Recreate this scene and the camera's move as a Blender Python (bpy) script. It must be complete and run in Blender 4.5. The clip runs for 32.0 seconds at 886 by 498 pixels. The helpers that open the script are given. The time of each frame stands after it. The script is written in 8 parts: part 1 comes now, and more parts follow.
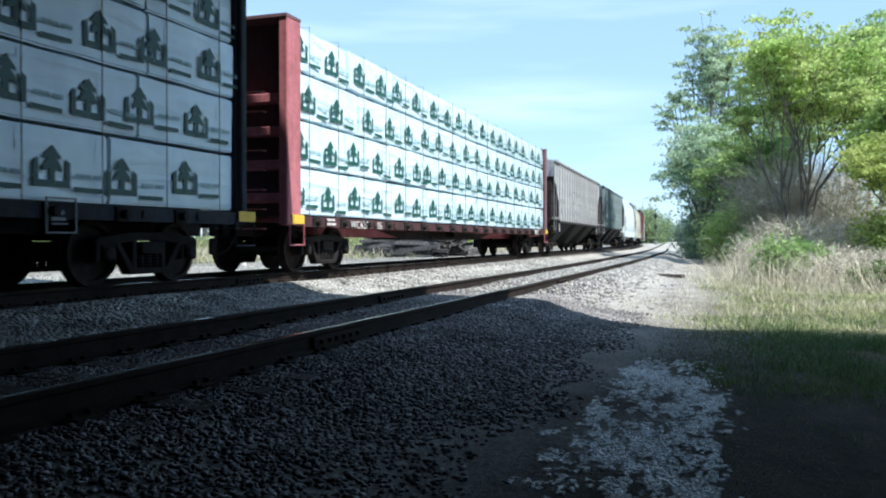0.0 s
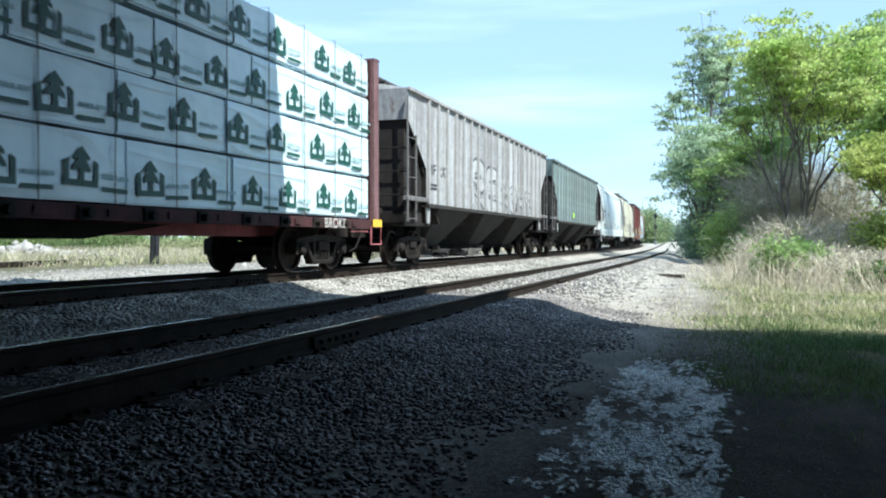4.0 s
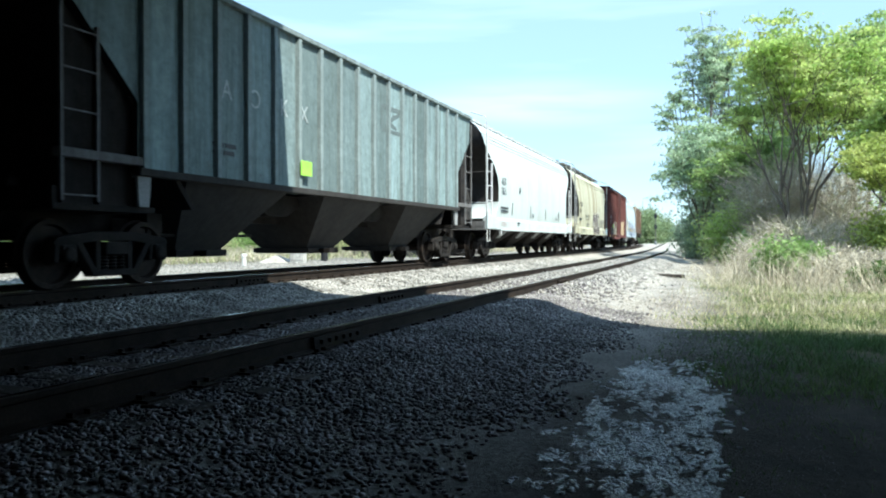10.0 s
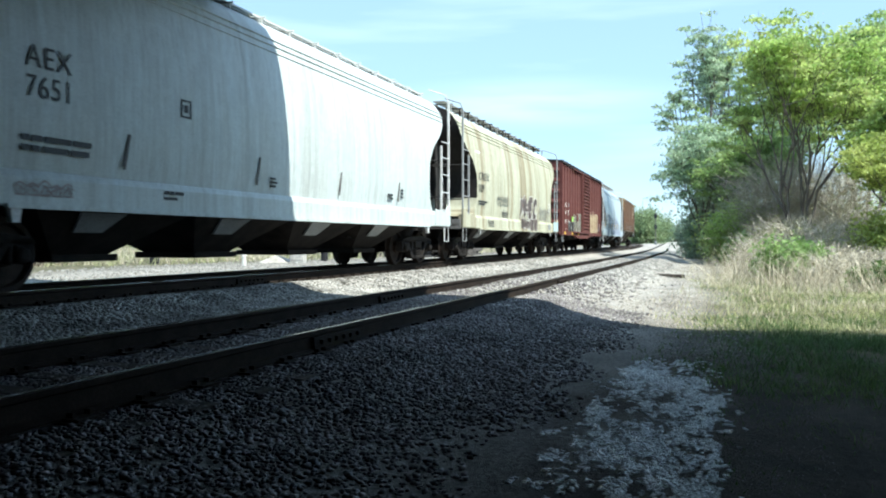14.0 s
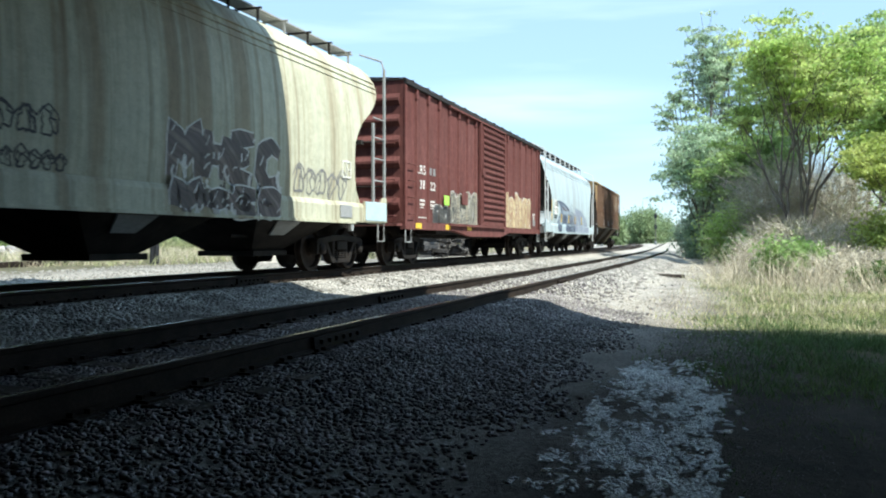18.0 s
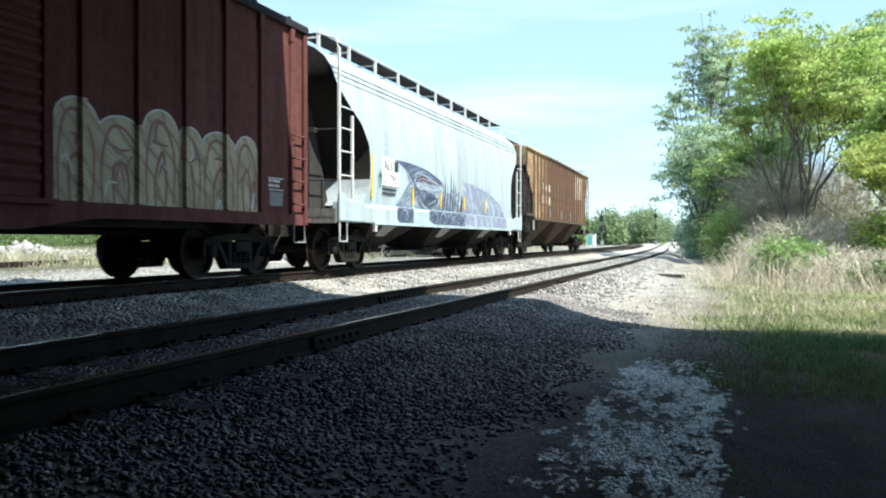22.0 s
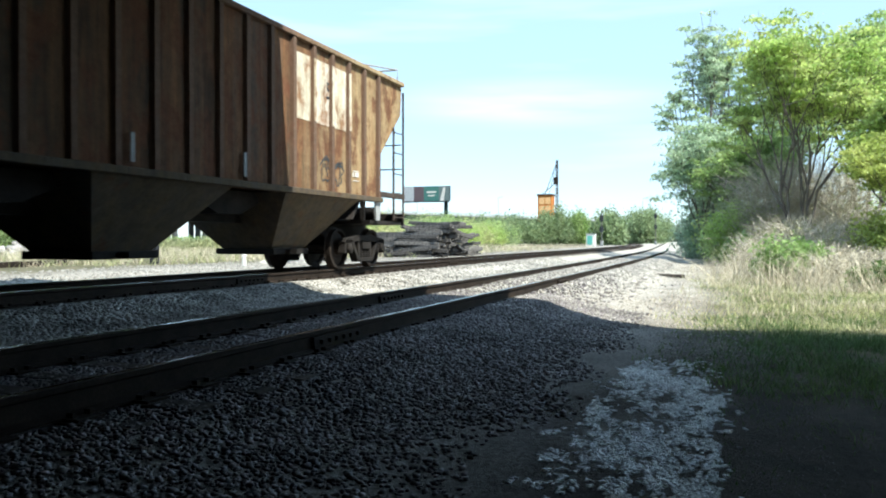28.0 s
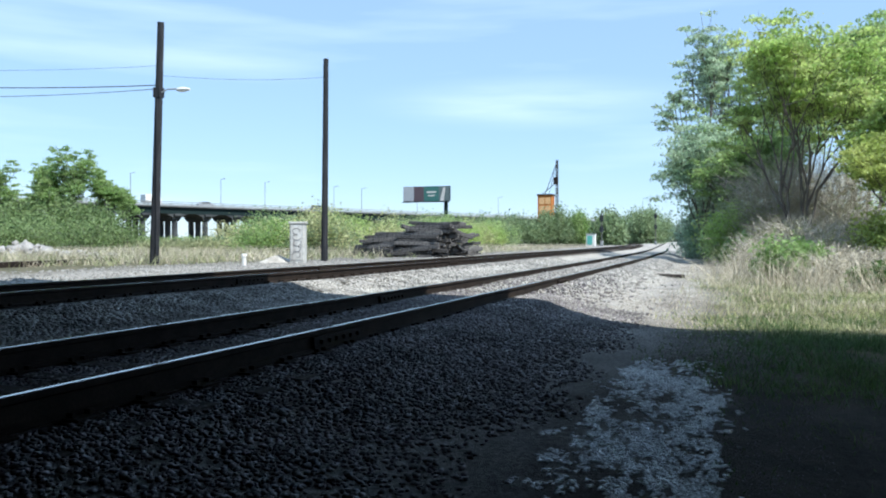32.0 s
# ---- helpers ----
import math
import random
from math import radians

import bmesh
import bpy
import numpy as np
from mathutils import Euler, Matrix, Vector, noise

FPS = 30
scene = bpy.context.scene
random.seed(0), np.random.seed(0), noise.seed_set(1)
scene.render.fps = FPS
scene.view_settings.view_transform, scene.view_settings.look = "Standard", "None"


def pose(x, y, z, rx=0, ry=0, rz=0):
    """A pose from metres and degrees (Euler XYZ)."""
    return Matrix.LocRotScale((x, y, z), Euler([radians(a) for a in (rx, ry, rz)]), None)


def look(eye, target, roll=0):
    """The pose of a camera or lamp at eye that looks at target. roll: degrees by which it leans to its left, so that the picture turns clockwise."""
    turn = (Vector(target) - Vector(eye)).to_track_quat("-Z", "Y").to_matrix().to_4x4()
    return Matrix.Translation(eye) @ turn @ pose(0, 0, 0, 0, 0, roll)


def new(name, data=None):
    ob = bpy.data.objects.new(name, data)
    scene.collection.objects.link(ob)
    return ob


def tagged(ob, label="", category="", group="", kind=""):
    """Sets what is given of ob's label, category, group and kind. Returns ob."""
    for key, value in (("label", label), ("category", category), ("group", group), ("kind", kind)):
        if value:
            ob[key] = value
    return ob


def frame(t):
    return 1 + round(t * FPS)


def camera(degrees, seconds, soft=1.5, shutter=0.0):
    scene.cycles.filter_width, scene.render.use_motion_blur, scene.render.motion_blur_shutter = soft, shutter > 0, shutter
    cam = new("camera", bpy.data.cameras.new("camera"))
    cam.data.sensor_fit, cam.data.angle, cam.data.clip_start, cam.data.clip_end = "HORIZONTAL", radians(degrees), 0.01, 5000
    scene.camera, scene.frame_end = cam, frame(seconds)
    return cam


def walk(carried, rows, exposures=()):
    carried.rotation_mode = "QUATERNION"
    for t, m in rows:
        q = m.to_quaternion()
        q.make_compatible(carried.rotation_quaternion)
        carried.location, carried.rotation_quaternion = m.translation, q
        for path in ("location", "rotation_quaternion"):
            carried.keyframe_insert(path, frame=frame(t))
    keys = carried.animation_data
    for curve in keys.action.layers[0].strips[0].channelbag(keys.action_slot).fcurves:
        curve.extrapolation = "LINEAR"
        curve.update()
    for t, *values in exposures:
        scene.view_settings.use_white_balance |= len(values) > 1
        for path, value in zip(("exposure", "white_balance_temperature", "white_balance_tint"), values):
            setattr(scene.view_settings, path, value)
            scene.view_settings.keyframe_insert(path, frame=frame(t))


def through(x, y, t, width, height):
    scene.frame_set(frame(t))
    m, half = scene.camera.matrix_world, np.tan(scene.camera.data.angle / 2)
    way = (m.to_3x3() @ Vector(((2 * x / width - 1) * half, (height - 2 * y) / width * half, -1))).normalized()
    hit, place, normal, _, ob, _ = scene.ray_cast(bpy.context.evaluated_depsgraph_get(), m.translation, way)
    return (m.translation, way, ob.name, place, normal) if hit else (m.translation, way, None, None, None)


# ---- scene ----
# ---------------- camera: on a tripod beside the siding, under a road bridge ----------------
EYE = (0.0, 0.0, 0.749)
YAW, PITCH = radians(19.72), radians(-0.58)
AIM = (math.cos(YAW) * math.cos(PITCH), math.sin(YAW) * math.cos(PITCH), 0.749 + math.sin(PITCH))
cam = camera(56.9, 32.0, soft=2.0, shutter=0.25)
walk(cam, [(0.0, look(EYE, AIM)), (32.0, look(EYE, AIM))],
     exposures=[(0.0, 0.8, 5800, 7), (3.0, 0.87, 5860, 5), (6.0, 1.0, 5980, 1), (9.0, 1.05, 6010, 1), (13.6, 0.94, 6000, 2), (17.0, 0.92, 6120, 2),
                (20.0, 1.0, 6200, 3), (25.0, 1.12, 6200, 2), (28.0, 1.12, 6300, 3), (29.2, 1.02, 6430, 3), (30.2, 0.78, 5930, 4), (32.0, 0.6, 5830, 7)])

# ---------------- sky and sun ----------------
SUN_WAY = Vector((-0.405, -1.0, 1.45)).normalized()   # towards the sun
world = bpy.data.worlds.new("sky")
scene.world = world
world.use_nodes = True
wn, wl = world.node_tree.nodes, world.node_tree.links
wn.clear()
sky = wn.new("ShaderNodeTexSky")
sky.sky_type, sky.sun_disc = "NISHITA", False
sky.sun_elevation = math.asin(SUN_WAY.z)
sky.sun_rotation = math.atan2(SUN_WAY.x, SUN_WAY.y)
sky.altitude, sky.air_density, sky.dust_density, sky.ozone_density = 200, 1.0, 0.0, 3.0
coord = wn.new("ShaderNodeTexCoord")
mp = wn.new("ShaderNodeMapping")
mp.inputs["Scale"].default_value = (1.5, 1.5, 14.0)
mp.inputs["Rotation"].default_value = (0.03, -0.05, 0.35)
cl = wn.new("ShaderNodeTexNoise")
cl.inputs["Scale"].default_value, cl.inputs["Detail"].default_value, cl.inputs["Roughness"].default_value = 1.3, 6.0, 0.5
ramp = wn.new("ShaderNodeValToRGB")
ramp.color_ramp.elements[0].position, ramp.color_ramp.elements[1].position = 0.48, 0.8
ramp.color_ramp.elements[1].color = (0.55, 0.55, 0.55, 1)
mixc = wn.new("ShaderNodeMix")
mixc.data_type = "RGBA"
mixc.inputs["B"].default_value = (6.0, 7.0, 7.6, 1)
bg = wn.new("ShaderNodeBackground")
bg.inputs["Strength"].default_value = 0.115
wo = wn.new("ShaderNodeOutputWorld")
wl.new(coord.outputs["Generated"], mp.inputs["Vector"])
wl.new(mp.outputs["Vector"], cl.inputs["Vector"])
wl.new(cl.outputs["Fac"], ramp.inputs["Fac"])
# one long soft bank of thin cloud low over the line
turn = wn.new("ShaderNodeMapping")
turn.inputs["Rotation"].default_value = (0, 0, radians(-13.5))
span = wn.new("ShaderNodeMapping")
span.inputs["Scale"].default_value, span.inputs["Location"].default_value = (0, 4.4, 27), (0, 0, -4.45)
away = wn.new("ShaderNodeVectorMath")
away.operation = "LENGTH"
bank = wn.new("ShaderNodeMapRange")
bank.interpolation_type = "SMOOTHSTEP"
bank.inputs["To Min"].default_value, bank.inputs["To Max"].default_value = 0.9, 0.0
wisp = wn.new("ShaderNodeMapRange")
wisp.inputs["From Min"].default_value, wisp.inputs["From Max"].default_value = 0.26, 0.52
thin = wn.new("ShaderNodeMath")
thin.operation = "MULTIPLY"
both = wn.new("ShaderNodeMath")
both.operation = "MAXIMUM"
wl.new(coord.outputs["Generated"], turn.inputs["Vector"])
wl.new(turn.outputs["Vector"], span.inputs["Vector"])
wl.new(span.outputs["Vector"], away.inputs[0])
wl.new(away.outputs["Value"], bank.inputs["Value"])
wl.new(cl.outputs["Fac"], wisp.inputs["Value"])
wl.new(bank.outputs["Result"], thin.inputs[0])
wl.new(wisp.outputs["Result"], thin.inputs[1])
wl.new(thin.outputs[0], both.inputs[0])
wl.new(ramp.outputs["Color"], both.inputs[1])
wl.new(both.outputs[0], mixc.inputs["Factor"])
veil = wn.new("ShaderNodeMix")                      # thin high haze evens the sky out
veil.data_type = "RGBA"
veil.inputs["Factor"].default_value = 0.62
veil.inputs["B"].default_value = (3.25, 4.5, 6.1, 1)
wl.new(sky.outputs["Color"], veil.inputs["A"])
wl.new(veil.outputs["Result"], mixc.inputs["A"])
wl.new(mixc.outputs["Result"], bg.inputs["Color"])
wl.new(bg.outputs["Background"], wo.inputs["Surface"])
sun = new("sun", bpy.data.lights.new("sun", "SUN"))
sun.data.energy, sun.data.angle, sun.data.color = 5.0, radians(0.53), (1.0, 0.93, 0.84)
sun.matrix_world = look(SUN_WAY * 60, (0, 0, 0))


# ---------------- mesh helpers ----------------
def mesh_of(name, bm, material=None, smooth=False):
    me = bpy.data.meshes.new(name)
    bm.to_mesh(me)
    bm.free()
    if material:
        me.materials.append(material)
    if smooth:
        me.polygons.foreach_set("use_smooth", [True] * len(me.polygons))
    return me


def part(name, bm, material, parent=None, label="", smooth=False):
    """Links a bmesh (or a ready mesh) as one mesh object under a thing or a part."""
    me = bm if isinstance(bm, bpy.types.Mesh) else mesh_of(name, bm, material, smooth)
    ob = new(name, me)
    ob.parent = parent
    if label:
        tagged(ob, label)
    return ob


def thing(name, label, category, group="", kind="", at=None):
    ob = tagged(new(name), label, category, group, kind)
    ob.empty_display_size = 0.2
    if at is not None:
        ob.matrix_basis = at
    return ob


def face(bm, pts):
    return bm.faces.new([bm.verts.new(q) for q in pts])


def box(bm, x0, x1, y0, y1, z0, z1, m=None):
    q = [(x, y, z) for z in (z0, z1) for x, y in ((x0, y0), (x1, y0), (x1, y1), (x0, y1))]
    v = [bm.verts.new(m @ Vector(a) if m else a) for a in q]
    for f in ((3, 2, 1, 0), (4, 5, 6, 7), (0, 1, 5, 4), (1, 2, 6, 5), (2, 3, 7, 6), (3, 0, 4, 7)):
        bm.faces.new([v[i] for i in f])
    return bm


def loft(bm, rings, caps=True, closed=True):
    rs = [[bm.verts.new(q) for q in r] for r in rings]
    n = len(rs[0])
    for a, b in zip(rs, rs[1:]):
        for i in range(n if closed else n - 1):
            j = (i + 1) % n
            bm.faces.new((a[i], a[j], b[j], b[i]))
    if caps and closed:
        bm.faces.new(rs[0][::-1])
        bm.faces.new(rs[-1])
    return bm


def prism_y(bm, pts, y0, y1):
    """A plate: outline in x, z, drawn out from y0 to y1."""
    return loft(bm, [[(x, y0, z) for x, z in pts], [(x, y1, z) for x, z in pts]])


def prism_x(bm, pts, x0, x1):
    return loft(bm, [[(x0, y, z) for y, z in pts], [(x1, y, z) for y, z in pts]])


def tube(bm, pts, r, n=6, r1=None):
    pts = [Vector(q) for q in pts]
    rings = []
    for i, q in enumerate(pts):
        d = (pts[min(i + 1, len(pts) - 1)] - pts[max(i - 1, 0)]).normalized()
        a = d.cross(Vector((0, 0, 1)) if abs(d.z) < 0.9 else Vector((1, 0, 0))).normalized()
        b = d.cross(a)
        k = r if r1 is None else r + (r1 - r) * i / (len(pts) - 1)
        rings.append([q + a * (k * math.cos(2 * math.pi * j / n)) + b * (k * math.sin(2 * math.pi * j / n)) for j in range(n)])
    return loft(bm, rings)


def lathe_y(bm, prof, cx=0.0, cz=0.0, n=24):
    """A turned piece about an axis along y: profile of (radius, y)."""
    return loft(bm, [[(cx + r * math.cos(2 * math.pi * j / n), y, cz + r * math.sin(2 * math.pi * j / n)) for j in range(n)] for r, y in prof])


def flipped(bm):
    bmesh.ops.recalc_face_normals(bm, faces=bm.faces)
    return bm


def soften(bm, w=0.01, seg=1):
    bmesh.ops.recalc_face_normals(bm, faces=bm.faces)
    es = [e for e in bm.edges if len(e.link_faces) == 2 and e.calc_face_angle(0) > 0.6]
    bmesh.ops.bevel(bm, geom=es, offset=w, segments=seg, affect="EDGES", clamp_overlap=True)
    return bm


B = bmesh.new
# ---------------- materials ----------------
def nodes_of(name):
    m = bpy.data.materials.new(name)
    m.use_nodes = True
    nt = m.node_tree
    return m, nt.nodes, nt.links, nt.nodes["Principled BSDF"]


def noise_node(n, l, vec, scale, detail=4.0, rough=0.55, stretch=None):
    t = n.new("ShaderNodeTexNoise")
    t.inputs["Scale"].default_value, t.inputs["Detail"].default_value, t.inputs["Roughness"].default_value = scale, detail, rough
    if stretch:
        mpn = n.new("ShaderNodeMapping")
        mpn.inputs["Scale"].default_value = stretch
        l.new(vec, mpn.inputs["Vector"])
        vec = mpn.outputs["Vector"]
    l.new(vec, t.inputs["Vector"])
    return t.outputs["Fac"]


def ramp_node(n, l, fac, stops):
    r = n.new("ShaderNodeValToRGB")
    el = r.color_ramp.elements
    while len(el) < len(stops):
        el.new(0.5)
    for e, (p, c) in zip(el, stops):
        e.position = p
        e.color = (c, c, c, 1) if isinstance(c, (int, float)) else (*c, 1)
    l.new(fac, r.inputs["Fac"])
    return r.outputs["Color"]


def mix_node(n, l, fac, a, b, blend="MIX"):
    x = n.new("ShaderNodeMix")
    x.data_type, x.blend_type = "RGBA", blend
    for s, v in (("Factor", fac), ("A", a), ("B", b)):
        if isinstance(v, (int, float)):
            x.inputs[s].default_value = v
        elif isinstance(v, tuple):
            x.inputs[s].default_value = (*v, 1)
        else:
            l.new(v, x.inputs[s])
    return x.outputs["Result"]


def bump_node(n, l, bsdf, fac, strength=0.3, dist=0.01):
    b = n.new("ShaderNodeBump")
    b.inputs["Strength"].default_value, b.inputs["Distance"].default_value = strength, dist
    l.new(fac, b.inputs["Height"])
    l.new(b.outputs["Normal"], bsdf.inputs["Normal"])


def mat(name, c1, c2, scale=2.0, rough=0.75, metal=0.0, fine=30.0, bump=0.2, dist=0.01, stretch=None, per_piece=0.0, island=0.0, lo=0.35, hi=0.65):
    """Two tones at one scale, a finer grain over them, and relief."""
    m, n, l, b = nodes_of(name)
    tc = n.new("ShaderNodeTexCoord").outputs["Object"]
    big = noise_node(n, l, tc, scale, 5, 0.6, stretch)
    col = mix_node(n, l, ramp_node(n, l, big, [(lo, 0.0), (hi, 1.0)]), c1, c2)
    fin = noise_node(n, l, tc, fine, 3, 0.6)
    col = mix_node(n, l, 0.7, col, ramp_node(n, l, fin, [(0.3, 0.55), (0.7, 1.25)]), "MULTIPLY")
    if per_piece:
        oi = n.new("ShaderNodeObjectInfo").outputs["Random"]
        col = mix_node(n, l, 1.0, col, ramp_node(n, l, oi, [(0.0, 1 - per_piece), (1.0, 1 + per_piece)]), "MULTIPLY")
    if island:
        ge = n.new("ShaderNodeNewGeometry").outputs["Random Per Island"]
        col = mix_node(n, l, 1.0, col, ramp_node(n, l, ge, [(0.0, 1 - island), (1.0, 1 + island)]), "MULTIPLY")
    l.new(col, b.inputs["Base Color"])
    b.inputs["Roughness"].default_value, b.inputs["Metallic"].default_value = rough, metal
    if rough >= 0.7:
        b.inputs["Specular IOR Level"].default_value = 0.14
    if bump:
        bump_node(n, l, b, fin, bump, dist)
    return m


def leafy(name, c1, c2, through=0.35, rough=0.6):
    """Leaves: each island its own tone, with some light let through."""
    m, n, l, b = nodes_of(name)
    ge = n.new("ShaderNodeNewGeometry").outputs["Random Per Island"]
    tc = n.new("ShaderNodeTexCoord").outputs["Object"]
    big = noise_node(n, l, tc, 0.5, 3)
    col = mix_node(n, l, ramp_node(n, l, big, [(0.35, 0.0), (0.65, 1.0)]), c1, c2)
    col = mix_node(n, l, 1.0, col, ramp_node(n, l, ge, [(0.0, 0.6), (1.0, 1.35)]), "MULTIPLY")
    l.new(col, b.inputs["Base Color"])
    b.inputs["Roughness"].default_value = rough
    tr = n.new("ShaderNodeBsdfTranslucent")
    l.new(col, tr.inputs["Color"])
    ms = n.new("ShaderNodeMixShader")
    ms.inputs["Fac"].default_value = through
    l.new(b.outputs["BSDF"], ms.inputs[1])
    l.new(tr.outputs["BSDF"], ms.inputs[2])
    l.new(ms.outputs["Shader"], n["Material Output"].inputs["Surface"])
    return m


def weathered(name, paint, dirt, rust, rust_amount=0.5, rough=0.6, streak=1.0, fade=0.12, panel=0.0, ends=None, grimy=0.75, runs=None):
    """Car paint: faded patches, dirt streaks running down, rust spots at two scales."""
    m, n, l, b = nodes_of(name)
    tc = n.new("ShaderNodeTexCoord").outputs["Object"]
    patch = noise_node(n, l, tc, 0.7, 5, 0.6)
    col = mix_node(n, l, ramp_node(n, l, patch, [(0.3, 0.0), (0.7, 1.0)]), paint, tuple(min(1, c * (1 + fade) + 0.02) for c in paint))
    if ends:
        # the middle has lost its paint; the ends keep it
        sx = n.new("ShaderNodeSeparateXYZ")
        l.new(tc, sx.inputs["Vector"])
        wob = noise_node(n, l, tc, 0.5, 5, 0.65)
        ad = n.new("ShaderNodeMath")
        ad.operation = "MULTIPLY_ADD"
        l.new(wob, ad.inputs[0])
        ad.inputs[1].default_value = 3.0
        l.new(sx.outputs["X"], ad.inputs[2])
        mr = n.new("ShaderNodeMapRange")
        mr.inputs["From Min"].default_value, mr.inputs["From Max"].default_value = -9.0, 11.0
        l.new(ad.outputs[0], mr.inputs["Value"])
        col = mix_node(n, l, ramp_node(n, l, mr.outputs["Result"], [(0.2, 0.0), (0.33, 0.9), (0.68, 0.95), (0.82, 0.4)]), col, ends)
    if panel:
        # each panel between the posts has weathered in its own way
        sp = n.new("ShaderNodeSeparateXYZ")
        l.new(tc, sp.inputs["Vector"])
        dv = n.new("ShaderNodeMath")
        dv.operation = "DIVIDE"
        l.new(sp.outputs["X"], dv.inputs[0])
        dv.inputs[1].default_value = panel
        fl = n.new("ShaderNodeMath")
        fl.operation = "FLOOR"
        l.new(dv.outputs[0], fl.inputs[0])
        wh = n.new("ShaderNodeTexWhiteNoise")
        wh.noise_dimensions = "1D"
        l.new(fl.outputs[0], wh.inputs["W"])
        col = mix_node(n, l, 1.0, col, ramp_node(n, l, wh.outputs["Value"], [(0.0, (0.6, 0.6, 0.6)), (0.5, (0.9, 0.9, 0.9)), (1.0, (1.13, 1.15, 1.15))]), "MULTIPLY")
    run = noise_node(n, l, tc, 1.0, 6, 0.65, (3.2, 3.2, 0.28))
    col = mix_node(n, l, ramp_node(n, l, run, [(0.4, 0.0), (0.7, 0.85 * streak)]), col, dirt)
    if runs:
        # broad soft runs from the roof seams
        wide = noise_node(n, l, tc, 1.0, 4, 0.6, (1.7, 0.2, 0.045))
        col = mix_node(n, l, ramp_node(n, l, wide, [(0.5, 0.0), (0.62, 0.75), (0.75, 0.9)]), col, runs)
        thin_run = noise_node(n, l, tc, 1.0, 3, 0.5, (6.0, 0.3, 0.09))
        col = mix_node(n, l, ramp_node(n, l, thin_run, [(0.56, 0.0), (0.7, 0.7)]), col, tuple(k * 0.8 for k in runs))
    spot = noise_node(n, l, tc, 2.6, 8, 0.7, (1, 1, 0.55))
    k = 0.72 - 0.3 * rust_amount
    col = mix_node(n, l, ramp_node(n, l, spot, [(k, 0.0), (k + 0.12, 0.9)]), col, rust)
    grime = noise_node(n, l, tc, 6.5, 8, 0.72)
    col = mix_node(n, l, grimy, col, ramp_node(n, l, grime, [(0.32, 0.66), (0.62, 1.12)]), "MULTIPLY")
    drip = noise_node(n, l, tc, 1.0, 4, 0.6, (16, 16, 0.7))
    col = mix_node(n, l, 0.4, col, ramp_node(n, l, drip, [(0.36, 0.7), (0.56, 1.08)]), "MULTIPLY")
    fin = noise_node(n, l, tc, 45, 3, 0.6)
    col = mix_node(n, l, 0.5, col, ramp_node(n, l, fin, [(0.3, 0.7), (0.7, 1.2)]), "MULTIPLY")
    l.new(col, b.inputs["Base Color"])
    b.inputs["Roughness"].default_value = rough + 0.15
    b.inputs["Specular IOR Level"].default_value = 0.12 if rough >= 0.6 else 0.4
    bump_node(n, l, b, fin, 0.08, 0.004)
    return m


def plain(name, c, rough=0.6, metal=0.0):
    return mat(name, tuple(k * 0.9 for k in c), tuple(min(1, k * 1.08) for k in c), 3.0, rough, metal, 40, 0.05, 0.003)


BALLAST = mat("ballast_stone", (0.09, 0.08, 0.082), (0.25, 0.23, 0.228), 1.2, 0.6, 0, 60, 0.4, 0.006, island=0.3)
PALESTONE = mat("pale_limestone_and_sunlit_ballast", (0.19, 0.187, 0.172), (0.47, 0.455, 0.415), 1.4, 0.75, 0, 60, 0.4, 0.006, island=0.4)
TIE = mat("creosoted_wood", (0.038, 0.031, 0.026), (0.1, 0.086, 0.072), 1.5, 0.9, 0, 25, 0.5, 0.01, (1, 8, 8), per_piece=0.3)
RAIL = mat("rusty_rail_steel", (0.018, 0.014, 0.0115), (0.034, 0.025, 0.019), 4, 0.8, 0.1, 60, 0.25, 0.003)
RAILTOP = mat("polished_rail_head", (0.5, 0.49, 0.47), (0.6, 0.58, 0.56), 3, 0.16, 0.97, 50, 0.03, 0.001)
CONCRETE = mat("bridge_concrete", (0.28, 0.27, 0.25), (0.36, 0.35, 0.33), 0.6, 0.85, 0, 12, 0.2, 0.01)
BLACKSTEEL = mat("black_underframe_steel", (0.012, 0.011, 0.0105), (0.03, 0.026, 0.023), 2.5, 0.8, 0.0, 30, 0.2, 0.004)
WHEEL = mat("wheel_steel", (0.02, 0.016, 0.014), (0.045, 0.034, 0.027), 5, 0.7, 0.1, 40, 0.15, 0.003)
POLEWOOD = mat("old_pole_wood", (0.02, 0.021, 0.024), (0.042, 0.043, 0.047), 2, 0.9, 0, 20, 0.5, 0.01, (6, 6, 0.4))
BARK = mat("bark", (0.10, 0.085, 0.07), (0.2, 0.175, 0.15), 4, 0.95, 0, 20, 0.6, 0.02, (4, 4, 0.8))

# ---------------- the two tracks: centre lines ----------------
GAUGE = 1.507      # between the middles of the rail heads
ZM = 0.117         # rail top of the main track; the siding's is 0


def bend(x, c, a, q, k, end=260.0):
    e = min(max(x, 0.0), end)
    slope = a + 2 * q * e + 3 * k * e * e
    return c + a * e + q * e * e + k * e ** 3 + slope * (x - e), slope


def main_line(x):
    return bend(x, 9.1475, 0.00024, 0.000346, 0.0)


def siding(x):
    return bend(x, 4.0603, 0.0, 0.000425, 0.0, 85.0)


MAIN_X = np.linspace(-260, 420, 3401)
MAIN_Y = np.array([main_line(x)[0] for x in MAIN_X])
ARC = np.concatenate([[0], np.cumsum(np.hypot(np.diff(MAIN_X), np.diff(MAIN_Y)))])
ARC -= np.interp(0, MAIN_X, ARC)


def on_main(s):
    x = float(np.interp(s, ARC, MAIN_X))
    return Vector((x, main_line(x)[0], ZM))


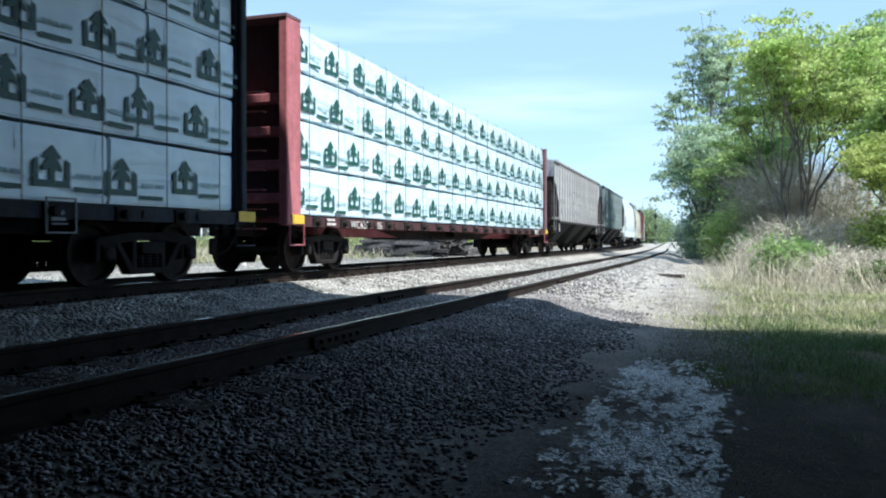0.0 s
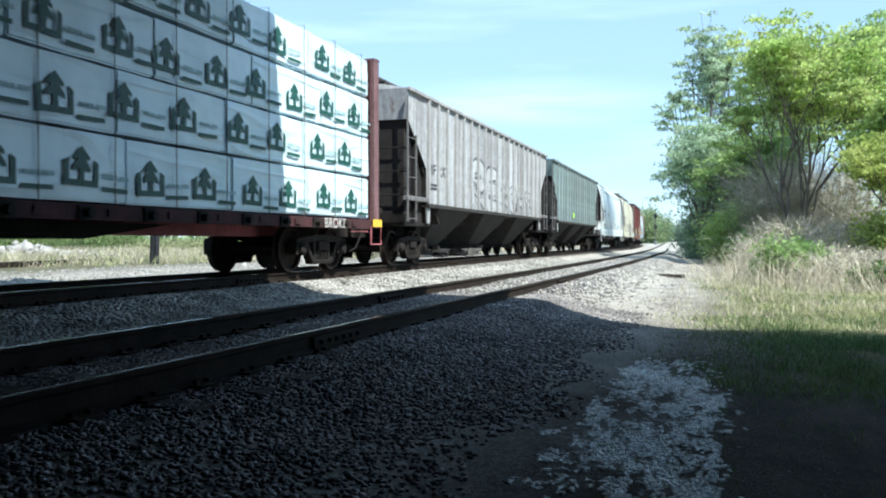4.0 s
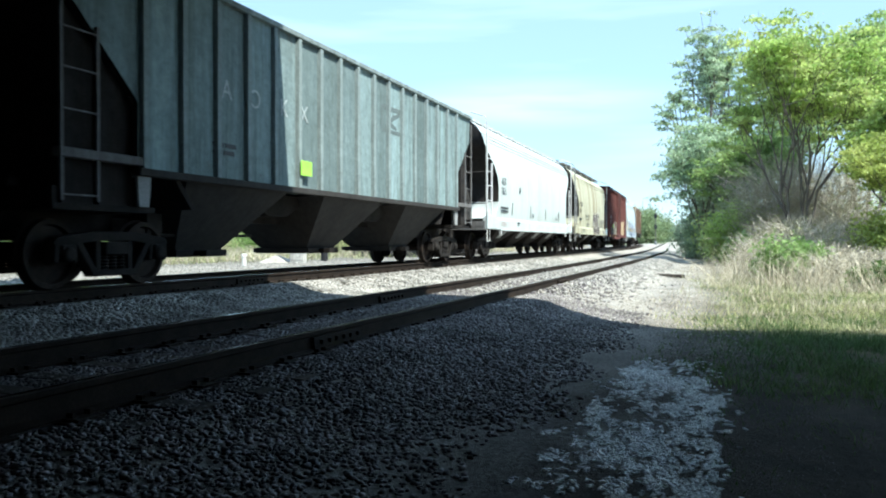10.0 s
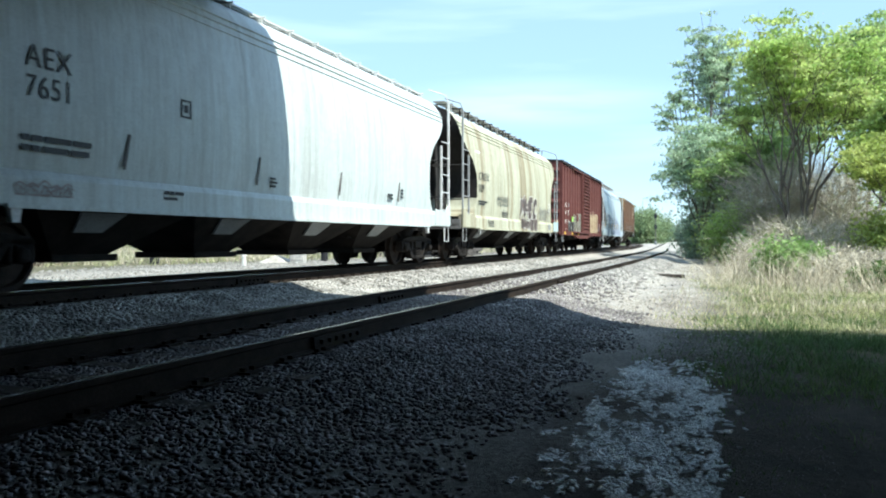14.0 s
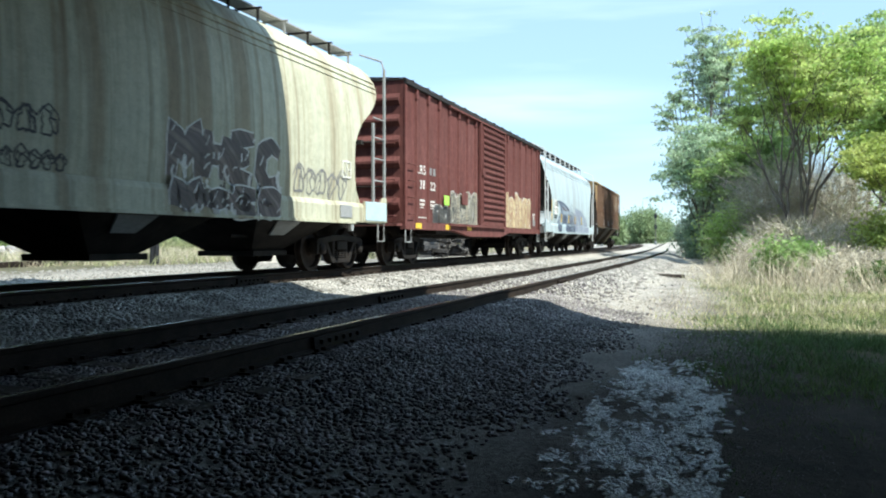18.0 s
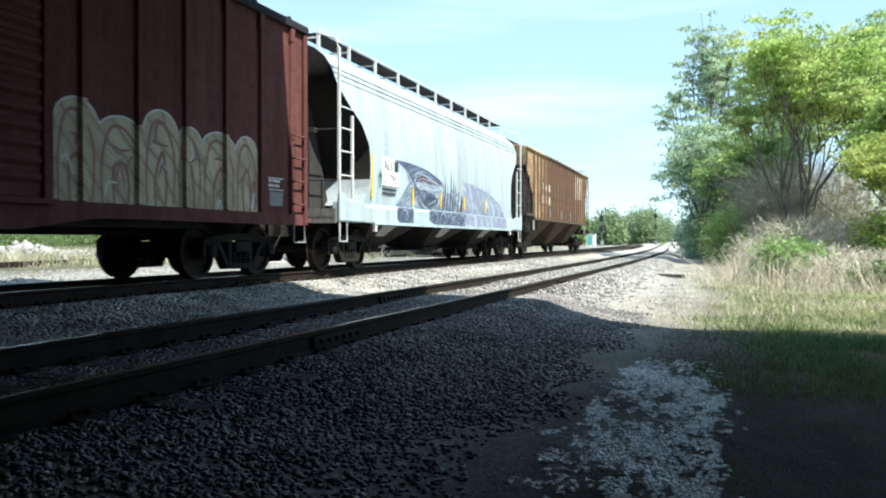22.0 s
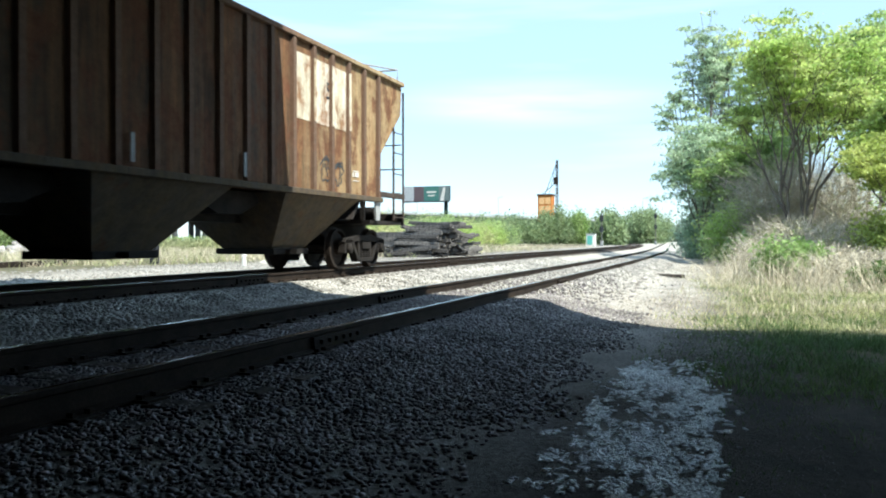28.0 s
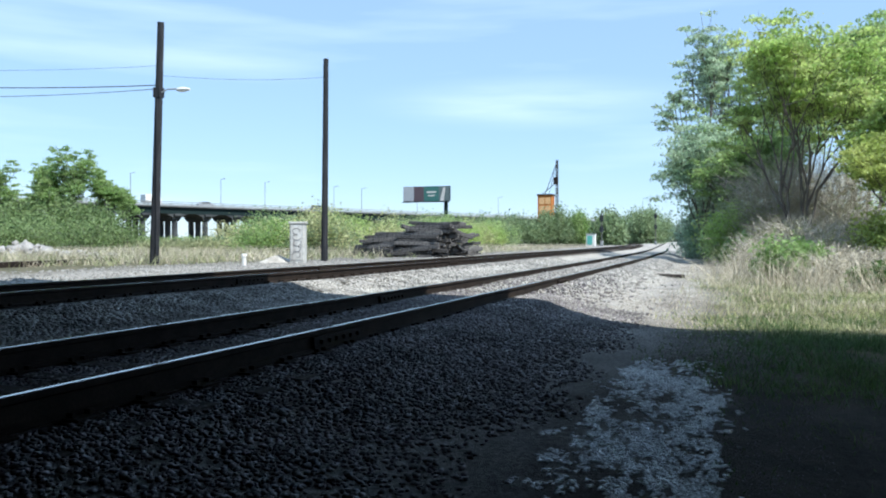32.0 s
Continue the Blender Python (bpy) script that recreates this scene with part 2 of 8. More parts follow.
def ground_z(x, y):
    """Height of the ground: ballast shoulders along the tracks, lower path beside them."""
    u = y - siding(x)[0]
    z = float(np.interp(u, [-60, -6, -3.4, -2.4, -1.75, -1.42, -1.2, 1.2, 1.45, 2.1, 2.9, 3.3, 3.5, 3.7, 6.35, 6.6, 7.0, 9, 14, 40, 400],
                        [-0.6, -0.5, -0.44, -0.4, -0.3, -0.205, -0.183, -0.195, -0.24, -0.27, -0.25, -0.19, -0.12, -0.07, -0.075, -0.16, -0.18, -0.2, -0.2, -0.3, -0.3]))
    full = float(np.interp(x, [7, 17], [0, 0.055])) * float(np.interp(abs(u), [1.4, 2.2], [1, 0]))
    full += float(np.interp(x, [12, 24], [0, 0.015])) * float(np.interp(abs(y - main_line(x)[0]), [1.5, 2.0], [1, 0]))
    return z + full + 0.03 * (noise.noise(Vector((x * 0.35, y * 0.35, 0.0))))


# ---------------- ground: one sheet to the horizon ----------------
def spread(marks, steps):
    out = []
    for a, b, s in zip(marks, marks[1:], steps):
        out += list(np.arange(a, b - 1e-6, s))
    return out + [marks[-1]]


def ground_material():
    m, n, l, b = nodes_of("ground_soil_gravel_and_grass")
    tc = n.new("ShaderNodeTexCoord").outputs["Object"]
    sep = n.new("ShaderNodeSeparateXYZ")
    l.new(tc, sep.inputs["Vector"])
    at = n.new("ShaderNodeAttribute")
    at.attribute_name = "cover"
    sepc = n.new("ShaderNodeSeparateColor")
    l.new(at.outputs["Color"], sepc.inputs["Color"])
    fine = noise_node(n, l, tc, 26, 6, 0.7)
    mid = noise_node(n, l, tc, 2.2, 5, 0.6)
    stone = mix_node(n, l, ramp_node(n, l, fine, [(0.3, 0.0), (0.7, 1.0)]), (0.13, 0.122, 0.112), (0.46, 0.44, 0.4))
    soil = mix_node(n, l, ramp_node(n, l, mid, [(0.3, 0.0), (0.7, 1.0)]), (0.03, 0.025, 0.022), (0.085, 0.07, 0.06))
    soil = mix_node(n, l, 0.6, soil, ramp_node(n, l, fine, [(0.3, 0.5), (0.7, 1.3)]), "MULTIPLY")
    turf = mix_node(n, l, ramp_node(n, l, mid, [(0.35, 0.0), (0.65, 1.0)]), (0.04, 0.05, 0.02), (0.15, 0.13, 0.075))
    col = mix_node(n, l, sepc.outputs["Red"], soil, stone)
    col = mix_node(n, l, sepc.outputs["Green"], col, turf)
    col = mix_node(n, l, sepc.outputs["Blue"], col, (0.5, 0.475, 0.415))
    l.new(col, b.inputs["Base Color"])
    b.inputs["Roughness"].default_value = 0.95
    b.inputs["Specular IOR Level"].default_value = 0.08
    bump_node(n, l, b, mix_node(n, l, 0.5, fine, mid), 0.9, 0.05)
    return m


def cover_at(x, y):
    chip = noise.noise(Vector((x * 0.9, y * 1.5, 2.0))) + 0.5 * noise.noise(Vector((x * 4, y * 5, 4.0)))
    u = y - siding(x)[0]
    stone = float(np.interp(u + 0.5 * chip, [-3.8, -2.3, 9.0, 12.0], [0.08, 1, 1, 0.5]))
    crib = float(np.interp(abs(y - main_line(x)[0]), [1.25, 1.4], [1, 0]))      # cinders between the main track's ties
    stone *= 1 - 0.8 * crib
    wob = noise.noise(Vector((x * 0.25, y * 0.25, 5.0)))
    wob += 0.7 * noise.noise(Vector((x * 0.9, y * 1.3, 6.0))) + 0.4 * noise.noise(Vector((x * 3.1, y * 3.5, 7.0)))
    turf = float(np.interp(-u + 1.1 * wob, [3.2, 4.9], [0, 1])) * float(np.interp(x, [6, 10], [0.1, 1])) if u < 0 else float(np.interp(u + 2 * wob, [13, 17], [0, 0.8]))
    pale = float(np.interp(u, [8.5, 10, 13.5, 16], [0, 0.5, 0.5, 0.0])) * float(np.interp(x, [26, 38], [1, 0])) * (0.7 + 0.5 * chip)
    # beds turn paler with x: sunlight beyond the bridge, put into the colour
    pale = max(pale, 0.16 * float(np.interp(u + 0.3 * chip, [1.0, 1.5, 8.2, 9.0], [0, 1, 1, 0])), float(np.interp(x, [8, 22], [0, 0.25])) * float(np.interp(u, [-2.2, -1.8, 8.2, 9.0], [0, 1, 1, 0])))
    # path cover whitens from x = 7 to 16 as painted-in sun
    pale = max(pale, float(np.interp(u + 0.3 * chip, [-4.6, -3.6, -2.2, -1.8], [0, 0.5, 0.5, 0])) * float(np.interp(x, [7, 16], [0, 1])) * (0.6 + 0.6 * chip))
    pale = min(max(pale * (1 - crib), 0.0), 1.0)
    if 3.0 < x < 8.4:
        pale = max(pale, 0.08 * float(np.interp(abs(y - 0.52) - 0.2 * chip, [0.3, 0.6], [1, 0])) * float(np.interp(chip, [-0.3, 0.1], [0, 1])))
    return stone, turf, pale


def build_ground():
    xs = spread([-600, -60, -8, 2, 12, 40, 120, 400, 2500], [60, 6, 0.5, 0.12, 0.6, 3, 20, 210])
    ys = spread([-1500, -200, -40, -8, -2, 2.4, 13, 40, 200, 2000], [130, 16, 1.6, 0.5, 0.11, 0.3, 1.4, 16, 180])
    vs = [(x, y, ground_z(x, y)) for x in xs for y in ys]
    ny = len(ys)
    fs = [(i * ny + j, (i + 1) * ny + j, (i + 1) * ny + j + 1, i * ny + j + 1) for i in range(len(xs) - 1) for j in range(ny - 1)]
    me = bpy.data.meshes.new("ground")
    me.from_pydata(vs, [], fs)
    ca = me.color_attributes.new("cover", "FLOAT_COLOR", "POINT")
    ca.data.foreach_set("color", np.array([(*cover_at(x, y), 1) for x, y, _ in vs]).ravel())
    me.polygons.foreach_set("use_smooth", [True] * len(me.polygons))
    me.materials.append(ground_material())
    return tagged(new("ground", me), "grey gravel and dirt ground with weedy grass verges", "ground", kind="structure")


build_ground()

# ---------------- the train ----------------
CARS, ROAD_TRAFFIC = [], []
TRAIN = "cars of the freight train"

GREYPAINT = weathered("weathered_grey_paint", (0.44, 0.455, 0.465), (0.22, 0.2, 0.185), (0.16, 0.08, 0.045), 0.35, 0.6, panel=0.817)
# grey and green posts are dimmed below the panels for their shadow lines
GREYPOST = weathered("grimy_shaded_grey_posts", (0.35, 0.35, 0.345), (0.2, 0.19, 0.18), (0.16, 0.11, 0.08), 0.2, 0.7)
GREENPOST = weathered("grimy_shaded_green_posts", (0.225, 0.275, 0.275), (0.12, 0.145, 0.138), (0.12, 0.085, 0.06), 0.2, 0.7)
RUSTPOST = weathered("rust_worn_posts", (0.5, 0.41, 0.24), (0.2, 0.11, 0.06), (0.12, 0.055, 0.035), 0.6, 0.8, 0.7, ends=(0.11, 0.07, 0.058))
# near-black that paints in the deep shade of the hopper ends
CAVITY = weathered("shade_black_end_sheet", (0.02, 0.0185, 0.018), (0.033, 0.028, 0.025), (0.038, 0.025, 0.02), 0.3, 0.85)
GREENGREY = weathered("weathered_green_grey_paint", (0.225, 0.3, 0.305), (0.11, 0.14, 0.132), (0.14, 0.075, 0.04), 0.3, 0.6, panel=0.879)
WHITEPAINT = weathered("dusty_white_paint", (0.54, 0.605, 0.6), (0.46, 0.47, 0.43), (0.45, 0.3, 0.18), 0.05, 0.2, 0.4, 0.04, grimy=0.25, runs=(0.5, 0.54, 0.52))
CREAM = weathered("rust_streaked_cream_paint", (0.46, 0.47, 0.36), (0.35, 0.3, 0.19), (0.32, 0.18, 0.08), 0.12, 0.5, 0.5, grimy=0.45, runs=(0.27, 0.215, 0.13))
OXIDE = weathered("oxide_red_boxcar_paint", (0.128, 0.046, 0.041), (0.085, 0.037, 0.032), (0.055, 0.024, 0.02), 0.3, 0.75)
RUSTY = weathered("rusted_yellow_paint", (0.52, 0.41, 0.22), (0.26, 0.13, 0.06), (0.13, 0.06, 0.035), 0.85, 0.8, 0.95, panel=0.787, ends=(0.06, 0.041, 0.038))
LADDERGREY = weathered("grimy_ladder_steel", (0.16, 0.16, 0.16), (0.09, 0.08, 0.07), (0.1, 0.06, 0.04), 0.4)
SILLRED = weathered("grimy_sill_shaded_bulkhead_maroon", (0.065, 0.024, 0.027), (0.05, 0.034, 0.03), (0.08, 0.04, 0.028), 0.4)
DUSTRUST = weathered("dusty_rusted_hopper_steel", (0.07, 0.056, 0.042), (0.12, 0.09, 0.05), (0.11, 0.055, 0.03), 0.5, 0.8)
WORNMAROON = weathered("worn_maroon_paint", (0.17, 0.095, 0.1), (0.11, 0.07, 0.07), (0.12, 0.07, 0.05), 0.3)
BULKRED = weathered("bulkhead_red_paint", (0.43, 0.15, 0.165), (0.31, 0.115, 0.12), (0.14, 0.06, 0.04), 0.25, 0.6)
DARKPAINT = weathered("dark_blue_black_paint", (0.03, 0.035, 0.045), (0.05, 0.045, 0.04), (0.08, 0.045, 0.03), 0.2, 0.6)
DUSTBLACK = weathered("dusty_black_hopper_steel", (0.065, 0.06, 0.054), (0.1, 0.085, 0.07), (0.08, 0.05, 0.032), 0.3, 0.75)
# also blackens the round cars' end frames in place of shade
HOPPERBLACK = weathered("hopper_steel_and_end_shade", (0.03, 0.029, 0.028), (0.05, 0.046, 0.042), (0.045, 0.032, 0.024), 0.25, 0.75)
PALEGREY = plain("pale_grey_steel", (0.3, 0.31, 0.31), 0.7)
STENCIL_DARK = plain("dark_stencil_paint", (0.03, 0.035, 0.04), 0.6)
STENCIL_WHITE = plain("white_stencil_paint", (0.62, 0.6, 0.56), 0.6)
PATCHWHITE = plain("white_patch_paint", (0.74, 0.73, 0.69), 0.6)
YELLOW = plain("yellow_reflector", (0.72, 0.47, 0.05), 0.5)
LIME = plain("lime_placard", (0.38, 0.75, 0.1), 0.5)
INK = plain("dark_green_print", (0.014, 0.085, 0.065), 0.5)
GREENWASH = plain("pale_green_print", (0.3, 0.45, 0.46), 0.5)


def wrap_material():
    m, n, l, b = nodes_of("white_lumber_wrap")
    tc = n.new("ShaderNodeTexCoord").outputs["Object"]
    crease = noise_node(n, l, tc, 1.0, 5, 0.6, (2.2, 1, 1.1))
    w = n.new("ShaderNodeTexWave")
    w.wave_type, w.bands_direction = "BANDS", "DIAGONAL"
    w.inputs["Scale"].default_value, w.inputs["Distortion"].default_value, w.inputs["Detail"].default_value = 0.5, 10.0, 2.0
    l.new(tc, w.inputs["Vector"])
    h = mix_node(n, l, 0.5, crease, w.outputs["Fac"])
    fold = n.new("ShaderNodeMapping")                     # sharp pulled folds that run aslant
    fold.inputs["Rotation"].default_value, fold.inputs["Scale"].default_value = (0, 0.75, 0), (0.35, 1, 2.2)
    obi = n.new("ShaderNodeObjectInfo").outputs["Random"]
    shift = n.new("ShaderNodeVectorMath")
    shift.operation = "ADD"
    l.new(tc, shift.inputs[0])
    l.new(ramp_node(n, l, obi, [(0.0, 0.0), (1.0, 40.0)]), shift.inputs[1])
    l.new(shift.outputs["Vector"], fold.inputs["Vector"])
    pull = ramp_node(n, l, noise_node(n, l, fold.outputs["Vector"], 1.0, 1, 0.4), [(0.42, 0.0), (0.5, 1.0), (0.58, 0.0)])
    h = mix_node(n, l, 0.4, h, pull)
    col = mix_node(n, l, ramp_node(n, l, crease, [(0.3, 0.0), (0.7, 1.0)]), (0.58, 0.75, 0.81), (0.72, 0.86, 0.91))
    l.new(col, b.inputs["Base Color"])
    b.inputs["Roughness"].default_value = 0.33
    b.inputs["Coat Weight"].default_value, b.inputs["Coat Roughness"].default_value = 0.8, 0.22
    bump_node(n, l, b, h, 0.7, 0.06)
    return m


WRAP = wrap_material()


def mural_material(name, cols, scale, distort, seed):
    m, n, l, b = nodes_of(name)
    tc = n.new("ShaderNodeTexCoord").outputs["Object"]
    mpn = n.new("ShaderNodeMapping")
    mpn.inputs["Location"].default_value = (seed, 0, seed * 0.7)
    mpn.inputs["Scale"].default_value = (1, 0.1, 1.3)
    l.new(tc, mpn.inputs["Vector"])
    w = n.new("ShaderNodeTexWave")
    w.wave_type, w.rings_direction = "RINGS", "Y"
    w.inputs["Scale"].default_value, w.inputs["Distortion"].default_value = scale, distort
    w.inputs["Detail"].default_value, w.inputs["Detail Scale"].default_value = 2.0, 1.2
    l.new(mpn.outputs["Vector"], w.inputs["Vector"])
    c1 = ramp_node(n, l, w.outputs["Fac"], [(i / (len(cols) - 1), c) for i, c in enumerate(cols)])
    big = noise_node(n, l, tc, 1.4, 3, 0.5)
    col = mix_node(n, l, ramp_node(n, l, big, [(0.42, 0.0), (0.6, 0.7)]), c1, cols[len(cols) // 2])
    l.new(col, b.inputs["Base Color"])
    b.inputs["Roughness"].default_value = 0.55
    return m


def with_sharp(me, angle=0.55):
    """Smooth shading with the hard corners kept."""
    bm = B()
    bm.from_mesh(me)
    for e in bm.edges:
        e.smooth = not (len(e.link_faces) == 2 and e.calc_face_angle(0) > angle)
    for f in bm.faces:
        f.smooth = True
    bm.to_mesh(me)
    bm.free()
    return me


def lettering(txt, height, material, parent, x, y, z, tilt=0.0, wide=1.0, fat=0.0):
    cu = bpy.data.curves.new("lettering", "FONT")
    cu.body, cu.size, cu.extrude, cu.space_character = txt, height / 0.7, 0.002, 1.12
    cu.offset = fat
    tmp = new("lettering", cu)
    me = bpy.data.meshes.new_from_object(tmp.evaluated_get(bpy.context.evaluated_depsgraph_get()))
    bpy.data.objects.remove(tmp)
    me.materials.clear()
    me.materials.append(material)
    me.transform(Matrix.Diagonal((wide, 1, 1, 1)))
    ob = part("lettering", me, material, parent, "stencilled letters " + txt.lower())
    ob.matrix_basis = pose(x, y, z, 90 + tilt, 0, 0)
    return ob


def bars(parent, material, x, y, z, rows, tilt=0.0):
    """Writing too small to read: rows of (width list, height)."""
    bm = B()
    zz = 0.0
    for widths, h in rows:
        xx = 0.0
        for w in widths:
            box(bm, xx, xx + w, -0.003, 0.003, zz - h, zz)
            xx += w + h * 0.6
        zz -= h * 1.7
    ob = part("small_print", flipped(bm), material, parent)
    ob.matrix_basis = pose(x, y, z, tilt, 0, 0)
    return ob


def ribbon(bm, pts, w, yside, lift=0.006):
    """A painted stroke on the side sheet; points in x, z."""
    n = len(pts)
    left, right = [], []
    for i, (x, z) in enumerate(pts):
        a, b = pts[max(i - 1, 0)], pts[min(i + 1, n - 1)]
        dx, dz = b[0] - a[0], b[1] - a[1]
        k = math.hypot(dx, dz) or 1.0
        ww = w * (0.6 + 0.4 * math.sin(math.pi * i / (n - 1)))
        for side, s in ((left, 1), (right, -1)):
            px, pz = x - s * dz / k * ww / 2, z + s * dx / k * ww / 2
            side.append((px, -yside(pz) - lift, pz))
    lv, rv = [bm.verts.new(q) for q in left], [bm.verts.new(q) for q in right]
    for i in range(n - 1):
        bm.faces.new((lv[i], lv[i + 1], rv[i + 1], rv[i]))


def graffiti(parent, x0, x1, z0, z1, yside, fill, line, seed, letters=6, spiky=0.0, width=0.04, open_work=False):
    """Bubble-letter graffiti: a filled field with an uneven outline and painted strokes over it."""
    rnd = random.Random(seed)
    step = (x1 - x0) / letters

    def top(x):
        k = (x - x0) / step
        f = k - math.floor(k)
        r = random.Random(seed * 31 + int(k))
        h = 0.72 + 0.28 * r.random()
        hump = abs(math.sin(math.pi * f)) ** 0.5
        if spiky:
            hump = (1 - spiky) * hump + spiky * (1 - abs(2 * f - 1)) ** 1.5
        return z0 + (z1 - z0) * h * (0.62 + 0.38 * hump)
    if fill:
        bm = B()
        xs = np.linspace(x0, x1, letters * 12 + 1)
        rows = []
        for x in xs:
            t = top(x)
            rows.append([bm.verts.new((x, -yside(z) - 0.003, z)) for z in np.linspace(z0, t, 9)])
        for a, b in zip(rows, rows[1:]):
            for i in range(8):
                bm.faces.new((a[i], b[i], b[i + 1], a[i + 1]))
        part("graffiti", bm, fill, parent, "spray-painted graffiti")
    bm = B()
    xs = np.linspace(x0, x1, letters * 14 + 1)
    ribbon(bm, [(x, top(x)) for x in xs], width, yside)
    for i in range(letters):
        cx, a = x0 + step * (i + 0.5), step * 0.36
        zz, hh = (z0 + z1) / 2, (z1 - z0) * 0.33
        k = rnd.uniform(-0.4, 0.4)
        ph = rnd.uniform(0, 6.28)
        n = 26
        loop = []
        for j in range(n):
            u = ph + 2 * math.pi * j / (n - 1) * rnd.choice((1.0, 1.0, 1.02))
            r = 1 + 0.25 * math.sin(3 * u + ph) + (0.35 * spiky * math.sin(7 * u))
            loop.append((cx + a * r * math.cos(u) + k * a * math.sin(u), max(z0 + 0.02, zz + hh * r * math.sin(u) - 0.05)))
        ribbon(bm, loop, width * rnd.uniform(0.8, 1.3), yside, 0.007)
        if not open_work:
            u0 = rnd.uniform(0, 6)
            ribbon(bm, [(cx + a * 0.5 * math.cos(u0 + j * 0.5) * (1 - j / 14), zz + hh * 0.5 * math.sin(u0 + j * 0.5)) for j in range(8)], width * 0.8, yside, 0.008)
        w = [(cx + a * rnd.uniform(-0.8, 0.8), z0 + (z1 - z0) * rnd.uniform(0.05, 0.3)), (cx + a * rnd.uniform(-0.3, 0.6), zz), (cx + a * rnd.uniform(-0.9, 0.9), z0 + (z1 - z0) * rnd.uniform(0.6, 0.85))]
        ribbon(bm, w, width * 0.9, yside, 0.009)
    part("graffiti_outline", bm, line, parent)


def smooth_curve(pts, n=7):
    """A flowing line through a few points."""
    out = []
    for i in range(len(pts) - 1):
        p0, p1, p2, p3 = pts[max(i - 1, 0)], pts[i], pts[i + 1], pts[min(i + 2, len(pts) - 1)]
        for k in range(n):
            t = k / n
            out.append(tuple(0.5 * (2 * b + (c - a) * t + (2 * a - 5 * b + 4 * c - d) * t * t + (3 * b - a - 3 * c + d) * t ** 3) for a, b, c, d in zip(p0, p1, p2, p3)))
    return out + [tuple(pts[-1])]


def throw_up(parent, x0, x1, z0, z1, yside, fill, line, edge, seed, letters, posts=()):
    """Quick bubble letters sprayed over sheet and posts: a filled cloud, dark inner lines and a pale rim."""
    rnd = random.Random(seed)
    cuts = [x0 + (x1 - x0) * (i + (rnd.uniform(-0.16, 0.16) if 0 < i < letters else 0)) / letters for i in range(letters + 1)]
    tall = [rnd.uniform(0.86, 1.0) for _ in range(letters)]

    def top(x):
        i = max(k for k in range(letters) if cuts[k] <= x + 1e-6)
        f = min(max((x - cuts[i]) / (cuts[i + 1] - cuts[i]), 0), 1)
        return z0 + (z1 - z0) * tall[i] * (0.82 + 0.18 * abs(math.sin(math.pi * f)) ** 0.45)

    def low(x):
        return z0 + 0.05 * (1 + noise.noise(Vector((x * 2.3, seed, 0.0))))
    bm = B()
    rows = [[bm.verts.new((x, -yside(z) - 0.003, z)) for z in np.linspace(low(x), top(x), 9)] for x in np.linspace(x0, x1, letters * 14 + 1)]
    for a, b in zip(rows, rows[1:]):
        for i in range(8):
            bm.faces.new((a[i], b[i], b[i + 1], a[i + 1]))
    for x in posts:
        if x0 < x < x1:
            prof = ((-0.066, 0.003), (-0.038, 0.06), (0.038, 0.06), (0.066, 0.003))
            for (xa, da), (xb, db) in zip(prof, prof[1:]):
                a, b = max(1.13, low(x)), top(x)
                face(bm, [(x + xa, -yside(a) - da, a), (x + xb, -yside(a) - db, a), (x + xb, -yside(b) - db, b), (x + xa, -yside(b) - da, b)])
    part("graffiti", bm, fill, parent, "spray-painted bubble-letter graffiti")
    dark, pale = B(), B()
    ribbon(pale, [(x, top(x) - 0.01) for x in np.linspace(x0, x1, letters * 16)], 0.03, yside, 0.006)
    for i in range(letters):
        a, b = cuts[i], cuts[i + 1]
        w, h = b - a, (z1 - z0) * tall[i]
        shapes = [[(a + 0.1 * w, z0 + 0.12 * h), (a + 0.08 * w, z0 + 0.5 * h), (a + 0.25 * w, z0 + 0.85 * h), (a + 0.6 * w, z0 + 0.86 * h), (a + 0.9 * w, z0 + 0.6 * h), (a + 0.88 * w, z0 + 0.15 * h)],
                  [(a + 0.35 * w, z0 + 0.1 * h), (a + 0.33 * w, z0 + rnd.uniform(0.35, 0.5) * h), (a + 0.55 * w, z0 + rnd.uniform(0.5, 0.62) * h), (a + 0.66 * w, z0 + rnd.uniform(0.25, 0.45) * h), (a + 0.62 * w, z0 + 0.1 * h)],
                  [(a + rnd.uniform(0.2, 0.4) * w, z0 + 0.7 * h), (a + 0.5 * w, z0 + rnd.uniform(0.6, 0.74) * h), (a + rnd.uniform(0.6, 0.8) * w, z0 + 0.68 * h)]]
        for k, q in enumerate(shapes):
            ribbon(dark, smooth_curve(q), (0.05, 0.06, 0.04)[k], yside, 0.007)
        for k in range(3):
            u, v = a + rnd.uniform(0.1, 0.7) * w, z0 + rnd.uniform(0.1, 0.7) * h
            ribbon(pale if k == 2 else dark, smooth_curve([(u, v), (u + rnd.uniform(0.05, 0.2) * w, v + rnd.uniform(0.05, 0.2) * h), (u + rnd.uniform(0.1, 0.3) * w, v + rnd.uniform(-0.1, 0.25) * h)]), rnd.uniform(0.02, 0.07), yside, 0.008)
    part("graffiti_line", dark, line, parent)
    part("graffiti_rim", pale, edge, parent)


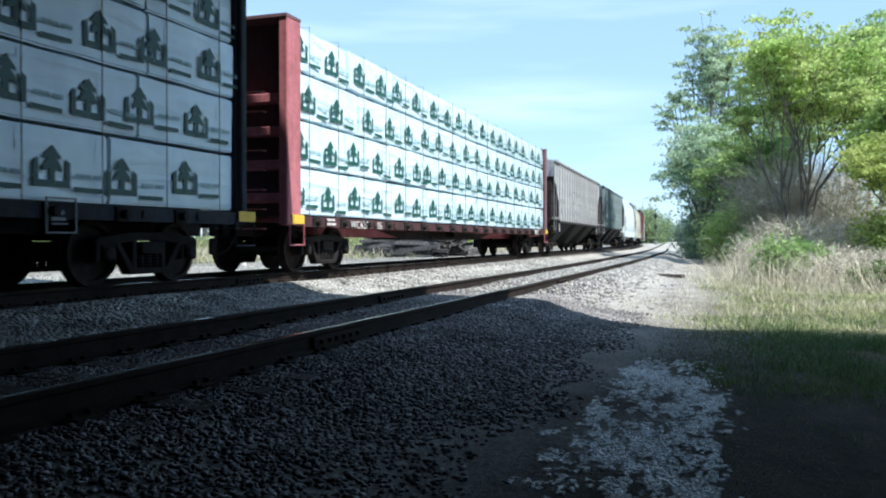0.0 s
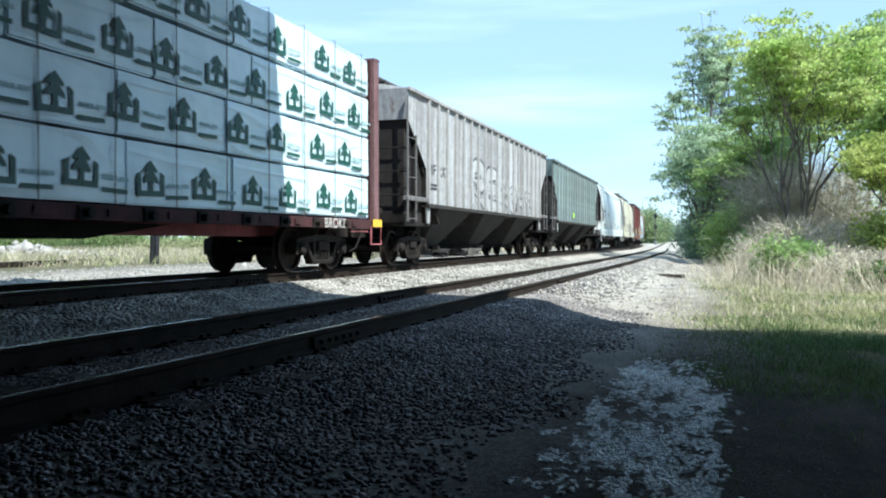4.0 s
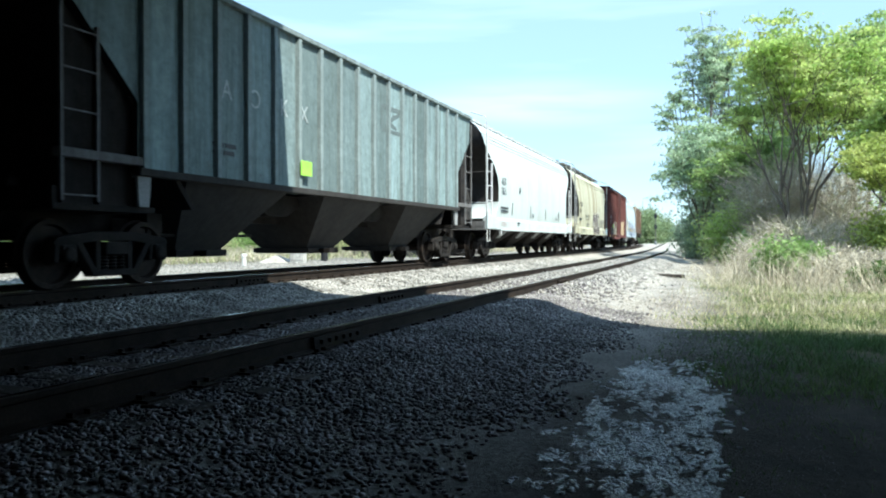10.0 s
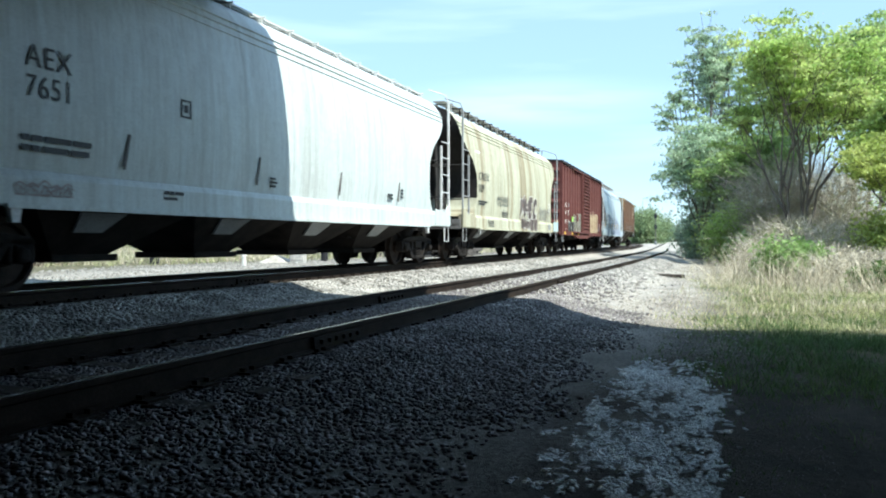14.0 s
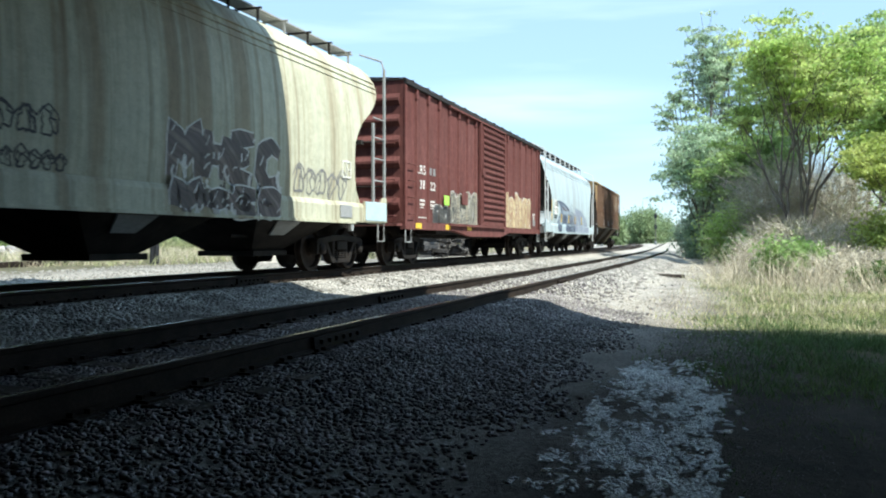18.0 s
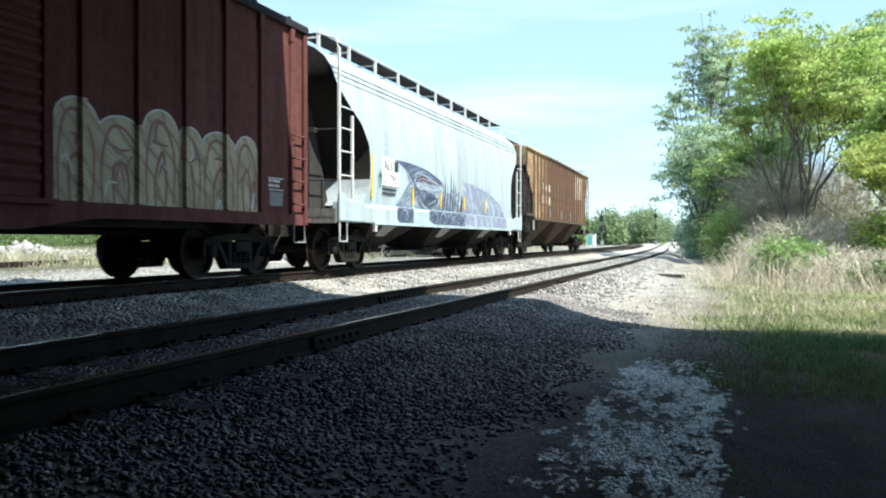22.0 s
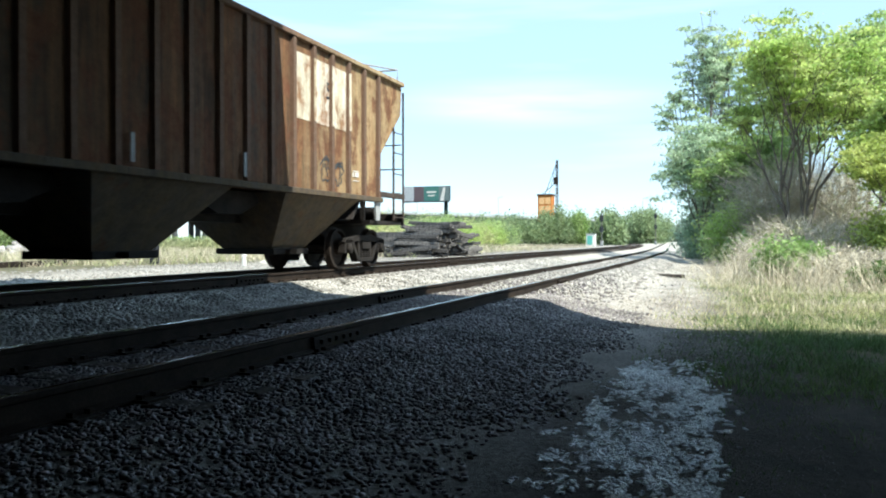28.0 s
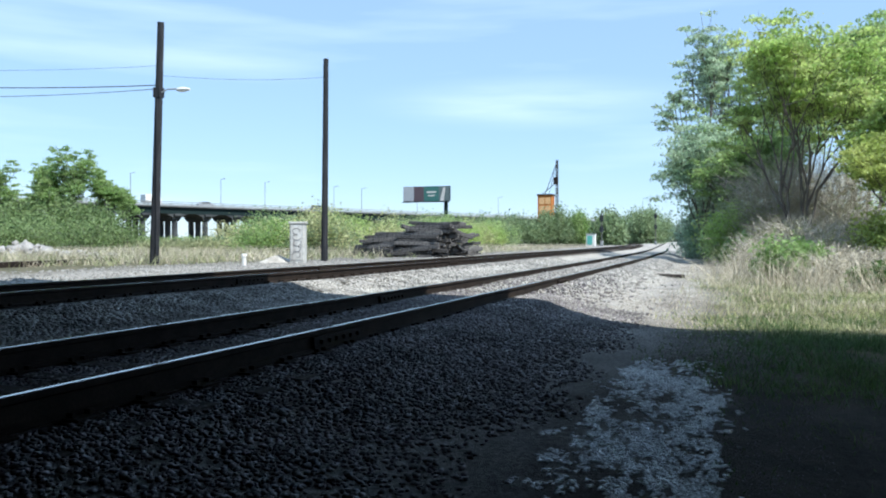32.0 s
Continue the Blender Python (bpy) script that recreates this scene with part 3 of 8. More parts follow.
STROKES = {"M": [[(0, 0), (0.05, 1.0), (0.42, 0.4), (0.8, 1.1), (0.92, 0.02)]], "H": [[(0.05, 0), (0.12, 1.02)], [(0.72, -0.02), (0.82, 0.95)], [(0.08, 0.48), (0.8, 0.55)]],
           "R": [[(0.08, 0.0), (0.12, 1.0), (0.62, 1.08), (0.8, 0.75), (0.55, 0.52), (0.2, 0.5), (0.9, 0.0)]], "X": [[(0.05, 0.92), (0.45, 0.5), (0.95, 0.05)], [(0.1, 0.0), (0.5, 0.5), (0.85, 1.0)]],
           "O": [[(0.5, 0.9), (0.12, 0.7), (0.1, 0.25), (0.5, 0.05), (0.85, 0.3), (0.82, 0.72), (0.5, 0.9)]], "S": [[(0.9, 0.85), (0.5, 1.0), (0.15, 0.75), (0.8, 0.35), (0.55, 0.02), (0.1, 0.12)]],
           "E": [[(0.85, 0.98), (0.1, 0.92), (0.05, 0.05), (0.82, 0.0)], [(0.08, 0.5), (0.65, 0.52)]], "C": [[(0.92, 0.82), (0.55, 1.0), (0.12, 0.82), (0.05, 0.3), (0.4, 0.0), (0.9, 0.16)]]}


def chunky_letters(parent, word, x0, z0, width, height, yside, rim, fill, glint, seed, stroke=0.43, edge=0.045, flowing=False):
    """Angular block letters: a pale rim, a dark body and loose glints and shards between them."""
    rnd = random.Random(seed)
    cell = width / len(word)
    pale, body, shard = B(), B(), B()
    for i, ch in enumerate(word):
        lift = rnd.uniform(0, 0.12) * height
        for st in STROKES[ch]:
            q = [(x0 + cell * (i + 0.02 + 0.92 * a), z0 + 0.1 * height + lift + 0.78 * height * b) for a, b in st]
            fine = [tuple(np.array(p) + (np.array(n) - np.array(p)) * k / 4) for p, n in zip(q, q[1:]) for k in range(4)] + [q[-1]]
            fine = smooth_curve(q) if flowing else fine
            ribbon(pale, fine, cell * (stroke + 2 * edge), yside, 0.004)
            ribbon(body, fine, cell * stroke, yside, 0.006)
            for k in range(2):
                p = rnd.choice(fine)
                ribbon(shard, [(p[0] - 0.05, p[1] - 0.06), (p[0], p[1]), (p[0] + rnd.uniform(0.02, 0.1), p[1] + rnd.uniform(-0.02, 0.14))], rnd.uniform(0.015, 0.04), yside, 0.008)
    for k in range(len(word) * 4):
        u, v = x0 + width * rnd.random(), z0 + height * rnd.uniform(0.0, 0.5)
        ribbon(rnd.choice((shard, body, pale)), [(u, v), (u + rnd.uniform(-0.06, 0.06), v - 0.1), (u + rnd.uniform(-0.1, 0.1), max(z0 - 0.02, v - rnd.uniform(0.2, 0.4)))], rnd.uniform(0.03, 0.12), yside, 0.009)
    part("graffiti_rim", pale, rim, parent)
    part("graffiti", body, fill, parent, "spray-painted block-letter graffiti")
    part("graffiti_glint", shard, glint, parent)


# ---- trucks, couplers and steps, shared by all cars ----
def make_side_frame():
    bm = B()
    y0, y1 = -0.09, 0.09
    prism_y(bm, [(-1.12, 0.60), (-1.05, 0.68), (-0.35, 0.76), (0.35, 0.76), (1.05, 0.68), (1.12, 0.60), (1.0, 0.56), (0.3, 0.63), (-0.3, 0.63), (-1.0, 0.56)], y0, y1)
    for s in (-1, 1):
        prism_y(bm, [(s * 0.76, 0.63), (s * 0.64, 0.64), (s * 0.3, 0.16), (s * 0.42, 0.15)], y0, y1)          # diagonal
        prism_y(bm, [(s * 0.26, 0.64), (s * 0.36, 0.64), (s * 0.36, 0.2), (s * 0.26, 0.2)], y0 + 0.02, y1 - 0.02)  # column
        prism_y(bm, [(s * 0.72, 0.66), (s * 1.08, 0.66), (s * 1.1, 0.36), (s * 1.02, 0.34), (s * 1.0, 0.56), (s * 0.78, 0.56), (s * 0.76, 0.34), (s * 0.7, 0.36)], y0, y1)  # pedestal
        box(bm, s * 0.89 - 0.1, s * 0.89 + 0.1, -0.12, 0.1, 0.5, 0.58)  # adapter
        lathe_y(bm, [(0.0, -0.17), (0.07, -0.165), (0.105, -0.13), (0.105, 0.05)], s * 0.89, 0.457, 14)  # bearing end cap
    prism_y(bm, [(-0.44, 0.15), (0.44, 0.15), (0.36, 0.24), (-0.36, 0.24)], y0, y1)
    return mesh_of("side_frame", soften(bm, 0.012), BLACKSTEEL)


def make_spring():
    bm = B()
    loft(bm, [[(r * math.cos(a), r * math.sin(a) - 0.02, 0.23 + 0.022 * k) for a in np.linspace(0, 2 * math.pi, 11)[:-1]] for k in range(11) for r in (0.052 if k % 2 else 0.074,)])
    return mesh_of("spring", flipped(bm), BLACKSTEEL)


def make_wheelset():
    bm = B()
    for s in (-1, 1):
        prof = [(0.06, 0.68), (0.13, 0.665), (0.15, 0.70), (0.36, 0.735), (0.385, 0.69), (0.485, 0.692), (0.485, 0.712), (0.459, 0.725), (0.455, 0.835), (0.39, 0.838), (0.37, 0.77), (0.15, 0.79), (0.13, 0.85), (0.06, 0.85)]
        lathe_y(bm, [(r, s * y) for r, y in prof], 0, 0, 32)
    lathe_y(bm, [(0.08, -0.98), (0.085, 0.0), (0.08, 0.98)], 0, 0, 12)
    return with_sharp(mesh_of("wheelset", flipped(bm), WHEEL), 0.5)


def make_bolster():
    bm = B()
    box(bm, -0.22, 0.22, -1.12, 1.12, 0.44, 0.62)
    box(bm, -0.35, 0.35, -0.3, 0.3, 0.6, 0.72)
    for s in (-1, 1):
        box(bm, s * 0.5 - 0.05, s * 0.5 + 0.05, -0.75, 0.75, 0.33, 0.42)   # brake beams
    return mesh_of("truck", soften(bm, 0.015), BLACKSTEEL)


FRAME_ME, SPRING_ME, WHEELSET_ME, BOLSTER_ME = make_side_frame(), make_spring(), make_wheelset(), make_bolster()


def add_trucks(car, length, reach):
    wheels = []
    for tx in (-length / 2 + reach, length / 2 - reach):
        tr = part("truck", BOLSTER_ME, BLACKSTEEL, car)
        tr.matrix_basis = pose(tx, 0, 0)
        for s in (-1, 1):
            sf = part("side_frame", FRAME_ME, BLACKSTEEL, tr)
            sf.matrix_basis = pose(0, s * 1.0, 0, 0, 0, 0 if s < 0 else 180)
            for k in (-1, 0, 1):
                sp = part("spring", SPRING_ME, BLACKSTEEL, tr)
                sp.matrix_basis = pose(k * 0.165, s * 1.0, 0)
        for x in (-0.89, 0.89):
            w = part("wheelset", WHEELSET_ME, WHEEL, tr)
            w.matrix_basis = pose(x, 0, 0.457)
            wheels.append((w, x))
    return wheels


def make_coupler():
    bm = B()
    box(bm, -0.75, 0.0, -0.09, 0.09, 0.78, 0.96)
    prism_loop = [(-0.0, -0.13), (0.18, -0.17), (0.3, -0.1), (0.27, 0.02), (0.12, 0.05), (0.2, 0.16), (0.08, 0.2), (-0.02, 0.14)]
    loft(bm, [[(x, y, 0.72) for x, y in prism_loop], [(x, y, 1.02) for x, y in prism_loop]])
    tube(bm, [(-0.2, 0.3, 0.85), (0.05, 0.32, 0.7), (0.25, 0.3, 0.45), (0.42, 0.2, 0.36)], 0.025)   # air hose
    return mesh_of("coupler", soften(bm, 0.01), BLACKSTEEL)


COUPLER_ME = make_coupler()


def add_ends(car, length, sill_z=1.0):
    for s in (-1, 1):
        c = part("coupler", COUPLER_ME, BLACKSTEEL, car)
        c.matrix_basis = pose(s * (length / 2 + 0.32), 0, 0, 0, 0, 0 if s > 0 else 180)
        bm = B()
        box(bm, s * (length / 2 + 0.3), s * (length / 2 - 2.2), -0.32, 0.32, 0.72, 1.06)
        part("draft_sill", flipped(bm), BLACKSTEEL, car)


def ladder(car, material, x0, x1, y, z0, z1, rungs, r=0.022, name="ladder", tops=None):
    t0, t1 = tops or (z1, z1)
    top = part(name, flipped(box(B(), x0 - r * 1.4, x0 + r * 1.4, y - r, y + r, z0, t0)), material, car)
    part("stile", flipped(box(B(), x1 - r * 1.4, x1 + r * 1.4, y - r, y + r, z0, t1)), material, top)
    rung = mesh_of("rung", flipped(tube(B(), [(x0, y - 0.01, 0), (x1, y - 0.01, 0)], r * 0.75)), material)
    for z in rungs:
        part("rung", rung, material, top).matrix_basis = pose(0, 0, z)
    return top


def step(car, material, x0, x1, y, z0, z1):
    bm = B()
    tube(bm, [(x0, y, z1), (x0, y, z0), (x1, y, z0), (x1, y, z1)], 0.02)
    return part("stirrup_step", flipped(bm), material, car)


def brake_gear(car, x):
    bm = B()
    lathe = [[(x + dx, -0.55 + 0.16 * math.cos(a), 1.0 + 0.16 * math.sin(a)) for a in np.linspace(0, 2 * math.pi, 13)[:-1]] for dx in (0, 0.35)]
    loft(bm, lathe)
    box(bm, x - 0.5, x - 0.15, -0.8, -0.45, 0.75, 1.05)
    tube(bm, [(x - 2.5, -0.7, 0.72), (x + 2.5, -0.7, 0.72)], 0.03)
    tube(bm, [(x + 0.35, -0.55, 1.0), (x + 1.3, -0.4, 0.85)], 0.025)
    part("brake_gear", flipped(bm), BLACKSTEEL, car)


# ---- lumber cars ----
def make_print():
    """House-shaped mark: a tiered tree whose tip is the gable, between two bracket walls, and a bar beside it."""
    bm = B()
    for k in (-1, 1):
        prism_y(bm, [(k * 0.36, 0.0), (k * 0.36, 0.38), (k * 0.265, 0.44), (k * 0.265, 0.1), (k * 0.005, 0.1), (k * 0.005, 0.0)], -0.002, 0.002)
    half = [(0.0, 0.64), (0.17, 0.47), (0.17, 0.41), (0.07, 0.45), (0.19, 0.3), (0.19, 0.23), (0.055, 0.28), (0.055, 0.1)]
    prism_y(bm, [(x, z) for x, z in half] + [(-x, z) for x, z in half[:0:-1]], -0.0015, 0.0025)
    box(bm, 0.44, 1.04, -0.002, 0.002, -0.05, 0.025)
    bmesh.ops.scale(bm, vec=(0.8, 1.0, 0.8), verts=bm.verts)
    return mesh_of("printed_mark", flipped(bm), INK)


def make_small_writing():
    """A line of thin pale letters beside the mark, as bars."""
    bm = B()
    xx = 0.38
    for ww in (0.04, 0.025, 0.035, 0.03, 0.05, 0.035, 0.03, 0.04, 0.025):
        box(bm, xx, xx + ww, -0.0015, 0.0015, 0.13, 0.19)
        xx += ww + (0.05 if ww == 0.05 else 0.016)
    box(bm, 0.38, xx - 0.016, -0.001, 0.001, 0.134, 0.142)
    return mesh_of("printed_writing", flipped(bm), GREENWASH)


PRINT_ME, WRITING_ME = make_print(), make_small_writing()


def make_bundle(ln, h, seed):
    """A wrapped pack of boards: slack sheet with bulges, sagging edges and a folded lower hem."""
    rnd = random.Random(seed)
    bm = B()
    n, k = 10, 5
    rings = []
    for i in range(n + 1):
        x = -ln / 2 + ln * i / n
        ring = []
        for j in range(k + 1):
            z = h * j / k
            e = 0.012 * math.sin(5 * x + seed) + 0.016 * noise.noise(Vector((x * 1.7, z * 2.1, seed)))
            ring.append((x, -1.32 + e, z))
        for j in range(k, -1, -1):
            z = h * j / k
            ring.append((x, 1.32, z))
        rings.append(ring)
    loft(bm, rings)
    bm2 = soften(bm, 0.025, 2)
    return with_sharp(mesh_of("lumber_bundle", bm2, WRAP), 1.0)


def lumber_car(lead, length, steel, label, seed, deep=(0.42, 0.42)):
    """deep: how far the corner posts stand out at the front and the rear end."""
    rnd = random.Random(seed)
    car = thing("centerbeam_flatcar", label, "lumber car", TRAIN)
    L = length / 2
    bm = B()
    box(bm, -L + 0.3, L - 0.3, -0.3, 0.3, 0.72, 1.12)
    box(bm, -L + 0.3, L - 0.3, -1.3, 1.3, 1.0, 1.07)
    part("deck", flipped(bm), steel, car)
    for s in (-1, 1):
        bm = B()
        box(bm, -L, L, s * 1.42, s * 1.28, 0.9, 1.1)
        for i in range(int(length / 1.22)):
            x = -L + 0.6 + i * 1.22
            box(bm, x + 0.55, x + 0.75, s * 1.45, s * 1.43, 0.95, 1.05)
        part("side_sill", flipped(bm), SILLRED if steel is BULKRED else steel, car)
        winch = B()
        lathe_y(winch, [(0.0, -0.13), (0.06, -0.13), (0.06, -0.02), (0.085, -0.02), (0.085, 0.02), (0.0, 0.02)], 0, 0, 12)
        box(winch, -0.12, 0.12, -0.03, 0.0, -0.1, 0.1)
        winch_me = mesh_of("cable_winch", flipped(winch), BLACKSTEEL)
        for i in range(int(length / 1.22)):
            part("cable_winch", winch_me, BLACKSTEEL, car).matrix_basis = pose(-L + 0.75 + i * 1.22, s * 1.42, 0.99, 0, 0, 0 if s < 0 else 180)
        bm = B()
        prism_y(bm, [(-5.5, 0.9), (5.5, 0.9), (3.6, 0.66), (-3.6, 0.66)], s * 0.5, s * 0.46)
        part("fish_belly_sill", flipped(bm), BLACKSTEEL, car)
    bm = B()
    for i in range(19):
        x = -L + 1 + i * (length - 2) / 18
        box(bm, x - 0.06, x + 0.06, -0.1, 0.1, 1.1, 4.6)
    box(bm, -L + 0.3, L - 0.3, -0.14, 0.14, 4.6, 4.72)
    part("center_beam", flipped(bm), steel, car)
    for s in (-1, 1):
        # on the red car the panel takes the dark sill red, as shade of its recess
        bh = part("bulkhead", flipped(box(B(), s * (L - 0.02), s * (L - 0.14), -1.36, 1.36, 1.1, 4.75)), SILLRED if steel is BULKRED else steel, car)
        out = deep[0 if s < 0 else 1]
        for yy in (-1, 1):
            bm = B()
            prism_x(bm, [(yy * 1.28, 0.62 + 0.3), (yy * 1.46, 0.92), (yy * 1.46, 4.74), (yy * 1.28, 4.74)], s * (L + out), s * (L - 0.1))
            part("corner_post", soften(bm, 0.02), steel if out > 0.2 else WORNMAROON if steel is BULKRED else DARKPAINT, bh)
        for i in range(4):
            z = 1.35 + i * 0.62
            part("crossbar", soften(box(B(), s * (L + 0.3), s * (L + 0.02), -1.28, 0.9, z, z + 0.17), 0.015), steel, bh)
        part("cap", flipped(box(B(), s * (L + out + 0.02), s * (L - 0.1), -1.46, 1.46, 4.74, 4.8)), WORNMAROON if steel is BULKRED else steel, bh)
        x0, x1 = s * (L + 0.4), s * (L + 0.52)
        gi = mesh_of("grab_iron", flipped(tube(B(), [(x0, -1.0, 0), (x1, -1.0, 0), (x1, -0.58, 0), (x0, -0.58, 0)], 0.017)), steel)
        for i in range(8):
            part("grab_iron", gi, steel, bh).matrix_basis = pose(0, 0, 0.85 + 0.36 * i)
        step(car, steel, s * (L + 0.3), s * (L - 0.25), -1.44, 0.55, 0.95)
        part("reflector", flipped(box(B(), s * (L + 0.28), s * (L - 0.2), -1.475, -1.46, 0.95, 1.12)), YELLOW, car)
    rows = [(1.13, 0.93), (2.07, 0.9), (2.98, 0.9), (3.9, 0.86)]
    nb = 9
    ln = (length - 0.36) / nb
    meshes = [make_bundle(ln - 0.012, h - 0.035, seed + i) for i, (z, h) in enumerate(rows)]
    for r, (z, h) in enumerate(rows):
        lag = rnd.choice((-0.5, -0.3, 0.25, 0.45))
        first, last = make_bundle(ln + lag - 0.012, h - 0.035, seed + 10 + r), make_bundle(ln - lag - 0.012, h - 0.035, seed + 20 + r)
        for i in range(nb):
            a, e = -L + 0.18 + ln * i + (lag if i else 0), -L + 0.18 + ln * (i + 1) + (lag if i < nb - 1 else 0)
            b = part("lumber_bundle", first if i == 0 else last if i == nb - 1 else meshes[r], WRAP, car, "white plastic-wrapped lumber bundle with green print")
            b.matrix_basis = pose((a + e) / 2, rnd.uniform(-0.03, 0.006), z + rnd.uniform(-0.01, 0.015), 0, rnd.uniform(-0.35, 0.35), 0)
            slip = rnd.uniform(-0.22, 0.22)
            for dx in (-ln / 4, ln / 4):
                at = pose(dx - 0.3 + slip + rnd.uniform(-0.05, 0.05), -1.35, 0.13 + rnd.uniform(-0.02, 0.08), 0, rnd.uniform(-2, 2), 0)
                part("printed_mark", PRINT_ME, INK, b).matrix_basis = at
                part("printed_writing", WRITING_ME, GREENWASH, b).matrix_basis = at
    cable = mesh_of("tie_down_cable", flipped(tube(B(), [(0, -1.372, 1.1), (0, -1.372, 4.79), (0, -0.12, 4.81)], 0.008, 5)), LADDERGREY)
    for i in range(nb * 2):
        part("tie_down_cable", cable, LADDERGREY, car).matrix_basis = pose(-L + 0.6 + i * (length - 1.2) / (nb * 2 - 1), 0, 0)
    add_ends(car, length)
    brake_gear(car, 0.5)
    CARS.append((car, lead, length, 1.9, add_trucks(car, length, 1.9)))
    return car


lumber_a = lumber_car(-11.4, 23.16, DARKPAINT, "dark centerbeam flatcar stacked with white-wrapped lumber bundles", 3, (0.42, 0.06))
bm = B()
for a in ((-0.24, 0.24, 0.0, 0.02), (-0.24, 0.24, 0.42, 0.44), (-0.24, -0.22, 0.0, 0.44), (0.22, 0.24, 0.0, 0.44)):
    box(bm, a[0], a[1], -0.01, 0.01, a[2], a[3])
lube = part("placard_frame", flipped(bm), PALEGREY, lumber_a)
lube.matrix_basis = pose(7.6, -1.47, 0.72)
bars(lumber_a, PALEGREY, 7.45, -1.47, 1.0, [([0.1, 0.06], 0.05), ([0.22], 0.04), ([0.26], 0.02)])
lumber_b = lumber_car(13.53, 23.11, BULKRED, "red centerbeam flatcar stacked with white-wrapped lumber bundles", 8, (0.42, 0.16))
lettering("BROKE", 0.2, STENCIL_WHITE, lumber_b, 9.0, -1.474, 0.9, 0, 1.0)
lettering("WC627", 0.165, STENCIL_WHITE, lumber_b, -9.3, -1.474, 0.9, 0, 1.15)
lettering("06", 0.165, STENCIL_WHITE, lumber_b, -7.86, -1.474, 0.9, 0, 1.15)
bars(lumber_b, STENCIL_WHITE, -10.4, -1.474, 1.08, [([0.2, 0.12], 0.05), ([0.16, 0.2], 0.05)])


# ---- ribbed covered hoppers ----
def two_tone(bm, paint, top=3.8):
    """Painted body whose overhanging end sheets are coloured black for the shade there."""
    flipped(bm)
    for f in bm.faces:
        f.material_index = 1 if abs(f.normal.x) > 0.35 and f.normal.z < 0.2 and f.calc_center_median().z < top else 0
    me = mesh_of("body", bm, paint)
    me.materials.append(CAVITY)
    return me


def pockets(car, L, xs, top_w, z_top, z_bot, material, dark, w_top=1.44, w_bot=0.55, len_bot=1.25):
    for xc in xs:
        bm = B()
        a, b = top_w / 2, len_bot / 2
        rings = []
        for k in (0.0, 1.0):
            hx, hy, z = a + (b - a) * k, w_top + (w_bot - w_top) * k, z_top + (z_bot - z_top) * k
            rings.append([(xc - hx, -hy, z), (xc + hx, -hy, z), (xc + hx, hy, z), (xc - hx, hy, z)])
        loft(bm, rings)
        pk = part("hopper_pocket", flipped(bm), material, car)
        bm = B()
        box(bm, xc - b - 0.08, xc + b + 0.08, -w_bot - 0.1, w_bot + 0.1, z_bot - 0.1, z_bot + 0.02)
        tube(bm, [(xc - 0.2, -w_bot - 0.35, z_bot - 0.04), (xc - 0.2, w_bot + 0.35, z_bot - 0.04)], 0.05, 8)
        for yy in (-1, 1):
            box(bm, xc - 0.32, xc - 0.08, yy * (w_bot + 0.26), yy * (w_bot + 0.4), z_bot - 0.09, z_bot + 0.01)
        part("outlet_gate", flipped(bm), dark, pk)
    for xa, xb in zip(xs, xs[1:]):
        bm = B()
        prism_y(bm, [(xa + top_w * 0.3, z_top), (xb - top_w * 0.3, z_top), ((xa + xb) / 2 + 0.35, z_top - 0.42), ((xa + xb) / 2 - 0.35, z_top - 0.42)], -w_top + 0.65, w_top - 0.65)
        part("center_ridge", flipped(bm), dark, car)


def roof_gear(car, L, z, material, hatch=True):
    bm = B()
    for yy in (-0.42, 0.42):
        box(bm, -L + 0.1, L - 0.1, yy - 0.22, yy + 0.22, z + 0.17, z + 0.2)
        for i in range(12):
            x = -L + 0.6 + i * (2 * L - 1.2) / 11
            box(bm, x - 0.02, x + 0.02, yy - 0.2, yy + 0.2, z - 0.03, z + 0.17)
    part("running_board", flipped(bm), material, car)
    if hatch:
        for i in range(9):
            x = -L + 1.5 + i * (2 * L - 3) / 8
            part("roof_hatch", soften(box(B(), x - 0.7, x + 0.7, -0.17, 0.17, z - 0.02, z + 0.14), 0.02), material, car)


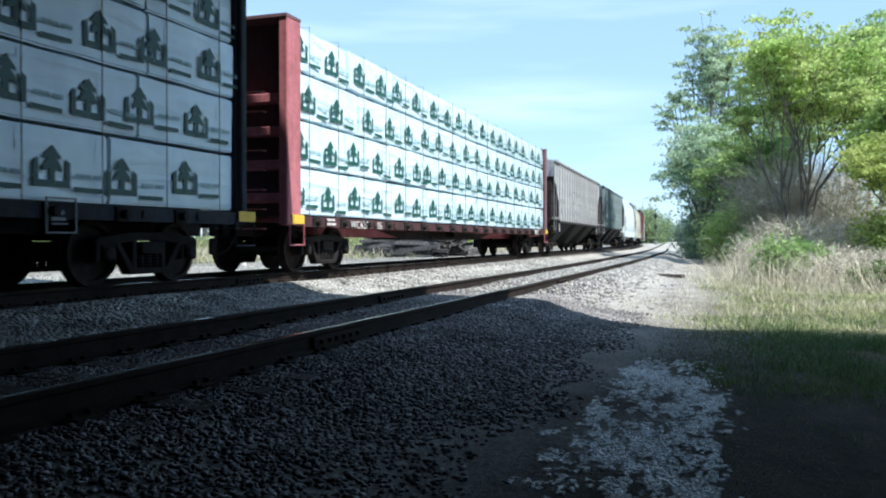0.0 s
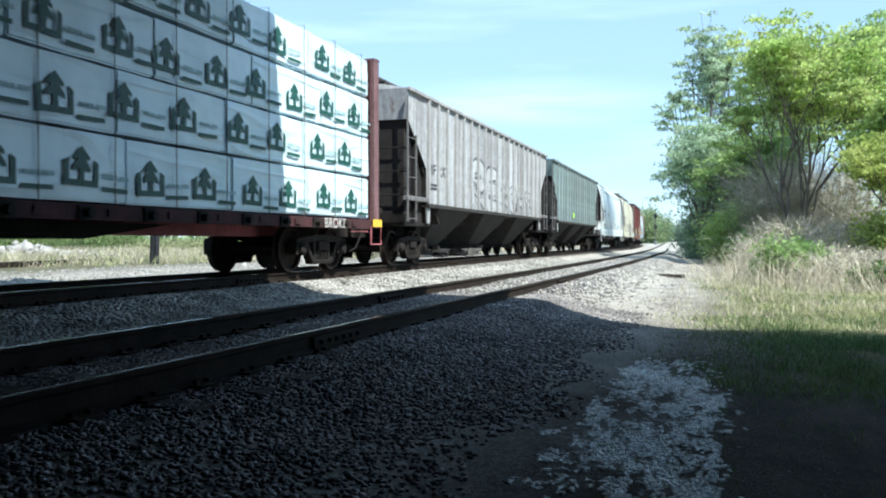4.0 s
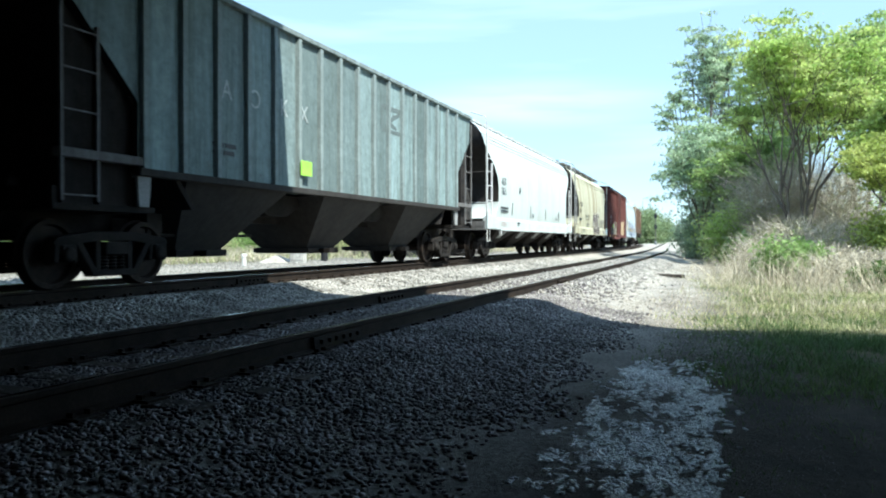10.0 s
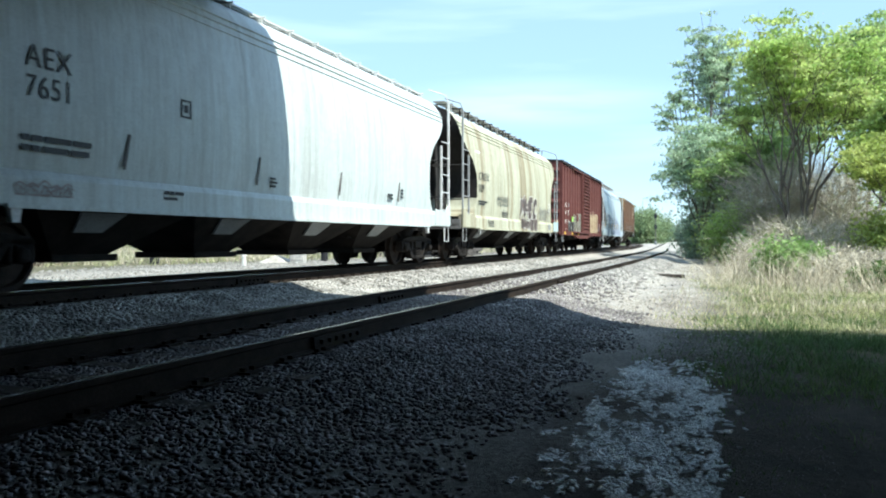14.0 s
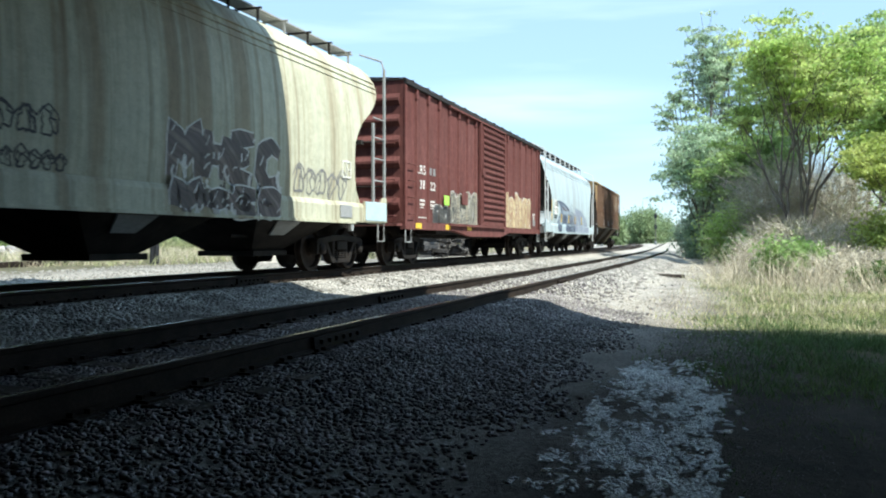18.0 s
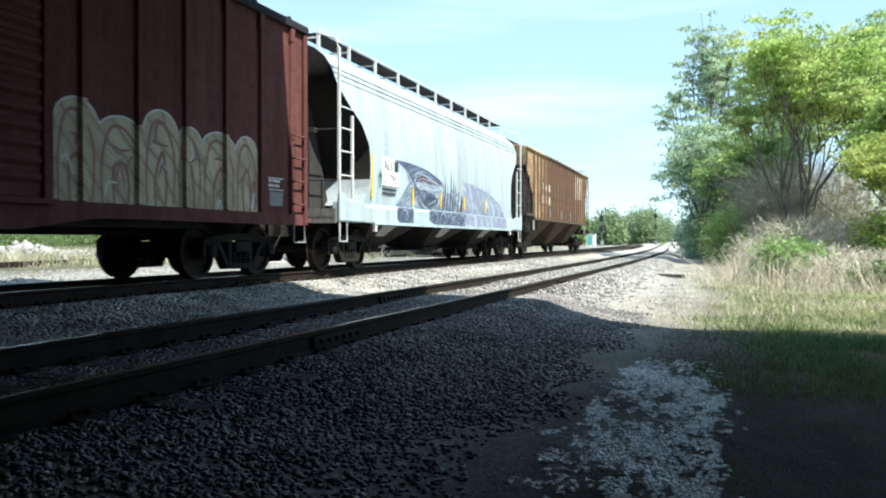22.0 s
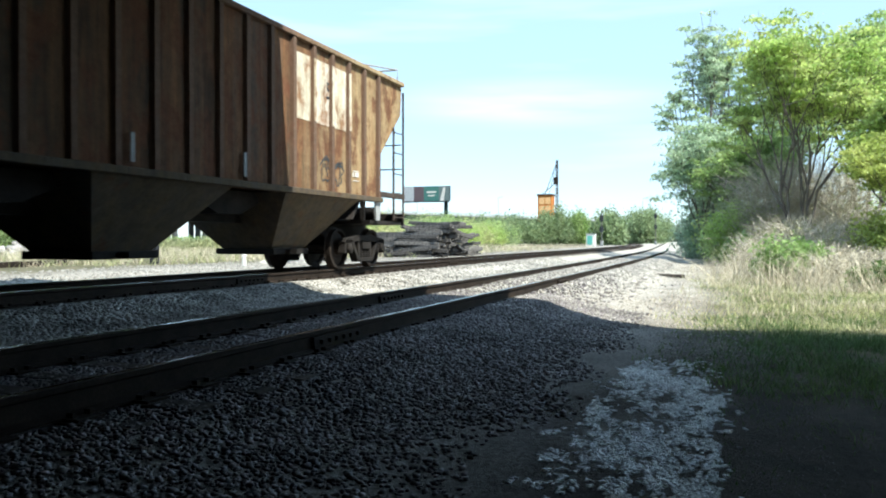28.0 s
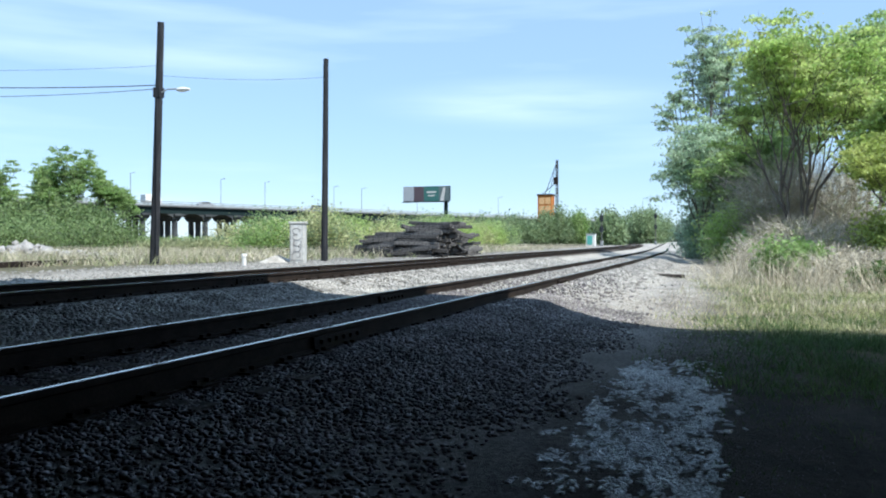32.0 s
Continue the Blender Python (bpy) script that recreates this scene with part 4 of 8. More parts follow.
def ribbed_hopper(lead, length, paint, label, inset, ribs, ridge=0.09, reach=1.4, under=DUSTBLACK, top=4.5, sill=1.58, xs=None, top_w=3.17, gear=LADDERGREY, post=GREYPOST, open_rear=False):
    car = thing("covered_hopper_car", label, "hopper car", TRAIN)
    L = length / 2
    W = 1.44
    bm = B()
    levels = [(sill, inset, W), (2.55, inset, W), (3.72, 0.13, W), (top, 0.06, W), (top + 0.14, 0.1, 0.75), (top + 0.15, 0.12, 0.0)]
    loft(bm, [[(-L + i, -w, z), (L - i, -w, z), (L - i, w, z), (-L + i, w, z)] for z, i, w in levels])
    bmesh.ops.remove_doubles(bm, verts=bm.verts, dist=1e-4)
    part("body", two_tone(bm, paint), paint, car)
    # side posts
    h = B()
    loft(h, [[(-0.075, 0.0, z), (-0.055, -0.075, z), (0.055, -0.075, z), (0.075, 0.0, z)] for z in (sill + 0.02, top - 0.05)])
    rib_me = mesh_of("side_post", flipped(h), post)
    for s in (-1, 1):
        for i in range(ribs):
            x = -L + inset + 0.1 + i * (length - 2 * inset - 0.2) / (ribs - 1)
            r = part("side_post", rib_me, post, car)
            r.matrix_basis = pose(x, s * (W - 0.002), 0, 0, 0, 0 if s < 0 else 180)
        bm = B()
        box(bm, -L + 0.06, L - 0.06, s * 1.53, s * (W + 0.003), top - 0.07, top + 0.03)
        part("top_chord", soften(bm, 0.012), post, car)
        bm = B()
        box(bm, -L + inset - 0.05, L - inset + 0.05, s * 1.54, s * 1.38, sill - 0.06, sill + 0.05)
        part("side_sill", soften(bm, 0.012), under, car)
        for e in (-1, 1):
            # end frame: corner post, slanting ladder stile, sill step and jacking plate
            ladder(car, gear, e * (L - 0.02), e * (L - 0.63), s * 1.47, 1.13, 4.3, (1.2, 1.72, 2.25, 2.76, 3.25), 0.018, tops=(4.3, 3.36))
            part("end_sill_step", soften(box(B(), e * (L + 0.02), e * (L - inset - 0.1), s * 1.5, s * 1.36, 1.66, 1.78), 0.01), gear, car)
            bm = B()
            prism_y(bm, [(e * (L - inset + 0.05), sill), (e * (L - inset - 0.25), sill), (e * (L - inset - 0.2), 1.1), (e * (L - inset + 0.0), 1.1)], s * 1.47, s * 1.43)
            part("jacking_plate", flipped(bm), PALEGREY, car)
    for e in (-1, 1):
        bm = B()
        box(bm, e * (L + 0.1), e * (L - inset - 0.4), -1.4, 1.4, 1.02, 1.1)
        box(bm, e * (L + 0.1), e * (L + 0.02), -1.45, 1.45, 1.02, 1.3)
        part("end_platform", flipped(bm), BLACKSTEEL, car)
        bm = B()
        for yy in (-0.5, 0.5):
            box(bm, e * (L - 0.25), e * (L - 0.35), yy - 0.05, yy + 0.05, 1.1, 3.55)
        for z in (1.8, 2.4, 3.0):
            tube(bm, [(e * (L - 0.1), -1.44, z), (e * (L - 0.1), 1.44, z)], 0.018)
        part("end_frame", flipped(bm), BLACKSTEEL, car)
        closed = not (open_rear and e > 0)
        # black sheets close the open end, put in for the shade of its recess
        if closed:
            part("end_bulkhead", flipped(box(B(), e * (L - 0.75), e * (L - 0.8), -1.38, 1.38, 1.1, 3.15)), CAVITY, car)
            part("end_shade_sheet", flipped(box(B(), e * (L - 0.2), e * (L - 0.24), -1.3, 1.3, 1.1, 3.9)), CAVITY, car)
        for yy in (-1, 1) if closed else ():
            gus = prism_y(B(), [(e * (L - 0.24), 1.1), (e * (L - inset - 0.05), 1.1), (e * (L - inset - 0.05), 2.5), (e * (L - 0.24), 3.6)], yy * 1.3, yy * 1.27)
            part("side_shade_sheet", flipped(gus), CAVITY, car)
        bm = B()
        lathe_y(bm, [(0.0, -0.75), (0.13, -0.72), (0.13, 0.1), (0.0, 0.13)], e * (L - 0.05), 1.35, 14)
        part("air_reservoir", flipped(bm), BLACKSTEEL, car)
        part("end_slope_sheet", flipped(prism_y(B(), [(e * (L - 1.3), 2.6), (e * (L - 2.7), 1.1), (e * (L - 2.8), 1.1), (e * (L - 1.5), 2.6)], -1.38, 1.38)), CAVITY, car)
    pockets(car, L, xs or [-4.7, 0.0, 4.7], top_w, sill - 0.05, 0.46, under, BLACKSTEEL)
    part("center_sill", flipped(box(B(), -L + 0.4, L - 0.4, -0.18, 0.18, 0.98, 1.2)), BLACKSTEEL, car)
    roof_gear(car, L, top + 0.14, gear)
    brake_gear(car, -L + 2.9)
    add_ends(car, length)
    CARS.append((car, lead, length, reach, add_trucks(car, length, reach)))
    return car


flat = lambda z: 1.44
SILVER = plain("silver_spray", (0.5, 0.5, 0.48), 0.5)
SMOKE = plain("smoky_spray", (0.2, 0.2, 0.2), 0.6)
BLACKSPRAY = plain("black_spray", (0.045, 0.05, 0.055), 0.6)

hop_c = ribbed_hopper(38.55, 17.7, GREYPAINT, "weathered grey ribbed covered hopper car with graffiti", 1.5, 19, under=HOPPERBLACK)
lettering("IF", 0.3, STENCIL_DARK, hop_c, -6.97, -1.449, 2.44, 0, 1.15)
lettering("RX", 0.3, STENCIL_DARK, hop_c, -6.4, -1.449, 2.44, 0, 1.1)
GREYSPRAY = plain("dark_grey_spray", (0.11, 0.12, 0.125), 0.6)
GREYFILL = weathered("thin_pale_spray_over_grey", (0.42, 0.44, 0.445), (0.23, 0.22, 0.205), (0.16, 0.1, 0.065), 0.35, 0.6)
chunky_letters(hop_c, "RE", -3.1, 1.6, 3.6, 1.4, flat, BLACKSPRAY, GREYFILL, GREYSPRAY, 5, 0.26, 0.045, True)
chunky_letters(hop_c, "XO", 0.6, 1.6, 2.5, 1.15, flat, BLACKSPRAY, GREYFILL, BLACKSPRAY, 6, 0.26, 0.05, True)
chunky_letters(hop_c, "HS", 3.15, 1.6, 2.5, 0.95, flat, BLACKSPRAY, GREYFILL, BLACKSPRAY, 9, 0.22, 0.05, True)
graffiti(hop_c, 7.0, 7.35, 1.75, 2.3, flat, None, SILVER, 19, 1, 0.2, 0.03, True)
bars(hop_c, STENCIL_DARK, -7.1, -1.449, 2.2, [([0.25, 0.4], 0.06), ([0.3, 0.3], 0.06)])

hop_d = ribbed_hopper(57.62, 16.9, GREENGREY, "weathered green-grey ribbed covered hopper car", 1.42, 17, post=GREENPOST, xs=[-4.45, 0.0, 4.45], top_w=3.0, under=HOPPERBLACK)
WORNWHITE = plain("worn_white_stencil", (0.38, 0.43, 0.43), 0.6)
lettering("A", 0.32, WORNWHITE, hop_d, -5.06, -1.449, 2.92, 0, 0.95)
lettering("O", 0.32, WORNWHITE, hop_d, -4.25, -1.449, 2.9, 0, 0.95)
lettering("K", 0.32, WORNWHITE, hop_d, -3.24, -1.449, 2.9, 0, 0.95)
lettering("X", 0.32, WORNWHITE, hop_d, -2.5, -1.449, 2.9, 0, 0.95)
bars(hop_d, STENCIL_DARK, -5.3, -1.449, 2.2, [([0.3, 0.3], 0.07), ([0.25, 0.3], 0.07)])
FADEDMARK = plain("faded_emblem_paint", (0.13, 0.16, 0.16), 0.7)
bm = B()
for q in ([(1.4, 3.25), (1.4, 3.8), (2.7, 3.8), (2.7, 3.25), (1.4, 3.25)], [(1.6, 3.32), (2.1, 3.6), (2.5, 3.72)], [(1.75, 3.7), (1.8, 3.45), (2.3, 3.35)]):
    fine = [(a[0] + (b[0] - a[0]) * k / 8, a[1] + (b[1] - a[1]) * k / 8) for a, b in zip(q, q[1:]) for k in range(8)] + [q[-1]]
    ribbon(bm, fine, 0.12, flat, 0.004)
part("emblem", bm, FADEDMARK, hop_d, "faded grey painted emblem")
part("placard", soften(box(B(), -2.66, -2.24, -1.56, -1.54, 1.86, 2.14), 0.004), LIME, hop_d, "lime-green placard")


# ---- round-sided covered hoppers ----
CURVE_Z = [1.42, 1.7, 2.0, 2.4, 2.8, 3.2, 3.6, 3.9, 4.12, 4.3, 4.5, 4.68, 4.8, 4.87, 4.9]
CURVE_W = [1.45, 1.48, 1.5, 1.505, 1.5, 1.475, 1.43, 1.38, 1.33, 1.26, 1.12, 0.9, 0.6, 0.3, 0.0]
CURVE_IN = [1.2, 1.5, 1.6, 1.62, 1.56, 1.2, 0.55, 0.2, 0.12, 0.1, 0.1, 0.1, 0.1, 0.1, 0.1]


def barrel(z):
    return float(np.interp(z, CURVE_Z, CURVE_W))


def round_hopper(lead, length, paint, label, gear, walkway, pocket_xs, plates=PALEGREY, reach=1.45, board=4.95):
    car = thing("covered_hopper_car", label, "hopper car", TRAIN)
    L = length / 2
    bm = B()
    zs = np.concatenate([np.linspace(1.42, 4.1, 19), np.array(CURVE_Z[9:])])
    rings = []
    for z in zs:
        i, w = float(np.interp(z, CURVE_Z, CURVE_IN)), barrel(z)
        rings.append([(-L + i + (2 * L - 2 * i) * k / 12, -w, z) for k in range(13)] + [(L - i - (2 * L - 2 * i) * k / 12, w, z) for k in range(13)])
    loft(bm, rings)
    bmesh.ops.remove_doubles(bm, verts=bm.verts, dist=1e-4)
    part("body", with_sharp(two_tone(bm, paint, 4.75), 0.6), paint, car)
    for s in (-1, 1):
        bm = B()
        prism_x(bm, [(s * 1.36, 1.03), (s * 1.53, 1.03), (s * 1.53, 1.36), (s * 1.49, 1.45), (s * 1.36, 1.45)], -L, L)
        part("side_sill", soften(bm, 0.015), paint, car)
        part("sill_lip", flipped(box(B(), -L + 1.7, L - 1.7, s * 1.57, s * 1.5, 1.0, 1.05)), paint, car)
        for z, r in ((4.16, 0.02), (4.28, 0.02), (4.03, 0.012)):
            bm = B()
            tube(bm, [(-L + 0.15, s * (barrel(z) + 0.008), z), (L - 0.15, s * (barrel(z) + 0.008), z)], r, 6)
            part("roof_seam", flipped(bm), paint, car)
        for e in (-1, 1):
            ladder(car, gear, e * (L - 0.03), e * (L - 0.66), s * 1.5, 1.4, 4.5, (1.5, 2.0, 2.5, 2.98, 3.42), 0.024, tops=(4.62, 3.3))
            bm = B()
            tube(bm, [(e * (L - 0.03), s * 1.5, 4.6), (e * (L - 0.02), s * 1.42, 4.82), (e * (L - 0.1), s * 0.9, 5.0)], 0.024)
            part("ladder_top_bend", flipped(bm), gear, car)
            part("corner_plate", soften(prism_y(B(), [(e * (L + 0.02), 1.05), (e * (L - 1.25), 1.05), (e * (L - 1.2), 1.5), (e * (L - 0.35), 1.46), (e * (L - 0.2), 1.62), (e * (L + 0.02), 1.62)], s * 1.545, s * 1.5), 0.008), paint, car)
            step(car, gear, e * (L - 0.05), e * (L - 0.4), s * 1.5, 0.62, 1.05)
            bm = B()
            prism_y(bm, [(e * (L - 1.75), 1.02), (e * (L - 1.92), 1.02), (e * (L - 1.88), 0.84), (e * (L - 1.78), 0.84)], s * 1.55, s * 1.48)
            part("jacking_pad", flipped(bm), gear, car)
    for e in (-1, 1):
        bm = B()
        box(bm, e * (L + 0.06), e * (L - 1.6), -1.4, 1.4, 1.08, 1.14)
        box(bm, e * (L + 0.06), e * (L), -1.45, 1.45, 1.0, 1.3)
        # platform is grey, not the car's white, to carry the shade at the end
        part("end_platform", flipped(bm), LADDERGREY, car)
        bm = B()
        for yy in (-0.55, 0.55):
            prism_y(bm, [(e * (L - 0.25), 1.14), (e * (L - 1.5), 1.14), (e * (L - 0.6), 3.4), (e * (L - 0.2), 3.9)], yy - 0.02, yy + 0.02)
        tube(bm, [(e * (L - 0.05), -1.46, 1.9), (e * (L - 0.05), 1.46, 1.9)], 0.02)
        tube(bm, [(e * (L - 0.05), -1.46, 2.95), (e * (L - 0.05), 1.46, 2.95)], 0.02)
        box(bm, e * (L + 0.02), e * (L - 0.12), -0.95, -0.55, 2.9, 3.0)
        prism_y(bm, [(e * (L + 0.04), 1.14), (e * (L - 1.4), 1.14), (e * (L - 0.5), 3.5), (e * (L - 0.1), 4.2), (e * (L + 0.02), 4.2)], 0.9, 0.93)
        # frame coloured near-black for the shade inside the end
        part("end_frame", flipped(bm), HOPPERBLACK, car)
    # roof gear
    if walkway:
        bm = B()
        n = 11
        for i in range(n):
            x = -L + 0.5 + i * (2 * L - 1.0) / (n - 1)
            for yy in (-0.78, 0.78):
                box(bm, x - 0.03, x + 0.03, yy - 0.03, yy + 0.03, 4.75, 5.14)
            tube(bm, [(x, -0.8, 5.0), (x, 0.8, 5.0)], 0.02)
        for yy in (-0.78, 0.78):
            tube(bm, [(-L + 0.5, yy, 5.14), (L - 0.5, yy, 5.14)], 0.025)
        part("walkway_frame", flipped(bm), gear, car)
        for i in range(n - 1):
            x0 = -L + 0.54 + i * (2 * L - 1.0) / (n - 1)
            x1 = -L + 0.46 + (i + 1) * (2 * L - 1.0) / (n - 1)
            bm = B()
            for j in range(6):
                y = -0.76 + j * 0.09
                box(bm, x0, x1, y, y + 0.07, 5.09, 5.115)
                box(bm, x0, x1, -y - 0.07, -y, 5.09, 5.115)
            part("walkway_grating", flipped(bm), BLACKSTEEL, car)
    else:
        for i in range(16):
            x = -L + 0.7 + i * (2 * L - 1.4) / 15
            bm = B()
            tube(bm, [(x, -0.98, board - 0.02), (x, 0.98, board - 0.02)], 0.022)
            for yy in (-0.9, -0.45, 0.45, 0.9):
                box(bm, x - 0.02, x + 0.02, yy - 0.02, yy + 0.02, 4.5, board - 0.02)
            part("running_board_bracket", flipped(bm), BLACKSTEEL if i % 3 and board > 4.9 else gear, car)
        for yy in (-0.62, 0.62):
            bm = B()
            for k in range(4):
                box(bm, -L + 0.3, L - 0.3, yy - 0.2 + k * 0.1, yy - 0.12 + k * 0.1, board, board + 0.03)
            part("running_board", flipped(bm), gear, car)
    for i in range(8):
        x = -L + 1.6 + i * (2 * L - 3.2) / 7
        part("roof_hatch", soften(box(B(), x - 0.75, x + 0.75, -0.25, 0.25, 4.86, 5.02), 0.03), paint, car)
    # outlets below the sill
    for xc in pocket_xs:
        bm = B()
        loft(bm, [[(xc - hx, -hy, z), (xc + hx, -hy, z), (xc + hx, hy, z), (xc - hx, hy, z)] for hx, hy, z in ((1.55, 1.3, 1.42), (1.45, 1.22, 1.0), (0.5, 0.5, 0.42))])
        pk = part("hopper_pocket", flipped(bm), BLACKSTEEL, car)
        for s in (-1, 1):
            bm = B()
            loft(bm, [[(xc - 0.75, s * 1.25, 1.0), (xc + 0.1, s * 1.25, 1.0), (xc - 0.1, s * 0.98, 0.74), (xc - 0.62, s * 0.98, 0.74)],
                      [(xc - 0.75, s * 1.22, 1.0), (xc + 0.1, s * 1.22, 1.0), (xc - 0.1, s * 0.95, 0.74), (xc - 0.62, s * 0.95, 0.74)]])
            part("outlet_plate", flipped(bm), plates, pk)
        part("outlet_gate", flipped(box(B(), xc - 0.62, xc + 0.62, -0.62, 0.62, 0.34, 0.44)), BLACKSTEEL, pk)
    part("center_sill", flipped(box(B(), -L + 0.4, L - 0.4, -0.18, 0.18, 0.95, 1.2)), BLACKSTEEL, car)
    add_ends(car, length)
    brake_gear(car, L - 2.6)
    CARS.append((car, lead, length, reach, add_trucks(car, length, reach)))
    return car


WHITEGEAR = plain("white_ladder_paint", (0.62, 0.63, 0.62), 0.5)
hop_e = round_hopper(76.2, 17.1, WHITEPAINT, "clean white round-sided covered hopper car", WHITEGEAR, False, [-4.65, -1.55, 1.55, 4.65], board=4.8)
LE = 17.1 / 2
lettering("AEX", 0.26, STENCIL_DARK, hop_e, 2.0 - LE, -1.515, 2.65, 2, 0.95)
lettering("7651", 0.26, STENCIL_DARK, hop_e, 2.0 - LE, -1.518, 2.3, 0, 0.9)
bars(hop_e, STENCIL_DARK, 1.95 - LE, -1.508, 1.86, [([0.1, 0.16, 0.4, 0.3], 0.07), ([0.1, 0.12, 0.4, 0.3], 0.07)])
for x in (3.6, 6.85, 10.0, 13.2):
    bm = B()
    prism_y(bm, [(x - LE, 1.58), (x - LE + 0.05, 1.58), (x - LE + 0.16, 2.06), (x - LE + 0.11, 2.06)], -1.515, -1.505)
    part("weld_bracket", flipped(bm), LADDERGREY, hop_e)
bm = B()
for a in ((0, 0.24, 0, 0.025), (0, 0.24, 0.24, 0.265), (0, 0.025, 0, 0.265), (0.215, 0.24, 0, 0.265), (0.08, 0.17, 0.08, 0.19)):
    box(bm, a[0], a[1], -0.004, 0.004, a[2], a[3])
part("stencil_box", flipped(bm), STENCIL_DARK, hop_e).matrix_basis = pose(4.83 - LE, -1.512, 2.45)
for x, z, r in ((4.4, 1.34, [([0.1, 0.08, 0.2], 0.05), ([0.3], 0.04)]), (7.3, 1.75, [([0.2], 0.04), ([0.25], 0.04), ([0.2], 0.04)]), (12.6, 1.75, [([0.3], 0.05), ([0.3], 0.05)]), (13.4, 1.9, [([0.16], 0.05), ([0.16], 0.05), ([0.16], 0.05)])):
    bars(hop_e, STENCIL_DARK, x - LE, -1.545 if z < 1.5 else -1.508, z, r)
RUSTSPRAY = plain("faded_brown_spray", (0.26, 0.12, 0.09), 0.6)
sillside = lambda z: 1.535
graffiti(hop_e, 1.8 - LE, 2.7 - LE, 1.14, 1.34, sillside, None, plain("faded_rose_spray", (0.4, 0.33, 0.31)), 41, 5, 0.3, 0.025, True)

hop_f = round_hopper(94.6, 15.6, CREAM, "cream round-sided covered hopper car with rust streaks and graffiti", PALEGREY, False, [-4.2, 0.0, 4.2])
LF = 15.6 / 2
lettering("CRDX", 0.26, STENCIL_DARK, hop_f, 1.75 - LF, -1.518, 2.62, 2, 1.15)
lettering("109", 0.27, STENCIL_DARK, hop_f, 1.7 - LF, -1.52, 2.22, 0, 1.15)
bars(hop_f, STENCIL_DARK, 1.75 - LF, -1.508, 1.95, [([0.2, 0.3, 0.3, 0.2], 0.05), ([0.1, 0.2, 0.4], 0.05)])
bars(hop_f, PATCHWHITE, 1.6 - LF, -1.44, 3.56, [([0.55], 0.07)])
PALERIM = plain("worn_pale_spray", (0.66, 0.66, 0.62), 0.6)
DARKFILL = mural_material("brown_black_fill", [(0.08, 0.06, 0.055), (0.15, 0.11, 0.1), (0.06, 0.048, 0.047), (0.23, 0.18, 0.16)], 0.9, 5.0, 2.0)
graffiti(hop_f, 4.1 - LF, 5.75 - LF, 1.85, 2.3, barrel, None, BLACKSPRAY, 12, 5, 0.5, 0.035, True)
graffiti(hop_f, 4.9 - LF, 5.9 - LF, 1.46, 1.75, barrel, None, BLACKSPRAY, 14, 5, 0.6, 0.028, True)
chunky_letters(hop_f, "MHEC", 7.85 - LF, 1.46, 3.1, 0.92, barrel, PALERIM, DARKFILL, STENCIL_WHITE, 3)
graffiti(hop_f, 11.35 - LF, 13.6 - LF, 1.47, 2.14, barrel, None, SMOKE, 16, 5, 0.2, 0.045, True)
graffiti(hop_f, 2.8 - LF, 3.6 - LF, 1.1, 1.36, sillside, None, BLACKSPRAY, 18, 4, 0.4, 0.025, True)
chunky_letters(hop_f, "MHEC", 7.85 - LF, 1.08, 3.1, 0.36, sillside, PALERIM, DARKFILL, STENCIL_WHITE, 5)
bm = B()
for a in ((0, 0.42, 0, 0.03), (0, 0.42, 0.33, 0.36), (0, 0.03, 0, 0.36), (0.39, 0.42, 0, 0.36), (0.2, 0.22, 0, 0.36), (0.2, 0.42, 0.17, 0.19)):
    box(bm, a[0], a[1], -0.006, 0.004, a[2], a[3])
part("stencil_box", flipped(bm), PATCHWHITE, hop_f).matrix_basis = pose(13.35 - LF, -1.512, 1.95)
part("placard", soften(box(B(), 13.2 - LF, 13.75 - LF, -1.552, -1.54, 1.12, 1.38), 0.004), PALEGREY, hop_f, "grey stencilled panel")
part("corner_panel", soften(box(B(), LF - 1.15, LF - 0.02, -1.556, -1.546, 1.08, 1.5), 0.004), plain("pale_blue_touch_up_paint", (0.42, 0.55, 0.6)), hop_f, "pale blue repainted corner panel")


